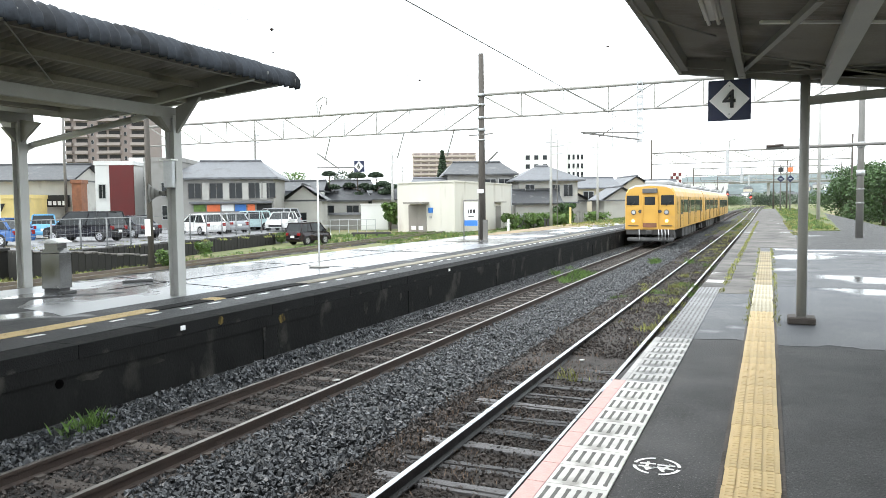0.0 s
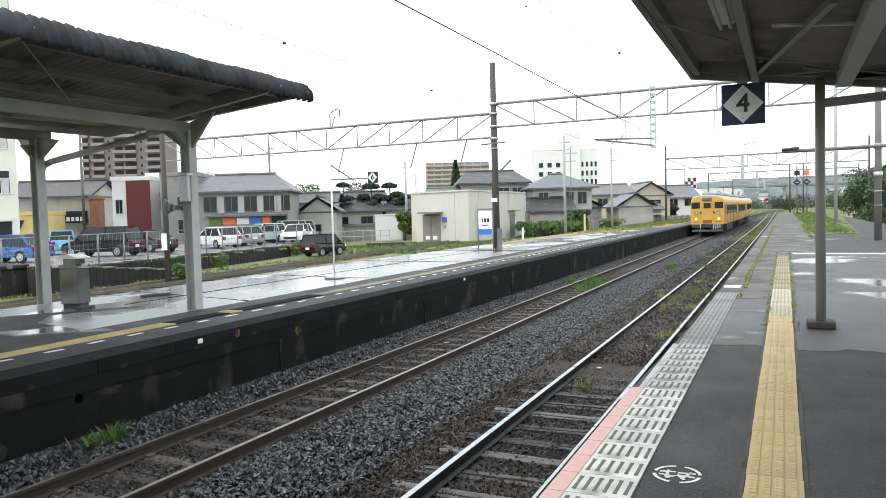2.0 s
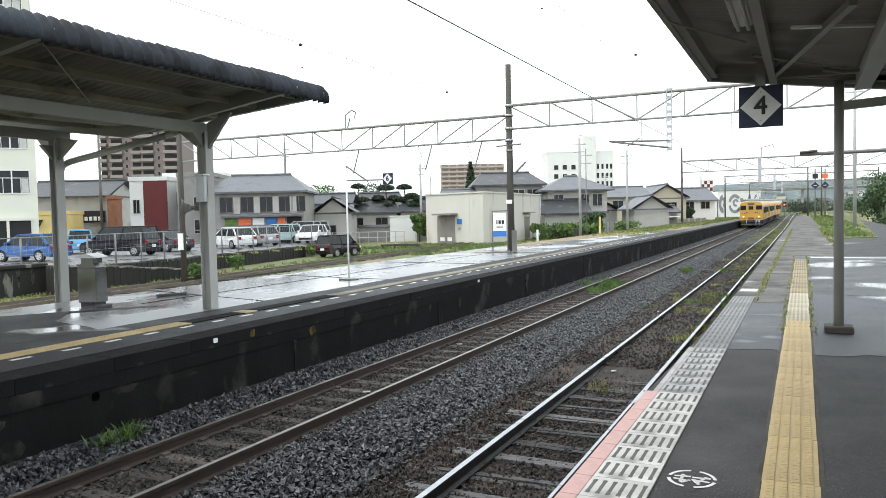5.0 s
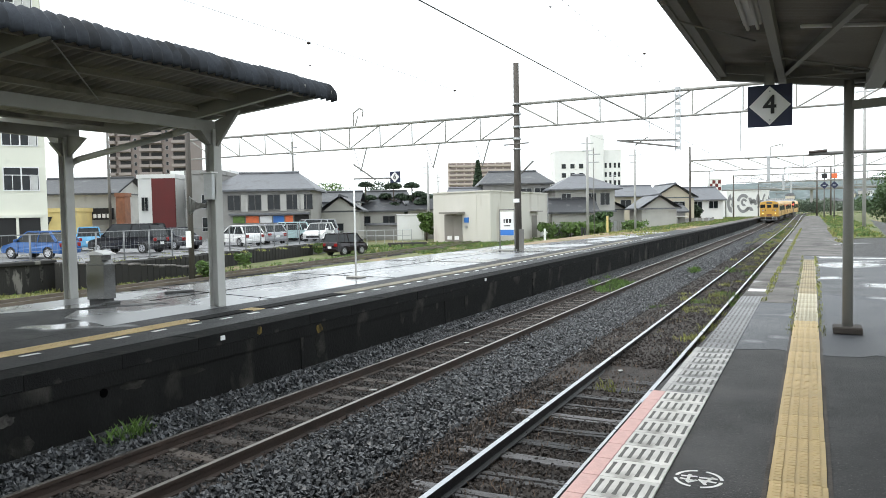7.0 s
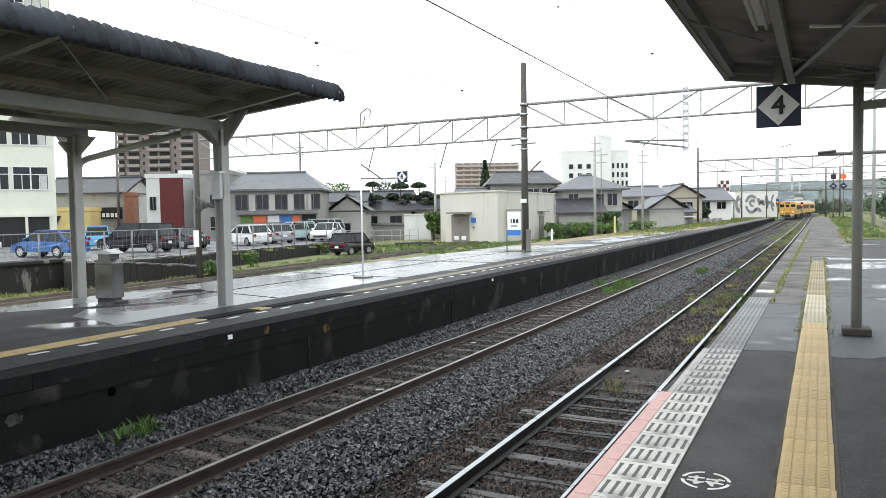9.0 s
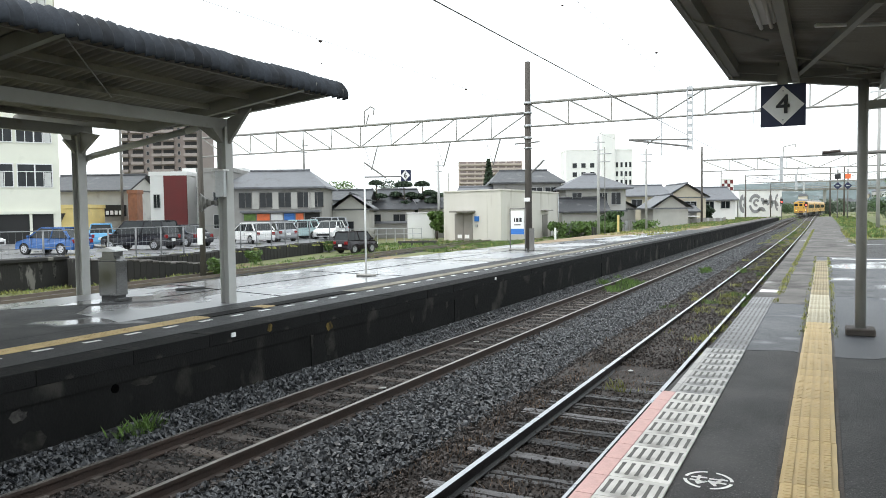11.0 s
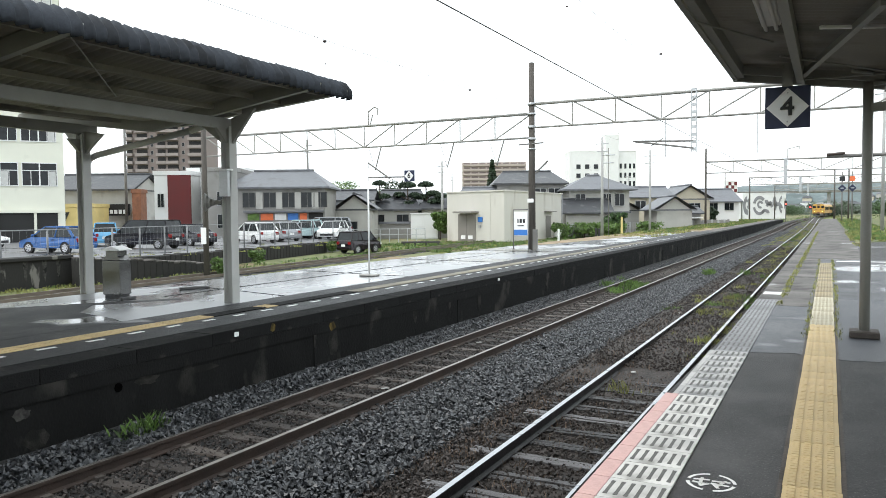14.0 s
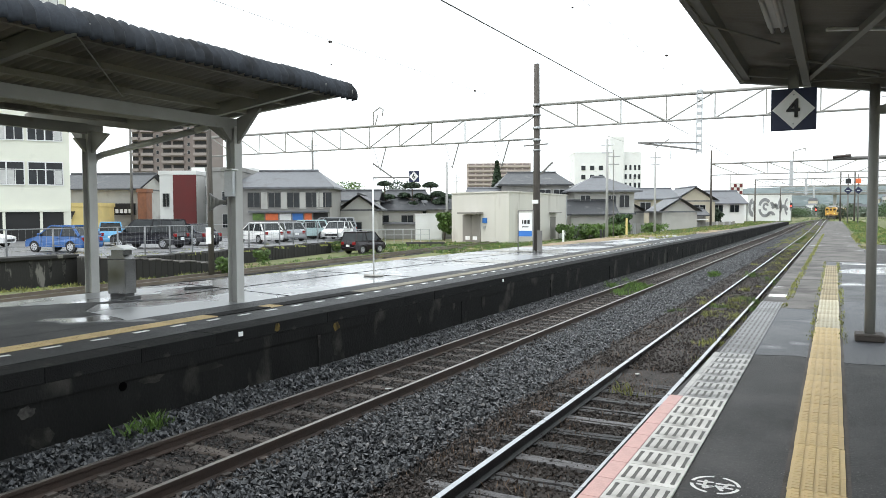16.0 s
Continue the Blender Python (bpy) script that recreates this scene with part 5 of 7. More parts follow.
    for k in range(7):
        z = 15.5 + k * 2.9
        bm = B()
        box(bm, -20, 20, -1.2, 0.0, z, z + 1.1)
        part("balcony", bm, "brown_light", t)
        for j in range(8):
            bm = B()
            box(bm, -19.5 + j * 5, -15.6 + j * 5, -0.1, 0.05, z + 1.3, z + 2.3)
            part("window", bm, "brown_wall", t)
    t = block("hotel", face_pose(-89.5, 281, -66.6, 292.8), 25.8, 14, 26.3, "white_wall", "white hotel block with a taller stair tower")
    windows(t, [-9.6, -6.2, -2.8], [9.5, 12.9, 16.2, 19.7], 1.6, 1.7, mullion=False)
    windows(t, [6.8, 8.6, 10.4, 12.0], [9.5, 12.9, 16.2, 19.7], 0.8, 1.9, mullion=False)
    bm = B()
    box(bm, 0.4, 6.0, -1.2, 5, 0, 32.9, 0.3)
    part("stair_tower", bm, "white_wall", t)
    bm = B()
    box(bm, 0.4, 6.0, -0.6, 4, 32.9, 33.4)
    part("tower_cap", bm, "white_wall", t)
    # houses behind the hut
    t = house("tiled_house", face_pose(-37.9, 87.5, -29.3, 92.0), 8.6, 9, 6.5, 8.2, "grey_wall", "rooftile_dark", "old house with a dark tiled roof", hip=0.35)
    windows(t, [1.2, 3.0], [4.6], 1.4, 1.3)
    t = house("tiled_house", face_pose(-40.5, 84.0, -35.2, 86.8), 6.0, 6, 4.9, 6.0, "grey_wall", "rooftile", "low wing with a grey tiled roof", hip=0.2)
    t = house("tiled_house", face_pose(-27.6, 87.0, -21.2, 90.3), 7.2, 8, 5.5, 7.3, "olive_wall", "rooftile", "two-storey house with a hipped grey roof", hip=0.9, over=0.8)
    windows(t, [-2.3, 0.8, 2.4], [3.6], 1.1, 1.4)
    bm = B()
    box(bm, -3.6, 3.6, -0.9, 0, 2.7, 2.9)
    part("lower_eave", bm, "rooftile", t)
    t = house("tiled_house", face_pose(-27.0, 84.0, -22.6, 86.2), 5.1, 6, 2.7, 4.3, "olive_wall", "rooftile_dark", "low house with a dark tiled gable", along=True)
    t = house("tiled_house", face_pose(-26.4, 97.8, -22.2, 100.0), 4.7, 6, 3.0, 4.5, "olive_wall", "rooftile_dark", "low plastered house with a dark gable roof", along=False)
    windows(t, [0.0], [1.4], 1.3, 1.1)
    t = house("tiled_house", face_pose(-18.2, 92.0, -14.6, 93.8), 4.2, 6, 3.0, 4.6, "olive_wall", "rooftile", "low grey-roofed house by the fence", along=False)
    t = house("beige_house", face_pose(-26.0, 110.4, -20.4, 113.3), 6.2, 9, 4.9, 6.5, "beige_wall", "rooftile", "beige two-storey house with tiled roof", along=True)
    windows(t, [-1.5, 1.5], [3.2], 1.5, 1.2)
    t = house("beige_house", face_pose(-20.6, 112.9, -15.4, 115.6), 5.8, 9, 4.6, 6.6, "beige_wall", "rooftile", "beige house with a white gable", along=False)
    windows(t, [0.6], [2.8], 1.7, 1.2)
    t = house("beige_house", face_pose(-18.0, 127, -12.8, 129.7), 5.8, 9, 4.3, 6.4, "white_wall", "rooftile", "pale house with a tiled roof", along=True)
    windows(t, [-1.3, 1.3], [3.0], 1.4, 1.1)
    t = house("low_house", face_pose(-19.8, 103, -15.2, 105.4), 5.2, 5, 2.5, 3.4, "grey_wall", "rooftile_dark", "low grey lean-to house", along=True)
    bm = B()
    box(bm, -0.4, 2.4, -1.6, 0, 1.9, 2.0)
    part("awning", bm, "white", t)
    t = house("white_store", face_pose(-25.5, 200.5, -19.8, 203.5), 6.6, 9, 5.4, 6.4, "white_wall", "white_wall", "white store with a low roof", along=True)
    windows(t, [-1.6], [3.2], 2.0, 1.2)
    # painted white warehouse
    t = block("painted_warehouse", face_pose(-19.5, 204, -9.6, 209.1), 11.1, 12, 7.2, "white_wall", "white warehouse wall painted with dark bold shapes", 0.2)
    def swirl(cx, cz, r, w, a0, a1, sx=1.0):
        n, bm = 14, B()
        ring = [(cx + sx * (r + w / 2) * math.cos(radians(a0 + (a1 - a0) * i / n)), cz + (r + w / 2) * math.sin(radians(a0 + (a1 - a0) * i / n))) for i in range(n + 1)]
        ring += [(cx + sx * (r - w / 2) * math.cos(radians(a1 + (a0 - a1) * i / n)), cz + (r - w / 2) * math.sin(radians(a1 + (a0 - a1) * i / n))) for i in range(n + 1)]
        prism(bm, ring, "y", -0.1, -0.02)
        part("painted_shape", bm, "mural", t)
    for cx, cz, r, w, a0, a1, sx in ((-4.3, 4.2, 1.7, 0.9, 95, 280, 0.45), (-4.6, 4.6, 1.2, 0.6, -60, 60, 0.6), (-1.2, 4.4, 1.8, 0.55, 40, 170, 0.75), (-1.2, 4.1, 2.0, 0.5, 190, 330, 0.7), (-1.0, 4.4, 0.7, 0.4, 20, 300, 0.8), (1.2, 5.6, 1.0, 0.7, 180, 330, 0.7), (1.3, 3.3, 1.3, 0.6, 20, 150, 0.6), (2.2, 4.4, 1.6, 0.5, -70, 60, 0.5), (3.2, 5.2, 1.2, 0.7, 120, 260, 0.6), (3.5, 3.2, 1.3, 0.6, 10, 140, 0.7), (4.6, 4.4, 1.9, 0.5, 100, 260, 0.4), (5.0, 4.8, 1.2, 0.6, -70, 50, 0.3), (0.3, 2.2, 0.7, 0.5, 0, 180, 1.0)):
        swirl(cx, cz, r, w * 1.5, a0, a1, sx)
    t = block("chequered_sign", face_pose(-32.4, 278, -28.4, 280, GZ), 4.4, 1.2, 13.4, "white_wall", "tall chequered advertising block on a roof", 0.1)
    for i in range(4):
        for j in range(3):
            if (i + j) % 2:
                bm = B()
                box(bm, -2.0 + i, -1.0 + i, -0.1, -0.01, 9.4 + j * 1.2, 10.6 + j * 1.2)
                part("panel", bm, "red_wall", t)
    # rows of far roofs towards the horizon
    random.seed(11)
    for i in range(46):
        x, y = random.uniform(-330, 120), random.uniform(260, 620)
        if -9 < x - (y - 150) * 0.12 < 45 and y < 320:
            continue
        w = random.uniform(8, 14)
        house("distant_house", pose(x, y, GZ, 0, 0, random.uniform(-20, 40)), w, random.uniform(8, 11), random.uniform(4, 6), random.uniform(6.2, 8), random.choice(["white_wall", "beige_wall", "grey_wall"]), random.choice(["rooftile", "rooftile_dark"]), "distant house with a tiled roof", hip=random.choice([0, 0.5]))

    for i in range(44):
        x, y = random.uniform(-420, 330), random.uniform(1004, 1050)
        z = 0.55 * (y - 1000) / 60 * (41 + 15 * noise.noise(Vector((x * 0.003, 2.7, 0))))
        house("distant_house", pose(x, y, GZ + z - 1.5, 0, 0, random.uniform(-30, 30)), random.uniform(8, 15), 9, random.uniform(5, 8), random.uniform(8, 11), random.choice(["white_wall", "beige_wall", "olive_wall"]), random.choice(["rooftile", "rooftile_dark"]), "distant house on the wooded slope", hip=0.3)


def yard_structures():
    # car park behind its retaining wall
    bm = B()
    prism(bm, [(-28.2, -14), (-28.2, 20.2), (-33.2, 45.0), (-33.2, 52), (-110, 90), (-110, -14)], "z", GZ - 0.2, -0.45)
    tagged(part("car_park", bm, "tarmac"), "wet grey tarmac of the car park", "car park", kind="structure")
    bm = B()
    box(bm, -28.2, -27.5, -14, 20.2, GZ - 0.1, -0.16)
    box(bm, -28.3, -27.35, -14, 20.2, -0.16, -0.02, 0.02)
    tagged(part("retaining_wall", bm, "stone_wall"), "dark mossy retaining wall beside the siding", "wall", kind="structure")
    random.seed(4)
    w = thing("stone_wall", pose(0, 0, 0), "dark dry stone retaining wall under the car park fence", "wall", kind="structure")
    n = 60
    for i in range(n):
        f = i / n
        x, y = -27.8 - 5.3 * f, 20.2 + 25.0 * f
        h = -0.36 - 0.12 * f + random.uniform(-0.04, 0.04)
        bm = B()
        box(bm, -0.25, 0.25, -0.2, 0.22, GZ - 0.05, h, 0.04)
        s = part("stone", bm, "stone_wall", w)
        s.matrix_basis = pose(x, y, 0, 0, 0, 12 + random.uniform(-3, 3))
    # lower wall dying into the bank
    w = thing("stone_wall", pose(0, 0, 0), "low broken retaining wall with pale cap stones", "wall", kind="structure")
    for i in range(26):
        f = i / 25
        x, y, top = -26.75 - 0.9 * f, 20.0 + 9.5 * f, -0.1 - 0.95 * f ** 0.9 + random.uniform(-0.05, 0.05)
        bm = B()
        box(bm, -0.25, 0.25, -0.19, 0.2, GZ - 0.05, top, 0.03)
        st = part("stone", bm, "stone_wall", w)
        st.matrix_basis = pose(x, y, 0, 0, 0, 5 + random.uniform(-4, 4))
        bm = B()
        box(bm, -0.27, 0.27, -0.17, 0.18, top, top + random.uniform(0.04, 0.09), 0.02)
        st = part("cap_stone", bm, "path", w)
        st.matrix_basis = pose(x, y, 0, 0, 0, 5 + random.uniform(-8, 8))
    for y in (12.5, 14.2, 15.1, 16.9, 18.2, 19.0, 19.6):
        bm = B()
        prism(bm, [(y - 0.1, -0.18), (y + 0.1, -0.18), (y + 0.07, -0.7), (y + 0.02, -1.0), (y - 0.05, -0.8)], "x", -27.52, -27.496)
        tagged(part("lime_streak", bm, "stain_pale", w))
    # fence
    fz = -0.45
    pts = [(-29.0, -6.0), (-29.0, 20.2), (-34.0, 45.0), (-34, 50)]
    fence = thing("fence", pose(0, 0, 0), "low galvanised mesh fence round the car park", "fence")
    for (xa, ya), (xb, yb) in zip(pts, pts[1:]):
        n = max(1, round(math.hypot(xb - xa, yb - ya) / 2.0))
        for i in range(n):
            x, y = xa + (xb - xa) * i / n, ya + (yb - ya) * i / n
            bm = B()
            bar(bm, (x, y, fz), (x, y, fz + 1.48), 0.04, n=8)
            part("post", bm, "fence_steel", fence)
        for z, r in ((fz + 1.46, 0.024), (fz + 0.75, 0.008), (fz + 0.12, 0.018)):
            bm = B()
            bar(bm, (xa, ya, z), (xb, yb, z), r, n=6)
            part("rail", bm, "fence_steel", fence)
        m = int(math.hypot(xb - xa, yb - ya) / 0.3)
        bm = B()
        for i in range(m):
            x, y = xa + (xb - xa) * i / m, ya + (yb - ya) * i / m
            strut(bm, (x, y, fz + 0.1), (x, y, fz + 1.45), 0.005, 0.005)
        tagged(part("mesh", bm, "fence_steel", fence), kind="stuff")
    fence = thing("fence", pose(0, 0, 0), "grey slatted fence before the houses", "fence")
    random.seed(8)
    for i in range(60):
        x, y = -24.5 + i * 0.2, 78 + i * 0.62
        bm = B()
        box(bm, -0.3, 0.3, -0.03, 0.03, GZ, 0.35 + random.uniform(-0.05, 0.05))
        s = part("board", bm, "grey_wall" if i % 3 else "galv", fence)
        s.matrix_basis = pose(x, y, 0, 0, 0, 72)
    # fence in front of the garden
    fence = thing("fence", pose(0, 0, 0), "low mesh fence along the street by the garden", "fence")
    for i in range(14):
        f = i / 13
        x, y = -46 + 10 * f, 60 + 6 * f
        bm = B()
        bar(bm, (x, y, GZ), (x, y, 0.1), 0.04, n=6)
        part("post", bm, "galv", fence)
    for z in (-0.5, 0.05):
        bm = B()
        bar(bm, (-46, 60, z), (-36, 66, z), 0.03, n=6)
        part("rail", bm, "galv", fence)
    # small yard furniture
    for x, y, h, m, lab in ((-20.6, 62.0, 0.9, "white", "white painted marker post"), (-17.0, 61.0, 1.0, "black", "short black marker post"), (-16.1, 66.0, 1.9, "yellow_wall", "yellow painted marker post by the fence"), (-17.6, 64, 0.9, "black", "short black marker post")):
        t = thing("marker_post", pose(x, y, GZ), lab, "post", "marker posts")
        bm = B()
        box(bm, -0.08, 0.08, -0.08, 0.08, 0, h + 0.5, 0.015)
        part("shaft", bm, m, t)
    t = thing("buffer_frame", pose(-31.5, 57.0, GZ, 0, 0, 30), "low dark timber frame in the grass", "frame")
    bm = B()
    box(bm, -1.7, 1.7, -0.1, 0.1, 0.25, 0.42, 0.02)
    part("beam", bm, "train_dark", t)
    for x in (-1.5, -0.5, 0.5, 1.5):
        bm = B()
        box(bm, x - 0.08, x + 0.08, -0.08, 0.08, 0, 0.25)
        part("leg", bm, "train_dark", t)
    for x, y, s in ((-11.67, 11.5, 43), (-11.35, 9.55, 70)):
        t = thing("timber_baulk", FARM @ pose(x, y, 0, 0, 0, s + 20), "dark wet timber lying on the platform", "timber", "timbers")
        bm = B()
        box(bm, -0.16 if s == 70 else -0.3, 0.16 if s == 70 else 0.3, -0.05, 0.05, 0, 0.05, 0.01)
        part("timber", bm, "cable", t)
    # overpass far ahead
    t = thing("overpass", pose(0, 0, 0), "pale concrete road overpass across the tracks", "overpass", kind="structure")
    bm = B()
    box(bm, -260, 320, 330, 340, 8.7, 9.2)
    box(bm, -260, 320, 329.8, 330.1, 9.2, 9.5)
    part("deck", bm, "grey_wall", t)
    for x in range(-240, 320, 40):
        bm = B()
        box(bm, x - 0.6, x + 0.6, 333, 337, GZ, 8.6)
        part("pier", bm, "conc_pole", t)
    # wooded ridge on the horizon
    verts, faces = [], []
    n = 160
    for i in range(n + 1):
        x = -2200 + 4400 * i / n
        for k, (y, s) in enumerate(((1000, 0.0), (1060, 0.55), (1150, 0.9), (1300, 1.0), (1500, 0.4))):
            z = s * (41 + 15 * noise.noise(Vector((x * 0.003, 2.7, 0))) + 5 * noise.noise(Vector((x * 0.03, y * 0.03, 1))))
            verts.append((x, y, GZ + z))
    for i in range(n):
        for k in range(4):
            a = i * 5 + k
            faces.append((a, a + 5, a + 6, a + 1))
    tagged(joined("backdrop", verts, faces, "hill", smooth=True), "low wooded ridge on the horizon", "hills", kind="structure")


# ---- plants ----
def leaf_mesh(name, pts, size, material, parent=None, kind="", up=0.3):
    """Many small bent leaves at the given points."""
    n = len(pts)
    rng = np.random.RandomState(n)
    P = np.asarray(pts, float)
    a = rng.normal(size=(n, 3))
    a /= np.linalg.norm(a, axis=1)[:, None]
    b = np.cross(a, rng.normal(size=(n, 3)))
    b /= np.linalg.norm(b, axis=1)[:, None] + 1e-9
    s = (size * rng.uniform(0.6, 1.4, n))[:, None]
    V = np.stack([P - a * s, P + b * s * 0.5, P + a * s, P - b * s * 0.5], 1).reshape(-1, 3)
    F = np.arange(n * 4).reshape(-1, 4)
    ob = joined(name, V.tolist(), F.tolist(), material, parent)
    return tagged(ob, kind=kind)


def tree(name, x, y, z, h, r, n, size, material, label, seed, squat=0.75):
    rng = np.random.RandomState(seed)
    t = thing(name, pose(x, y, z), label, "tree", "trees")
    bm = B()
    bar(bm, (0, 0, 0), (0.1, 0, h * 0.55), h * 0.03, h * 0.018, 8)
    tips = []
    for i in range(7):
        a = i * 0.9 + rng.rand()
        p = (r * 0.6 * math.cos(a), r * 0.6 * math.sin(a), h * (0.5 + 0.35 * rng.rand()))
        bar(bm, (0.05, 0, h * 0.35), p, h * 0.013, h * 0.004, 6)
        tips.append(p)
    part("trunk", bm, "bark", t)
    pts = []
    lumps = [(rng.normal(0, r * 0.5), rng.normal(0, r * 0.5), h * (1 - squat * rng.rand() ** 1.2), r * rng.uniform(0.28, 0.5)) for _ in range(16)] + [(p[0], p[1], p[2], r * 0.4) for p in tips]
    for cx, cy, cz, cr in lumps:
        cz = min(cz, h - cr * 0.8)
        q = rng.normal(size=(n // len(lumps), 3))
        q /= np.linalg.norm(q, axis=1)[:, None]
        q *= cr * rng.uniform(0.65, 1.1, (len(q), 1))
        pts += (q * [1, 1, 0.8] + [cx, cy, cz]).tolist()
    leaf_mesh("crown", pts, size, material, t)
    return t


def cloud_pine(x, y, h, pads, seed, label):
    rng = np.random.RandomState(seed)
    t = thing("garden_pine", Matrix.Translation((0.216 + (x - 0.216) * 1.24, y * 1.24, GZ)) @ Matrix.Scale(1.15, 4), label, "tree", "garden pines")
    bm = B()
    bar(bm, (0, 0, 0), (0.15, 0, h * 0.5), 0.16, 0.11, 8)
    bar(bm, (0.15, 0, h * 0.5), (0, 0, h - 0.2), 0.11, 0.05, 8)
    for px, py, pz, pr in pads:
        bar(bm, (0.1, 0, pz - 0.5), (px, py, pz - 0.05), 0.06, 0.04, 6)
    part("trunk", bm, "bark", t)
    for px, py, pz, pr in pads:
        n = int(1100 * pr * pr) + 240
        q = rng.normal(size=(n, 3))
        q /= np.linalg.norm(q, axis=1)[:, None]
        q[:, 2] = np.where(q[:, 2] < 0, q[:, 2] * 0.25, q[:, 2])
        q *= rng.uniform(0.8, 1.02, (n, 1))
        leaf_mesh("pad", (q * [pr, pr, pr * 0.5] + [px, py, pz]).tolist(), 0.13, "leaf_dark", t)


def blades(name, areas, material, label, h, seed, width=0.02):
    """Grass: bent blades scattered over areas of (x0, x1, y0, y1, z, count, clump)."""
    rng = np.random.RandomState(seed)
    V, F, k = [], [], 0
    for x0, x1, y0, y1, z, count, clump in areas:
        c = max(1, count // clump)
        cx, cy = rng.uniform(x0, x1, c), rng.uniform(y0, y1, c)
        sc = rng.uniform(0.35, 1.25, c)
        for i in range(c):
            for _ in range(clump):
                x, y = cx[i] + rng.normal(0, min(0.12, (x1 - x0) * 0.4)), cy[i] + rng.normal(0, 0.16)
                if x < x0 - 0.03 or x > x1 + 0.03:
                    continue
                a, L = rng.uniform(0, 6.28), h * sc[i] * rng.uniform(0.5, 1.2)
                zz = z + (rise(y) if z < -0.9 else 0)
                dx, dy = math.cos(a), math.sin(a)
                b = rng.uniform(0.1, 0.7) * L
                wv = width * (0.6 + sc[i])
                V += [(x - dy * wv, y + dx * wv, zz), (x + dy * wv, y - dx * wv, zz), (x + dx * b * 0.4, y + dy * b * 0.4, zz + L * 0.65), (x + dx * b, y + dy * b, zz + L)]
                F += [(k, k + 1, k + 2), (k, k + 2, k + 3)]
                k += 4
    return tagged(joined(name, V, F, material), label, "grass", kind="stuff")


def plants():
    random.seed(2)
    for i, (x, y, h, r) in enumerate(((11.5, 92, 6.6, 3.6), (15, 84, 6.6, 3.6), (14, 104, 7.6, 4.2), (19, 96, 7.8, 4.6), (10.5, 114, 6.6, 3.4), (24, 110, 9, 5.5), (17, 74, 5.0, 3.2), (13, 130, 8, 4.5))):
        tree("tree", x, y, GZ, h, r, 7500, 0.17, "leaf_deep", "leafy deep green tree beside the track", 20 + i, squat=1.0)
    for i, (x, y, h, r, m) in enumerate(((-86, 124, 9.5, 5, "leaf"), (-80, 132, 10, 4.5, "leaf_dark"), (-16.5, 121, 3.6, 1.4, "leaf_dark"), (-21.2, 84.0, 2.7, 0.8, "leaf_deep"), (-36.9, 71.0, 3.0, 0.8, "leaf"), (0.5, 262, 4.6, 4.5, "leaf_dark"), (16, 275, 6, 5, "leaf_deep"), (-14, 285, 5, 5, "leaf_deep"))):
        tree("tree", x, y, GZ, h, r, 2600, 0.2 if h < 12 else 0.9, m, "green tree among the houses", 50 + i)
    for i in range(26):
        x, y = -160 + i * 14 + random.uniform(-5, 5), random.uniform(345, 420)
        tree("tree", x, y, GZ, random.uniform(3.5, 7.5), random.uniform(4, 8), 1500, 0.7, "leaf_hazed", "distant tree below the ridge", 90 + i, squat=1.0)
    t = thing("conifer", pose(-176, 404, GZ), "tall narrow dark conifer before the apartments", "tree", "trees")
    bm = B()
    bar(bm, (0, 0, 0), (0, 0, 32), 0.7, 0.1, 8)
    part("trunk", bm, "bark", t)
    rng = np.random.RandomState(77)
    hh = rng.uniform(8, 34, 2600)
    rr = (0.6 + 4.6 * (1 - (hh - 8) / 26)) * np.sqrt(rng.uniform(0.3, 1, 2600))
    aa = rng.uniform(0, 6.28, 2600)
    leaf_mesh("crown", np.stack([rr * np.cos(aa), rr * np.sin(aa), hh], 1).tolist(), 0.8, "leaf_dark", t)
    cloud_pine(-40.4, 64.5, 5.8, [(0, 0, 5.75, 0.75), (-0.7, 0.2, 4.6, 0.6), (0.7, -0.2, 4.3, 0.7), (-0.6, 0, 3.5, 0.75), (0.8, 0.2, 3.0, 0.8), (-0.3, -0.3, 2.4, 0.8)], 1, "clipped garden pine with round cloud pads")
    cloud_pine(-37.9, 65.8, 5.6, [(0, 0, 5.5, 0.95), (-1.0, 0, 4.5, 0.7), (0.9, 0.1, 4.4, 0.7), (-1.1, 0.2, 3.5, 0.9), (0.4, -0.3, 3.4, 0.9), (1.2, 0, 2.7, 0.8)], 2, "clipped garden pine with broad flat pads")
    cloud_pine(-36.2, 66.6, 5.7, [(0, 0, 5.55, 0.85), (0.9, 0, 4.6, 0.75), (-0.6, 0, 4.2, 0.8), (1.2, 0, 3.7, 0.9), (0.2, 0, 3.2, 0.9), (1.9, 0, 4.3, 0.7), (1.8, 0, 2.9, 1.0)], 3, "clipped garden pine beside the hut")
    cloud_pine(-39.2, 66.5, 4.2, [(0, 0, 4.1, 0.8), (-1.0, 0, 3.2, 0.9), (1.0, 0, 3.0, 1.0), (0, 0, 2.2, 1.1), (-1.6, 0, 2.0, 0.8)], 4, "low clipped garden pine")
    blades("grass", [(-36, -19, 47, 66, GZ, 8000, 10), (-30, -15.0, 66, 142, GZ, 12000, 12), (6.2, 40, 40, 150, GZ, 6000, 10), (-30, -8.5, 142, 200, GZ, 9000, 12), (-9, 30, 155, 300, GZ, 9000, 12)], "leaf", "rough green grass in the yard", 0.22, 5, 0.03)
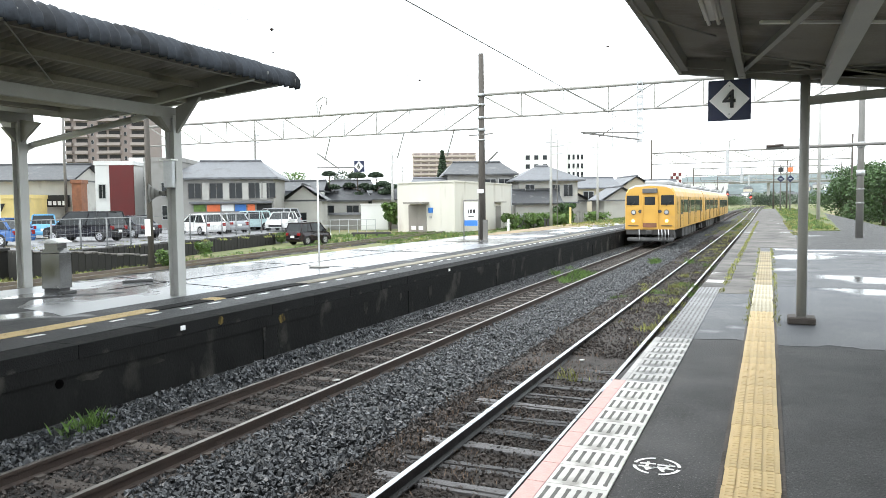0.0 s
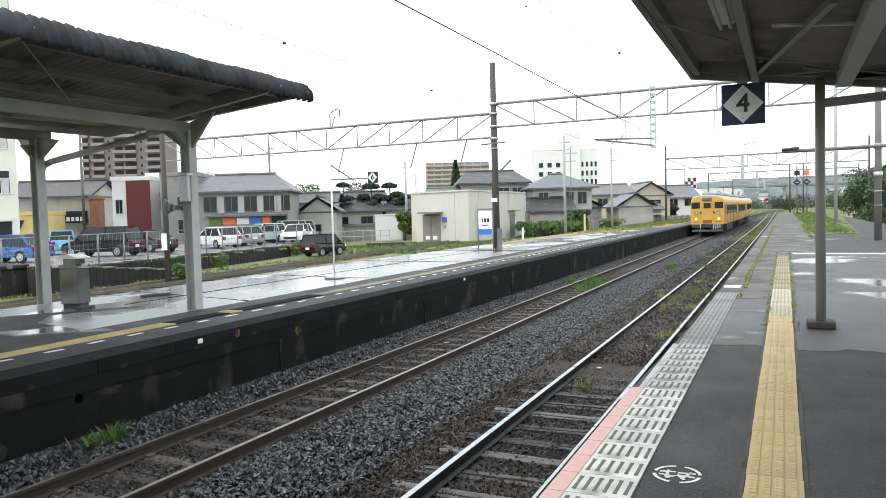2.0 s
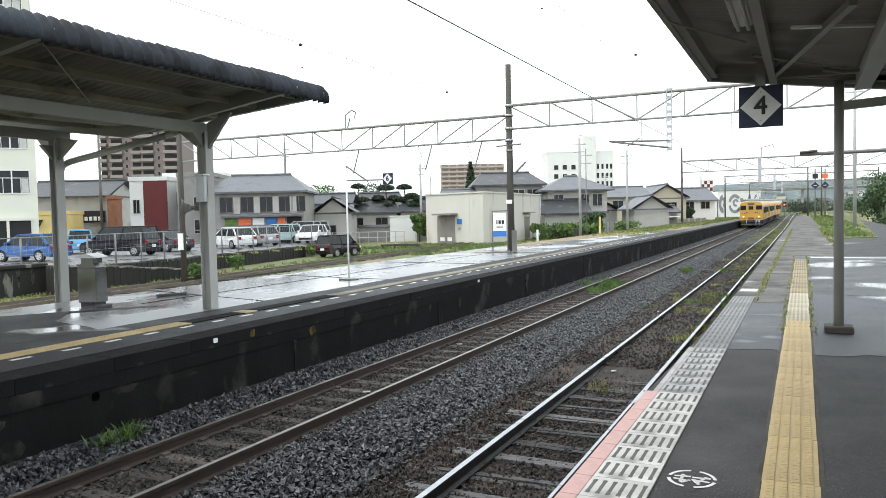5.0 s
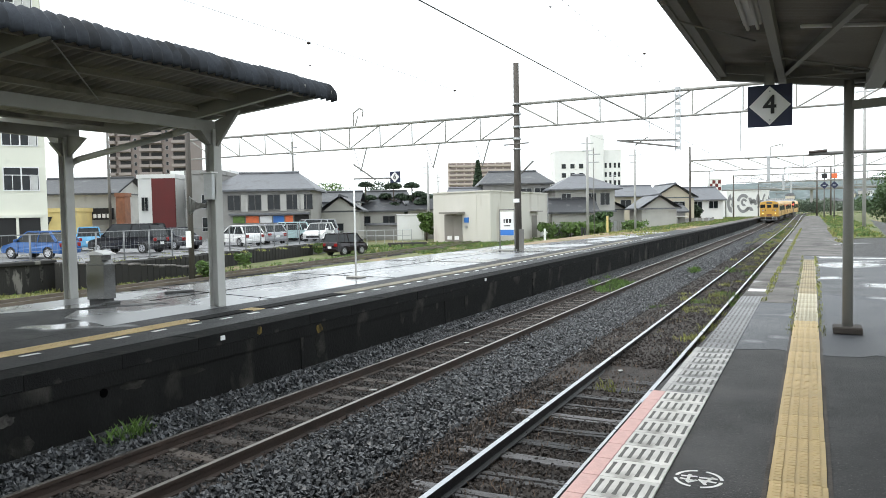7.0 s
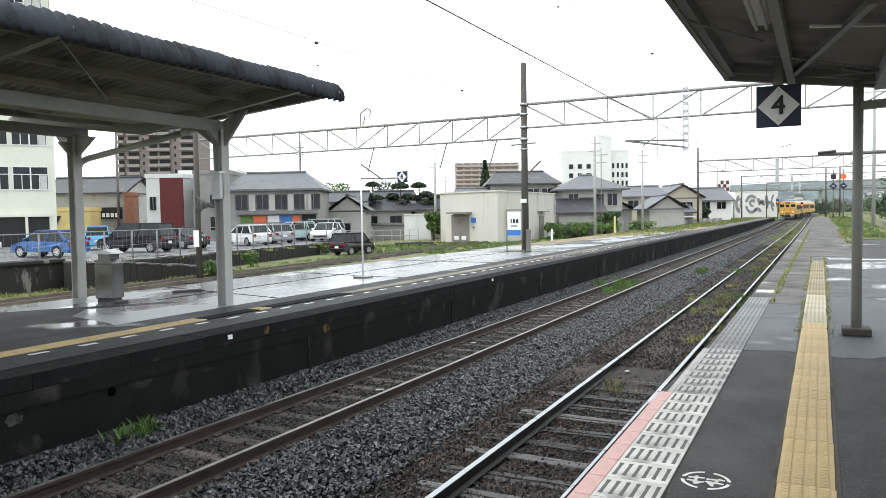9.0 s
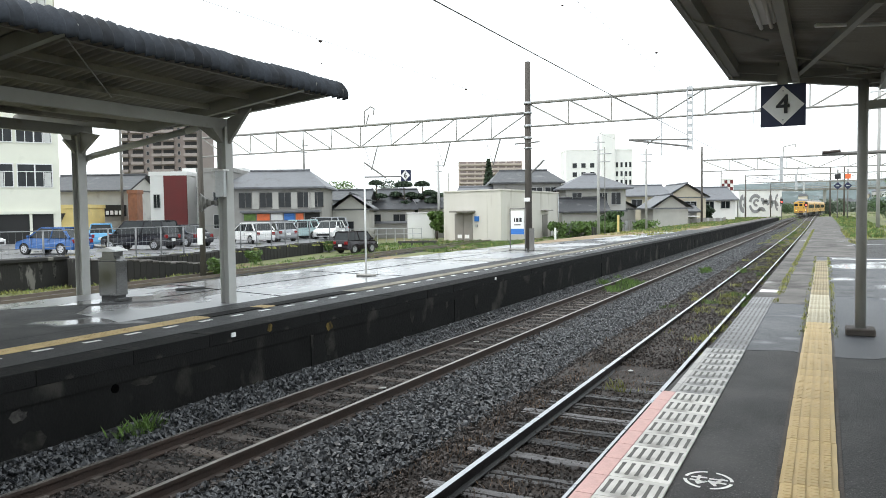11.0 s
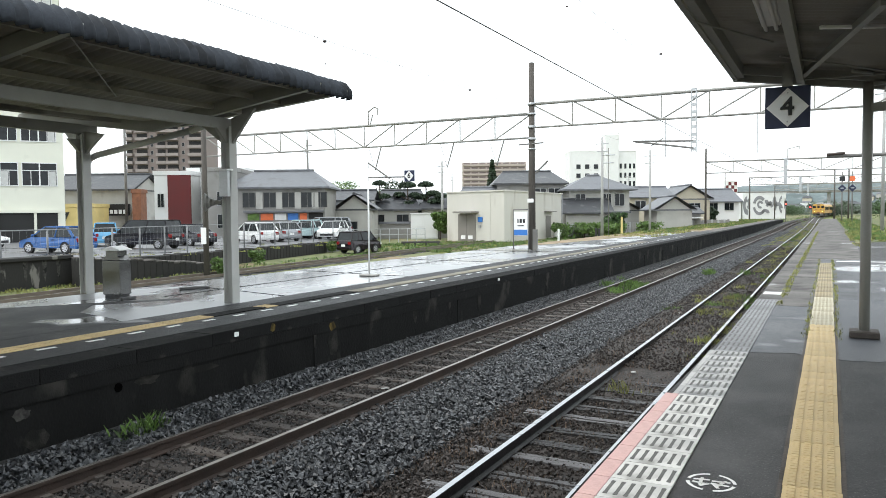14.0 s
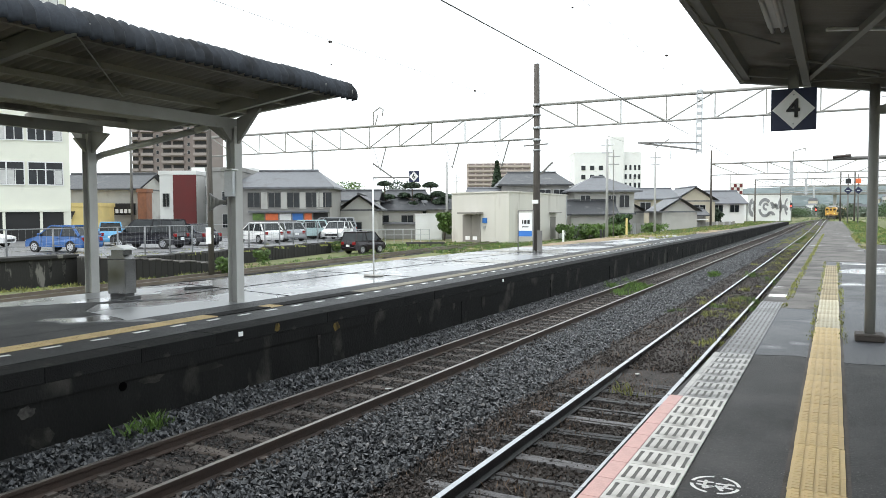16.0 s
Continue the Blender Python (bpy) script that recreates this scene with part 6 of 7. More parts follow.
    blades("grass", [(-14.4, -10.2, 52, 158, -0.18, 9000, 12), (-27.6, -25.4, 16, 44, GZ, 2600, 14), (-34, -18, 47, 70, GZ, 6000, 12), (-34, -29, 22, 44, -0.5, 900, 16), (1.4, 3.5, 42, 60, 0.03, 2200, 14), (1.4, 4.3, 60, 148, 0.03, 4200, 14), (1.2, 1.6, 36, 60, 0.0, 500, 14)], "leaf_yellow", "dry yellowish grass along the platform", 0.14, 6, 0.025)
    blades("grass", [(1.4, 3.4, 43, 60, 0.03, 2600, 16), (1.4, 4.3, 60, 148, 0.03, 6500, 16), (-14.4, -11.2, 60, 158, -0.18, 9000, 14), (-10.9, -9.7, 80, 158, -0.18, 2600, 14), (-29.3, -26.5, 18, 46, GZ, 2600, 12)], "leaf", "green grass over the platform end", 0.15, 7, 0.025)
    blades("weeds", [(-3.0, -1.9, 20, 110, GZ + 0.1, 5000, 40), (-3.6, -1.2, 15, 60, GZ + 0.1, 1700, 50), (-2.9, -1.2, 11, 24, GZ + 0.07, 1100, 40), (-1.25, -1.03, 9, 60, GZ + 0.1, 2200, 25), (-4.4, -1.2, 60, 150, GZ + 0.1, 9000, 30), (-5.6, 4.0, 150, 262, GZ + 0.03, 9000, 30)], "leaf_yellow", "yellow-green weeds between the rails", 0.11, 8, 0.009)
    blades("weeds", [(-6.6, -5.7, 25, 28.6, GZ + 0.06, 1300, 50), (-4.6, -4.2, 33.6, 35, GZ + 0.05, 320, 60), (-7.5, -7.3, 6.3, 6.6, GZ + 0.1, 300, 60), (-7.3, -6.9, 27, 30, GZ + 0.06, 250, 50), (-3.9, -3.4, 20.6, 22, GZ + 0.05, 160, 60), (-3.2, -1.2, 22, 110, GZ + 0.1, 1700, 60)], "leaf", "green weeds growing in the ballast", 0.22, 9, 0.008)
    blades("weeds", [(-0.54, -0.46, 13.4, 60, 0.008, 2600, 6), (-0.05, 0.0, 10, 26, 0.0, 500, 5), (0.3, 0.36, 10, 26, 0.0, 600, 5)], "leaf_yellow", "small weeds in the paving joints", 0.05, 12, 0.008)
    for i, (x, y) in enumerate(((-25.2, 77), (-23.4, 79), (-22.0, 78), (-20.6, 81), (-22.2, 83), (-18.2, 86))):
        tree("shrub", x, y, GZ, 1.7, 1.3, 1500, 0.14, "leaf", "bright green bush behind the hut", 160 + i, squat=1.0)
    for i, (x, y) in enumerate(((-25.0, 26.0), (-28.9, 33), (-32.4, 45.2))):
        tree("shrub", x, y, GZ, 0.85, 0.5, 700, 0.08, "leaf", "small bright green shrub by the siding", 130 + i)


# ---- pieces of the platforms and tracks ----
def shared(name, me, parent, m, label=""):
    ob = new(name, me)
    ob.parent, ob.matrix_basis = parent, m
    return tagged(ob, label)


def mesh_of(bm, *materials):
    me = bpy.data.meshes.new("piece")
    bm.to_mesh(me)
    bm.free()
    for m in materials:
        me.materials.append(M[m])
    return me


def platform_pieces():
    random.seed(3)
    # yellow guiding blocks
    strip = thing("tactile_strip", pose(0, 0, 0), "yellow tactile guiding blocks set along the platform", "tactile paving", kind="structure")

    def block_mesh(m, dots):
        bm = B()
        box(bm, 0.003, 0.297, 0.003, 0.297, 0.0, 0.012)
        if dots:
            for i in range(5):
                for j in range(5):
                    box(bm, 0.03 + i * 0.052, 0.06 + i * 0.052, 0.03 + j * 0.052, 0.06 + j * 0.052, 0.012, 0.017)
        else:
            for i in range(4):
                for j in range(6):
                    box(bm, 0.026 + i * 0.066, 0.066 + i * 0.066, 0.01 + j * 0.048, 0.046 + j * 0.048, 0.012, 0.02)
        return mesh_of(bm, m)
    bars, pale, dull = block_mesh("tactile", False), block_mesh("tactile_pale", True), block_mesh("tactile_dull", True)
    for i in range(-8, 81):
        y = i * 0.3 + random.uniform(-0.004, 0.004)
        shared("block", pale if 10.9 < y < 14.4 else (dull if y > 14.4 else bars), strip, pose(random.uniform(-0.003, 0.003), y, 0.001, 0, 0, random.uniform(-0.3, 0.3)))
    bm = B()
    box(bm, -0.022, 0.0, -2.4, 24.3, 0.0, 0.005)
    box(bm, 0.3, 0.325, -2.4, 24.3, 0.0, 0.005)
    tagged(part("mortar", bm, "sleeper_c", strip), kind="stuff")
    # edge blocks with drain slots
    edge = thing("platform_edge", pose(0, 0, 0), "white slotted edge blocks with a pink line", "platform edging", kind="structure")

    def edge_mesh(m):
        bm = B()
        box(bm, -0.884, -0.541, 0.003, 0.313, 0.0, 0.012)
        for i in range(6):
            x = -0.862 + i * 0.056
            box(bm, x, x + 0.02, 0.06, 0.256, 0.0, 0.0135, mi=1)
            for y in (0.055, 0.235):
                box(bm, x - 0.002, x + 0.022, y, y + 0.03, 0.0, 0.0137, mi=1)
        return mesh_of(bm, m, "tile_slot")
    light, worn, sooty = edge_mesh("edge_tile"), edge_mesh("edge_tile_worn"), edge_mesh("edge_tile_dark")
    for i in range(-8, 41):
        y = 4.21 + (i - 10) * 0.316
        shared("edge_block", light if y < 6.3 else (worn if y < 8.6 + random.uniform(-0.4, 0.4) else sooty), edge, pose(0, y, 0.001))
    bm = B()
    box(bm, -0.992, -0.888, 0.003, 0.313, 0.0, 0.012)
    pink = mesh_of(bm, "pink")
    bm = B()
    box(bm, -0.935, -0.888, 0.003, 0.313, 0.0, 0.012)
    grey = mesh_of(bm, "edge_tile_worn")
    for i in range(-8, 24):
        y = 4.21 + (i - 10) * 0.316
        shared("edge_line", pink if y < 6.2 else grey, edge, pose(0, y, 0.001))
    # coping face under the edge
    bm = B()
    box(bm, EDGE_N - 0.012, EDGE_N, -14, 6.0, -0.16, 0.004)
    box(bm, -0.892, -0.88, 11.0, 148, -0.16, 0.004)
    part("nosing", bm, "coping", edge)
    # round boarding mark
    mark = thing("boarding_mark", pose(-0.36, 4.40, 0.002), "white painted ring with worn strokes inside", "floor marking", kind="structure")
    bm = B()
    for a0, a1 in ((8, 78), (100, 172), (190, 258), (282, 352)):
        for k in range(a0, a1, 7):
            p, q = radians(k), radians(min(k + 7, a1))
            vs = [bm.verts.new((r * math.cos(a), 1.08 * r * math.sin(a), 0.002)) for r, a in ((0.116, p), (0.136, p), (0.136, q), (0.116, q))]
            bm.faces.new(vs)
    part("ring", bm, "paint", mark)
    for x, y, l, a in ((-0.055, 0.0, 0.12, 90), (-0.055, 0.03, 0.09, 10), (-0.055, -0.03, 0.09, -12), (-0.03, -0.05, 0.07, 50), (0.05, 0.03, 0.1, 5), (0.05, -0.02, 0.1, -8), (0.055, 0.0, 0.11, 70), (0.03, -0.05, 0.07, 120)):
        bm = B()
        box(bm, -l / 2, l / 2, -0.009, 0.009, 0.0, 0.002, m=pose(x, y, 0, 0, 0, a))
        part("stroke", bm, "paint", mark)
    # white lines and a pale slab
    for x0, x1, y0, y1 in ((0.42, 3.6, 25.15, 25.45), (-0.85, -0.55, 14.9, 15.35)):
        bm = B()
        box(bm, x0, x1, y0, y1, 0.008, 0.011)
        tagged(part("painted_line", bm, "paint"), "white painted line on the platform", "floor marking", kind="structure")
    # paving joints of the far platform
    far = thing("tactile_strip", pose(0, 0, 0), "dull yellow warning blocks on the far platform", "tactile paving", kind="structure")
    far.matrix_basis = FARM
    bm = B()
    box(bm, -0.15, 0.15, 0.004, 0.296, 0, 0.012)
    for i in range(4):
        for j in range(4):
            box(bm, -0.12 + i * 0.065, -0.08 + i * 0.065, 0.03 + j * 0.065, 0.07 + j * 0.065, 0.012, 0.017)
    fb = mesh_of(bm, "tactile")
    bm = B()
    box(bm, -0.15, 0.15, 0.004, 0.296, 0, 0.012)
    fg = mesh_of(bm, "coping")
    bm = B()
    box(bm, -0.15, 0.15, 0.004, 0.296, 0, 0.012)
    fd = mesh_of(bm, "tactile_faded")
    for i in range(-6, 130):
        y = i * 0.3
        shared("block", fg if 8.3 < y < 12.2 and random.random() < 0.85 else (fb if y < 12.2 else fd), far, pose(-8.22, y, 0.003))
    bm = B()
    box(bm, -0.035, 0.035, -0.12, 0.12, 0, 0.003)
    dash = mesh_of(bm, "paint")
    for i in range(70):
        shared("dash", dash, far, pose(-7.9 + random.uniform(-0.02, 0.02), 4.92 + i * 0.64, 0.003, 0, 0, random.uniform(-4, 4)))
    cop = thing("platform_coping", pose(0, 0, 0), "near-black coping blocks on the far platform edge", "coping", kind="structure")
    cop.matrix_basis = FARM
    for i in range(80):
        bm = B() if i == 0 else None
        if bm:
            box(bm, EDGE_F - 0.46, EDGE_F, 0.001, 1.199, -0.17, 0.0, 0.006)
            cm = mesh_of(bm, "coping")
        shared("coping_block", cm, cop, pose(random.uniform(-0.004, 0.004), -6 + i * 1.2, random.uniform(-0.003, 0.002)))
    bm = B()
    box(bm, EDGE_F - 0.46, EDGE_F, 90, 144, -0.17, 0.0)
    tagged(part("coping_rest", bm, "coping", cop), kind="stuff")
    rng = random.Random(21)
    for y, z, w, h, m in ((3.9, -0.50, 0.16, 0.12, "stain_pale"), (4.22, -0.47, 0.13, 0.15, "stain_pale"), (4.6, -0.43, 0.2, 0.13, "stain_pale"), (4.1, -0.76, 0.3, 0.3, "stain_grey"), (4.75, -0.72, 0.3, 0.22, "stain_grey"), (6.15, -0.39, 0.4, 0.12, "stain_grey"), (9.9, -0.5, 0.3, 0.5, "stain_grey"), (9.85, -0.26, 0.2, 0.16, "stain_ochre"), (8.4, -0.09, 0.12, 0.13, "stain_ochre"), (12.6, -0.4, 0.2, 0.4, "stain_grey"), (14.1, -0.35, 0.15, 0.3, "stain_grey"), (15.6, -0.45, 0.2, 0.5, "stain_grey"), (7.0, -0.42, 0.7, 0.1, "stain_grey")):
        bm = B()
        n = 14
        ring = [(y + w / 2 * math.cos(a * 6.283 / n) * rng.uniform(0.7, 1.15), z + h / 2 * math.sin(a * 6.283 / n) * rng.uniform(0.7, 1.15)) for a in range(n)]
        prism(bm, ring, "x", EDGE_F - 0.03, (EDGE_F + 0.001) if z > -0.17 else (EDGE_F - 0.0015 if z > -0.34 else EDGE_F - 0.017))
        part("worn_patch", bm, m, cop)
    # no recess: a flat disc, its near-black colour stands for the hole's shade
    t = thing("weep_hole", FARM @ pose(EDGE_F - 0.02, 5.75, -0.4), "round dark drain hole in the platform face", "drain hole")
    bm = B()
    bar(bm, (0.0, 0, 0), (0.012, 0, 0), 0.05, n=16)
    part("hole", bm, "hole", t)
    for y in (7.64, 16.7):
        t = thing("edge_marker", FARM @ pose(EDGE_F + 0.004, y, -0.07), "small white marker on the platform edge", "marker", "edge markers")
        bm = B()
        box(bm, -0.01, 0.012, -0.04, 0.04, -0.03, 0.03, 0.004)
        part("plate", bm, "white", t)


def track_pieces():
    random.seed(9)
    bed = thing("near_track", pose(0, 0, 0), "timber sleepers in muddy ballast", "track", kind="structure")
    woods = []
    for k in range(5):
        rng = random.Random(40 + k)
        bm = B()
        xs = [-1.04 + 2.08 * i / 12 for i in range(13)]
        split = rng.uniform(-0.03, 0.04)
        for a, b, low in ((-0.1, split - 0.006, rng.uniform(0, 0.018)), (split + 0.006, 0.1, rng.uniform(0, 0.012))):
            rows = [[bm.verts.new(p) for p in ((x, a + rng.uniform(-0.01, 0.01), -0.14), (x, a + rng.uniform(-0.008, 0.008), -low - 0.008 + rng.uniform(-0.006, 0.002)), (x, (a + b) / 2, -low + rng.uniform(-0.008, 0.003)), (x, b + rng.uniform(-0.008, 0.008), -low - 0.008 + rng.uniform(-0.006, 0.002)), (x, b + rng.uniform(-0.01, 0.01), -0.14))] for x in xs]
            for p, q in zip(rows, rows[1:]):
                for i in range(4):
                    bm.faces.new((p[i], q[i], q[i + 1], p[i + 1]))
            bm.faces.new(rows[0]), bm.faces.new(rows[-1][::-1])
        bmesh.ops.recalc_face_normals(bm, faces=bm.faces)
        woods.append(mesh_of(bm, "sleeper"))
    bm = B()
    box(bm, -1.0, 1.0, -0.11, 0.11, -0.12, 0.0, 0.02)
    for s in (-1, 1):
        for k in (-1, 1):
            box(bm, s * 0.5665 + k * 0.1 - 0.035, s * 0.5665 + k * 0.1 + 0.035, -0.05, 0.05, 0.0, 0.03)
    conc = mesh_of(bm, "sleeper_c")
    for i in range(110):
        y = 1.2 + i * 0.6 + random.uniform(-0.03, 0.03)
        shared("sleeper", woods[i * 7 % 5], bed, pose(NEAR + random.uniform(-0.03, 0.03), y, RAIL - 0.128 + random.uniform(-0.012, 0.0), 0, random.uniform(-0.4, 0.4), random.uniform(-1.2, 1.2)))
    fbed = thing("far_track", pose(0, 0, 0), "rust-stained sleepers with rail clips in grey ballast", "track", kind="structure")
    for i in range(110):
        y = 1.0 + i * 0.6 + random.uniform(-0.015, 0.015)
        shared("sleeper", conc, fbed, pose(FAR, y, RAIL - 0.148, 0, 0, random.uniform(-0.4, 0.4)))
    for parent, cx, m in ((bed, NEAR, "sleeper"), (fbed, FAR, "sleeper_c")):
        bm = B()
        for i in range(170):
            y = 67 + i * 0.8
            o = bend(y) if cx == FAR else 0.0
            box(bm, cx + o - 1.0, cx + o + 1.0, y - 0.11, y + 0.11, RAIL - 0.28 + rise(y), RAIL - 0.15 + rise(y))
        tagged(part("far_sleepers", bm, m, parent), kind="stuff")
    # muddy bed of the near track
    verts, faces = [], []
    nx, ny = 26, 240
    for j in range(ny + 1):
        y = 1 + (j / ny) ** 1.6 * 200
        for i in range(nx + 1):
            x = -3.75 + 2.74 * i / nx
            verts.append((x, y, rise(y) + GZ + 0.018 + 0.09 * min(1, max(0, (y - 10.5) / 4)) + 0.022 * noise.noise(Vector((x * 3, y * 3, 0))) + 0.014 * noise.noise(Vector((x * 9, y * 9, 4)))))
    for j in range(ny):
        for i in range(nx):
            a = j * (nx + 1) + i
            faces.append((a, a + 1, a + nx + 2, a + nx + 1))
    tagged(joined("mud", verts, faces, "mud"), "brown muddy ballast under the near track", "ballast", kind="stuff")
    # siding behind the far platform
    t = thing("siding_track", pose(0, 0, 0), "rusty siding behind the far platform", "track", kind="structure")
    for s in (-1, 1):
        bm = B()
        for y0 in range(-10, 90, 10):
            f = lambda y: -22.3 - 0.096 * y - 0.0004 * max(0, y - 30) ** 2 + s * 0.57
            strut(bm, (f(y0), y0, RAIL - 0.07), (f(y0 + 10), y0 + 10, RAIL - 0.07), 0.06, 0.12)
        part("rail", bm, "rail_dull", t)
    for i in range(80):
        bm = B() if i == 0 else None
        if bm:
            box(bm, -1.0, 1.0, -0.1, 0.1, -0.12, 0.0)
            sm = mesh_of(bm, "sleeper")
        y = 4 + i * 0.65
        shared("sleeper", sm, t, pose(-22.3 - 0.096 * y, y, RAIL - 0.15, 0, 0, 5.5))
    t = thing("right_track", pose(0, 0, 0), "rusty track beyond the near platform", "track", kind="structure")
    for s in (-1, 1):
        bm = B()
        box(bm, 7.9 + s * 0.5665 - 0.035, 7.9 + s * 0.5665 + 0.035, 20, 200, RAIL - 0.15, RAIL)
        part("rail", bm, "rail_side", t)


def stones(name, areas, material, label, seed):
    """Crushed stone: skewed octahedra scattered over areas of (x0, x1, y0, y1, z, count, size)."""
    rng = np.random.RandomState(seed)
    base = np.array([(1, 0, 0), (-1, 0, 0), (0, 1, 0), (0, -1, 0), (0, 0, 1), (0, 0, -1)], float)
    tri = np.array([(0, 2, 4), (2, 1, 4), (1, 3, 4), (3, 0, 4), (2, 0, 5), (1, 2, 5), (3, 1, 5), (0, 3, 5)])
    Vs, Fs, k = [], [], 0
    for x0, x1, y0, y1, z, n, size in areas:
        q = rng.normal(size=(n, 4))
        q /= np.linalg.norm(q, axis=1)[:, None]
        w, x, y, v = q.T
        R = np.stack([1 - 2 * (y * y + v * v), 2 * (x * y - v * w), 2 * (x * v + y * w), 2 * (x * y + v * w), 1 - 2 * (x * x + v * v), 2 * (y * v - x * w), 2 * (x * v - y * w), 2 * (y * v + x * w), 1 - 2 * (x * x + y * y)], 1).reshape(n, 3, 3)
        P = base[None] * rng.uniform(0.45, 1.5, (n, 6, 1)) * (size * rng.uniform(0.6, 1.35, (n, 1, 1))) * np.array([1, 0.8, 0.62])
        P = np.einsum("nij,nkj->nki", R, P)
        c = np.stack([rng.uniform(x0, x1, n), rng.uniform(y0, y1, n), z + rng.uniform(-0.022, 0.03, n)], 1)
        Vs.append((P + c[:, None]).reshape(-1, 3))
        Fs.append((tri[None] + (np.arange(n) * 6)[:, None, None] + k).reshape(-1, 3))
        k += n * 6
    V, F = np.concatenate(Vs), np.concatenate(Fs)
    me = bpy.data.meshes.new(name)
    me.vertices.add(len(V))
    me.vertices.foreach_set("co", V.ravel())
    me.loops.add(F.size)
    me.loops.foreach_set("vertex_index", F.ravel().astype(np.int32))
    me.polygons.add(len(F))
    me.polygons.foreach_set("loop_start", np.arange(0, F.size, 3, dtype=np.int32))
    me.update(calc_edges=True)
    me.shade_flat()
    me.materials.append(M[material])
    tagged(new(name, me), label, "ballast", kind="stuff")


def ballast():
    z = GZ + 0.055
    stones("ballast_stones", [(-7.72, -6.7, 3, 14, z + 0.035, 8000, 0.042), (-7.72, -7.3, 3, 30, z + 0.08, 7000, 0.042), (-7.72, -6.7, 14, 34, z + 0.035, 10000, 0.036), (-7.72, -6.8, 34, 70, z + 0.03, 7000, 0.045),
                              (-5.45, -3.85, 3, 14, z - 0.015, 15000, 0.037), (-5.1, -4.2, 3, 16, z + 0.02, 7000, 0.038), (-5.55, -3.8, 14, 30, z - 0.015, 15000, 0.04), (-5.5, -3.8, 30, 60, z - 0.01, 13000, 0.05), (-5.5, -3.7, 60, 112, z - 0.02, 9000, 0.06), (-7.7, -6.8, 70, 112, z + 0.03, 4000, 0.06)], "ballast", "dark bluish-grey crushed stone ballast", 31)
    stones("ballast_stones", [(-6.75, -5.45, 3, 14, z - 0.03, 11000, 0.028), (-6.7, -5.5, 14, 34, z - 0.03, 10000, 0.031), (-6.6, -5.5, 34, 70, z - 0.04, 6000, 0.04), (-3.95, -3.3, 2, 30, GZ + 0.04, 6000, 0.032), (-5.6, -5.3, 3, 30, z - 0.02, 2500, 0.036), (-3.8, -1.05, 2, 14, GZ + 0.03, 7000, 0.024)], "ballast_brown", "rust-stained crushed stone of the far track", 33)
    stones("ballast_stones", [(-3.8, -1.05, 2, 14, GZ + 0.025, 17000, 0.019), (-3.8, -1.05, 3, 14, GZ + 0.015, 3000, 0.032), (-3.8, -1.05, 13, 26, GZ + 0.10, 12000, 0.026), (-3.8, -1.05, 26, 60, GZ + 0.10, 12000, 0.034)], "mud", "brown muddy stones under the near track", 32)
    # dry stalks and litter among the near sleepers
    blades("dry_stalks", [(-3.7, -1.1, 3, 12, GZ + 0.03, 1500, 9), (-3.7, -1.1, 11, 30, GZ + 0.09, 3600, 14), (-3.9, -3.3, 4, 20, GZ + 0.06, 900, 12)], "twig", "dry brown stalks lying between the sleepers", 0.07, 14, 0.003)
    rng = random.Random(12)
    for x, y in ((-3.62, 16.1), (-1.55, 10.1), (-2.7, 12.6), (-2.3, 14.9), (-6.3, 14.2), (-3.3, 20.5), (-5.9, 9.8)):
        t = thing("litter_scrap", pose(x, y, GZ + 0.09, rng.uniform(-12, 12), rng.uniform(-12, 12), rng.uniform(0, 180)), "pale scrap of litter lying in the ballast", "litter", "scraps of litter")
        bm = B()
        box(bm, -0.06, 0.05, -0.035, 0.03, 0, 0.018, 0.006)
        part("scrap", bm, "curtain", t)


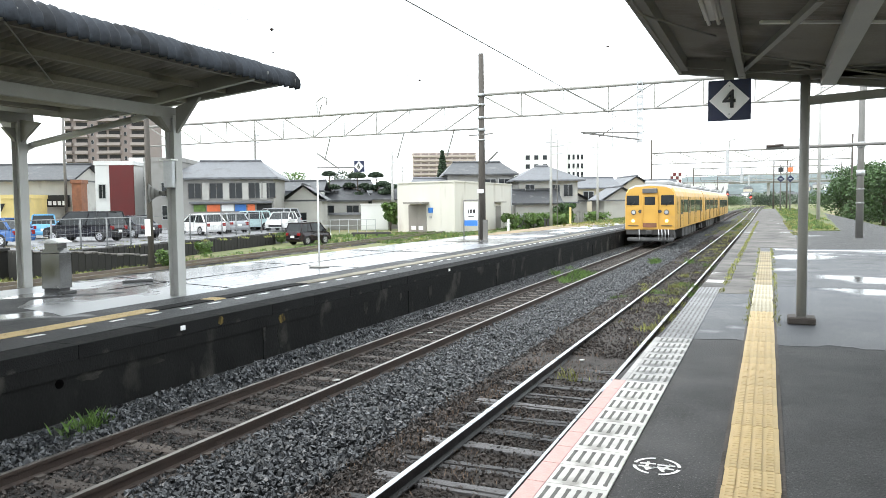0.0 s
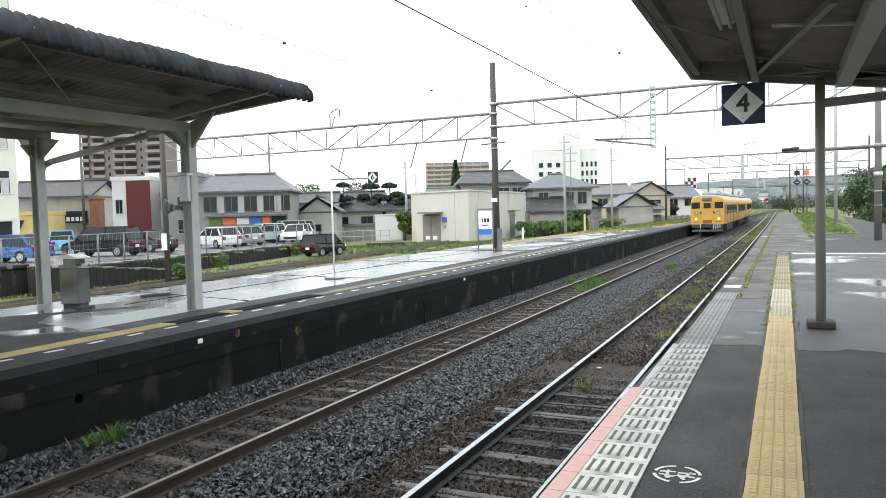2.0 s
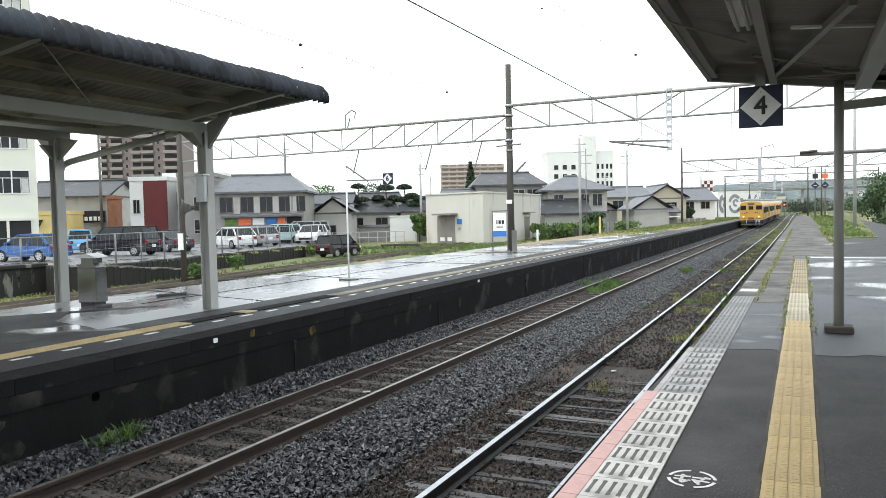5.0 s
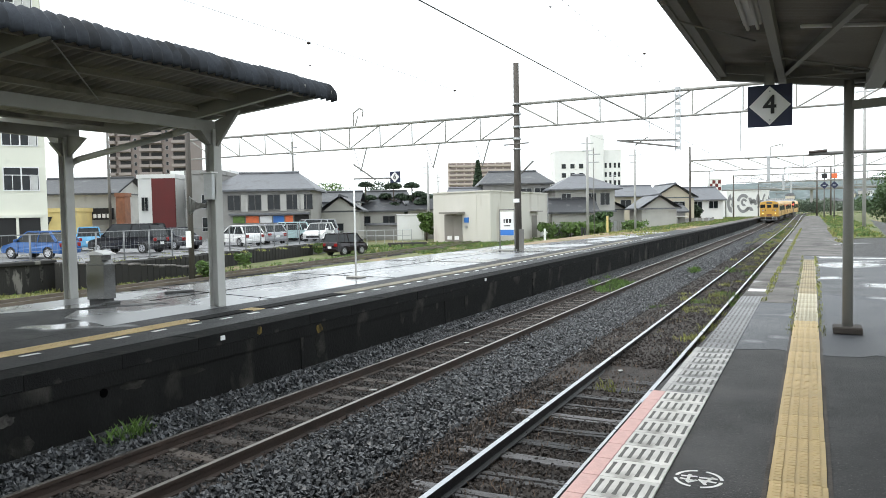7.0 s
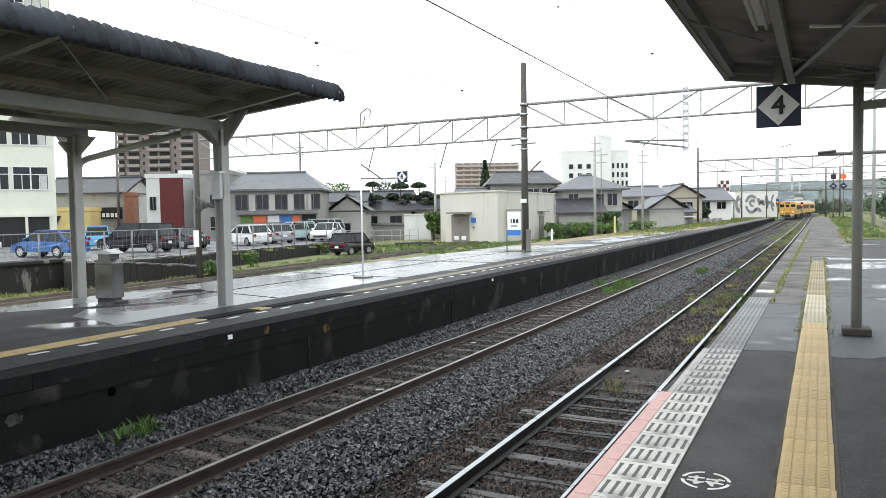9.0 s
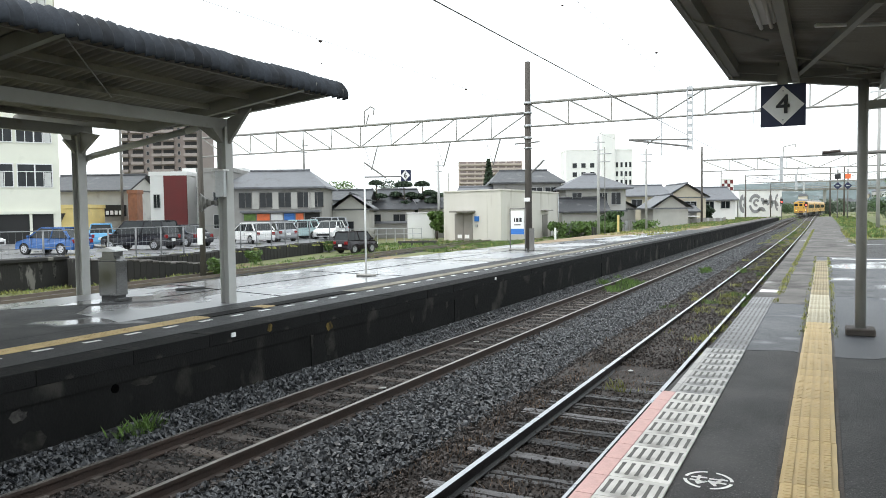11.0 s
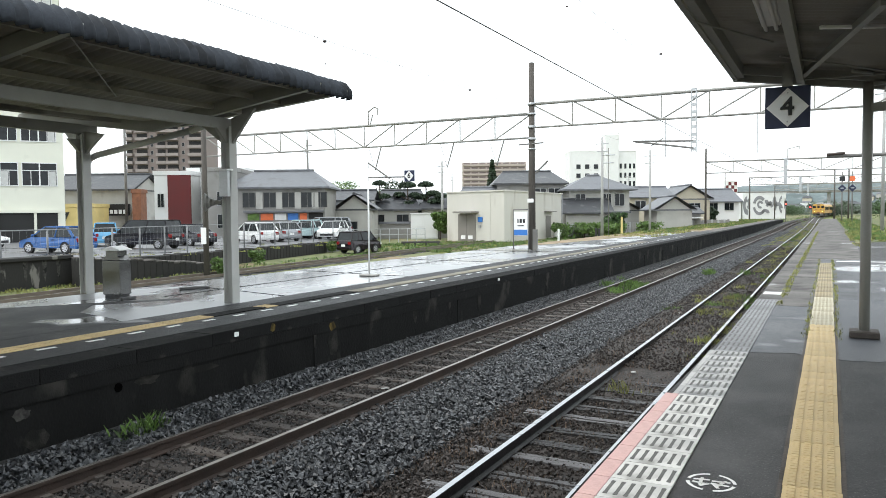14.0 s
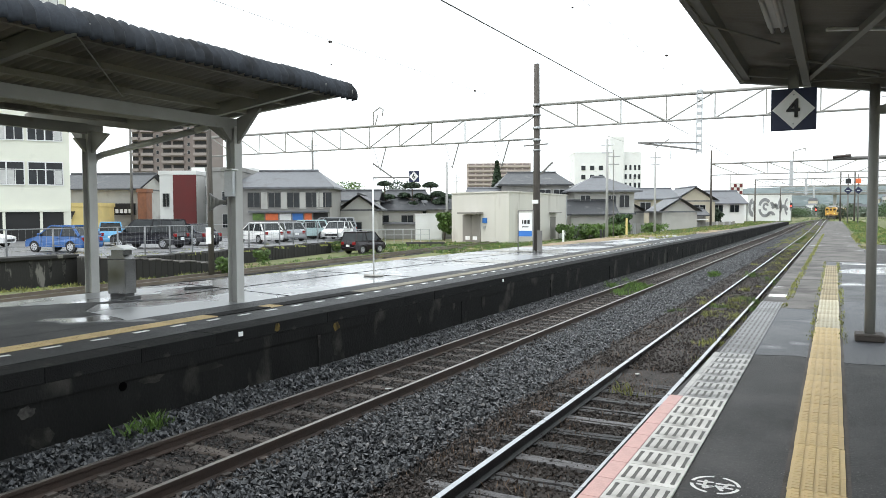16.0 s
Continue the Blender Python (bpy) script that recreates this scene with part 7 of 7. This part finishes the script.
def cars():
    z = -0.45
    for x, y, yaw, paint, style, label in (
            (-37.9, 27.0, -80, "car_blue", "hatch", "blue hatchback parked behind the fence"),
            (-43.6, 34.6, -130, "sky", "kei", "pale blue small car with rounded roof"),
            (-37.1, 32.2, -78, "car_black", "van", "black estate wagon parked beside the fence"),
            (-38.4, 36.9, -100, "car_grey", "sedan", "dark grey saloon car behind the fence"),
            (-36.4, 41.3, -108, "car_white", "hatch", "white hatchback car behind the fence"),
            (-36.9, 44.7, -115, "car_silver", "hatch", "silver hatchback car behind the fence"),
            (-38.3, 49.2, -20, "car_pale", "kei", "pale aqua small car facing the fence"),
            (-38.6, 52.6, -35, "car_silver", "van", "silver people carrier in the car park"),
            (-35.2, 49.2, 20, "car_white", "hatch", "small white car behind the fence"),
            (-48.9, 28.5, 120, "car_white", "sedan", "white car parked before the office")):
        motor_car("car", x, y, z, yaw, paint, style, label)
    motor_car("car", -30.3, 45.6, GZ, 172, "car_brown", "kei", "black tall small car parked on the grass")
    # ticket machine, striped yellow and grey
    t = thing("ticket_machine", pose(-34.2, 36.8, z, 0, 0, 40), "grey and yellow parking ticket machine", "ticket machine")
    bm = B()
    box(bm, -0.3, 0.3, -0.2, 0.2, 0, 1.75, 0.03)
    part("case", bm, "hut_door", t)
    bm = B()
    box(bm, -0.28, 0.28, -0.215, -0.19, 0.8, 1.15)
    part("panel", bm, "yellow_wall", t)


for key, col in (("car_blue", (0.03, 0.10, 0.28)), ("car_black", (0.012, 0.012, 0.016)), ("car_grey", (0.03, 0.03, 0.038)), ("car_white", (0.7, 0.7, 0.7)), ("car_silver", (0.36, 0.37, 0.39)), ("car_brown", (0.014, 0.009, 0.012)), ("car_pale", (0.42, 0.55, 0.56)), ("sky", (0.13, 0.36, 0.58))):
    M[key] = mat(key + "_paint", col, 0.22, 0.3 if key == "car_silver" else 0.0, 0.05, 1.0, 0.0, 20)

ground()
near_platform()
far_platform()
for cx in (NEAR, FAR):
    rails("rail", cx, -14, 262)
yard_structures()
for ob in (far_canopy(),):
    ob.matrix_basis = FARM
near_canopy()
track_sign("track_sign", "4", -0.25, 10.0, 2.79, 0.5, 0.28)
_before = set(scene.objects)
litter_bin()
drain_pipe()
horn_speaker()
thin_post()
station_board()
for ob in set(scene.objects) - _before:
    if ob.parent is None:
        ob.matrix_basis = FARM @ ob.matrix_basis
gantries()
street_poles()
signals()
town()
cars()
head = train_car(True)
middle = train_car(False)
tail = copy_thing(middle, pose(0, 40, 0))
plants()
platform_pieces()
track_pieces()
ballast()


def motions():
    front = [(0, 44.6), (1, 57.2), (2, 70.4), (3, 83.8), (4, 96.4), (5.2, 111.4), (6.5, 127.0), (8, 146.8), (9, 160.0), (10.2, 174.6), (11.5, 190.4), (13, 211.0), (14.5, 231.0), (16, 251.0)]
    for k, ob in enumerate((head, middle, tail)):
        walk(ob, [(t, car_on_line(y + 9.75 + 20 * k)) for t, y in front])


motions()
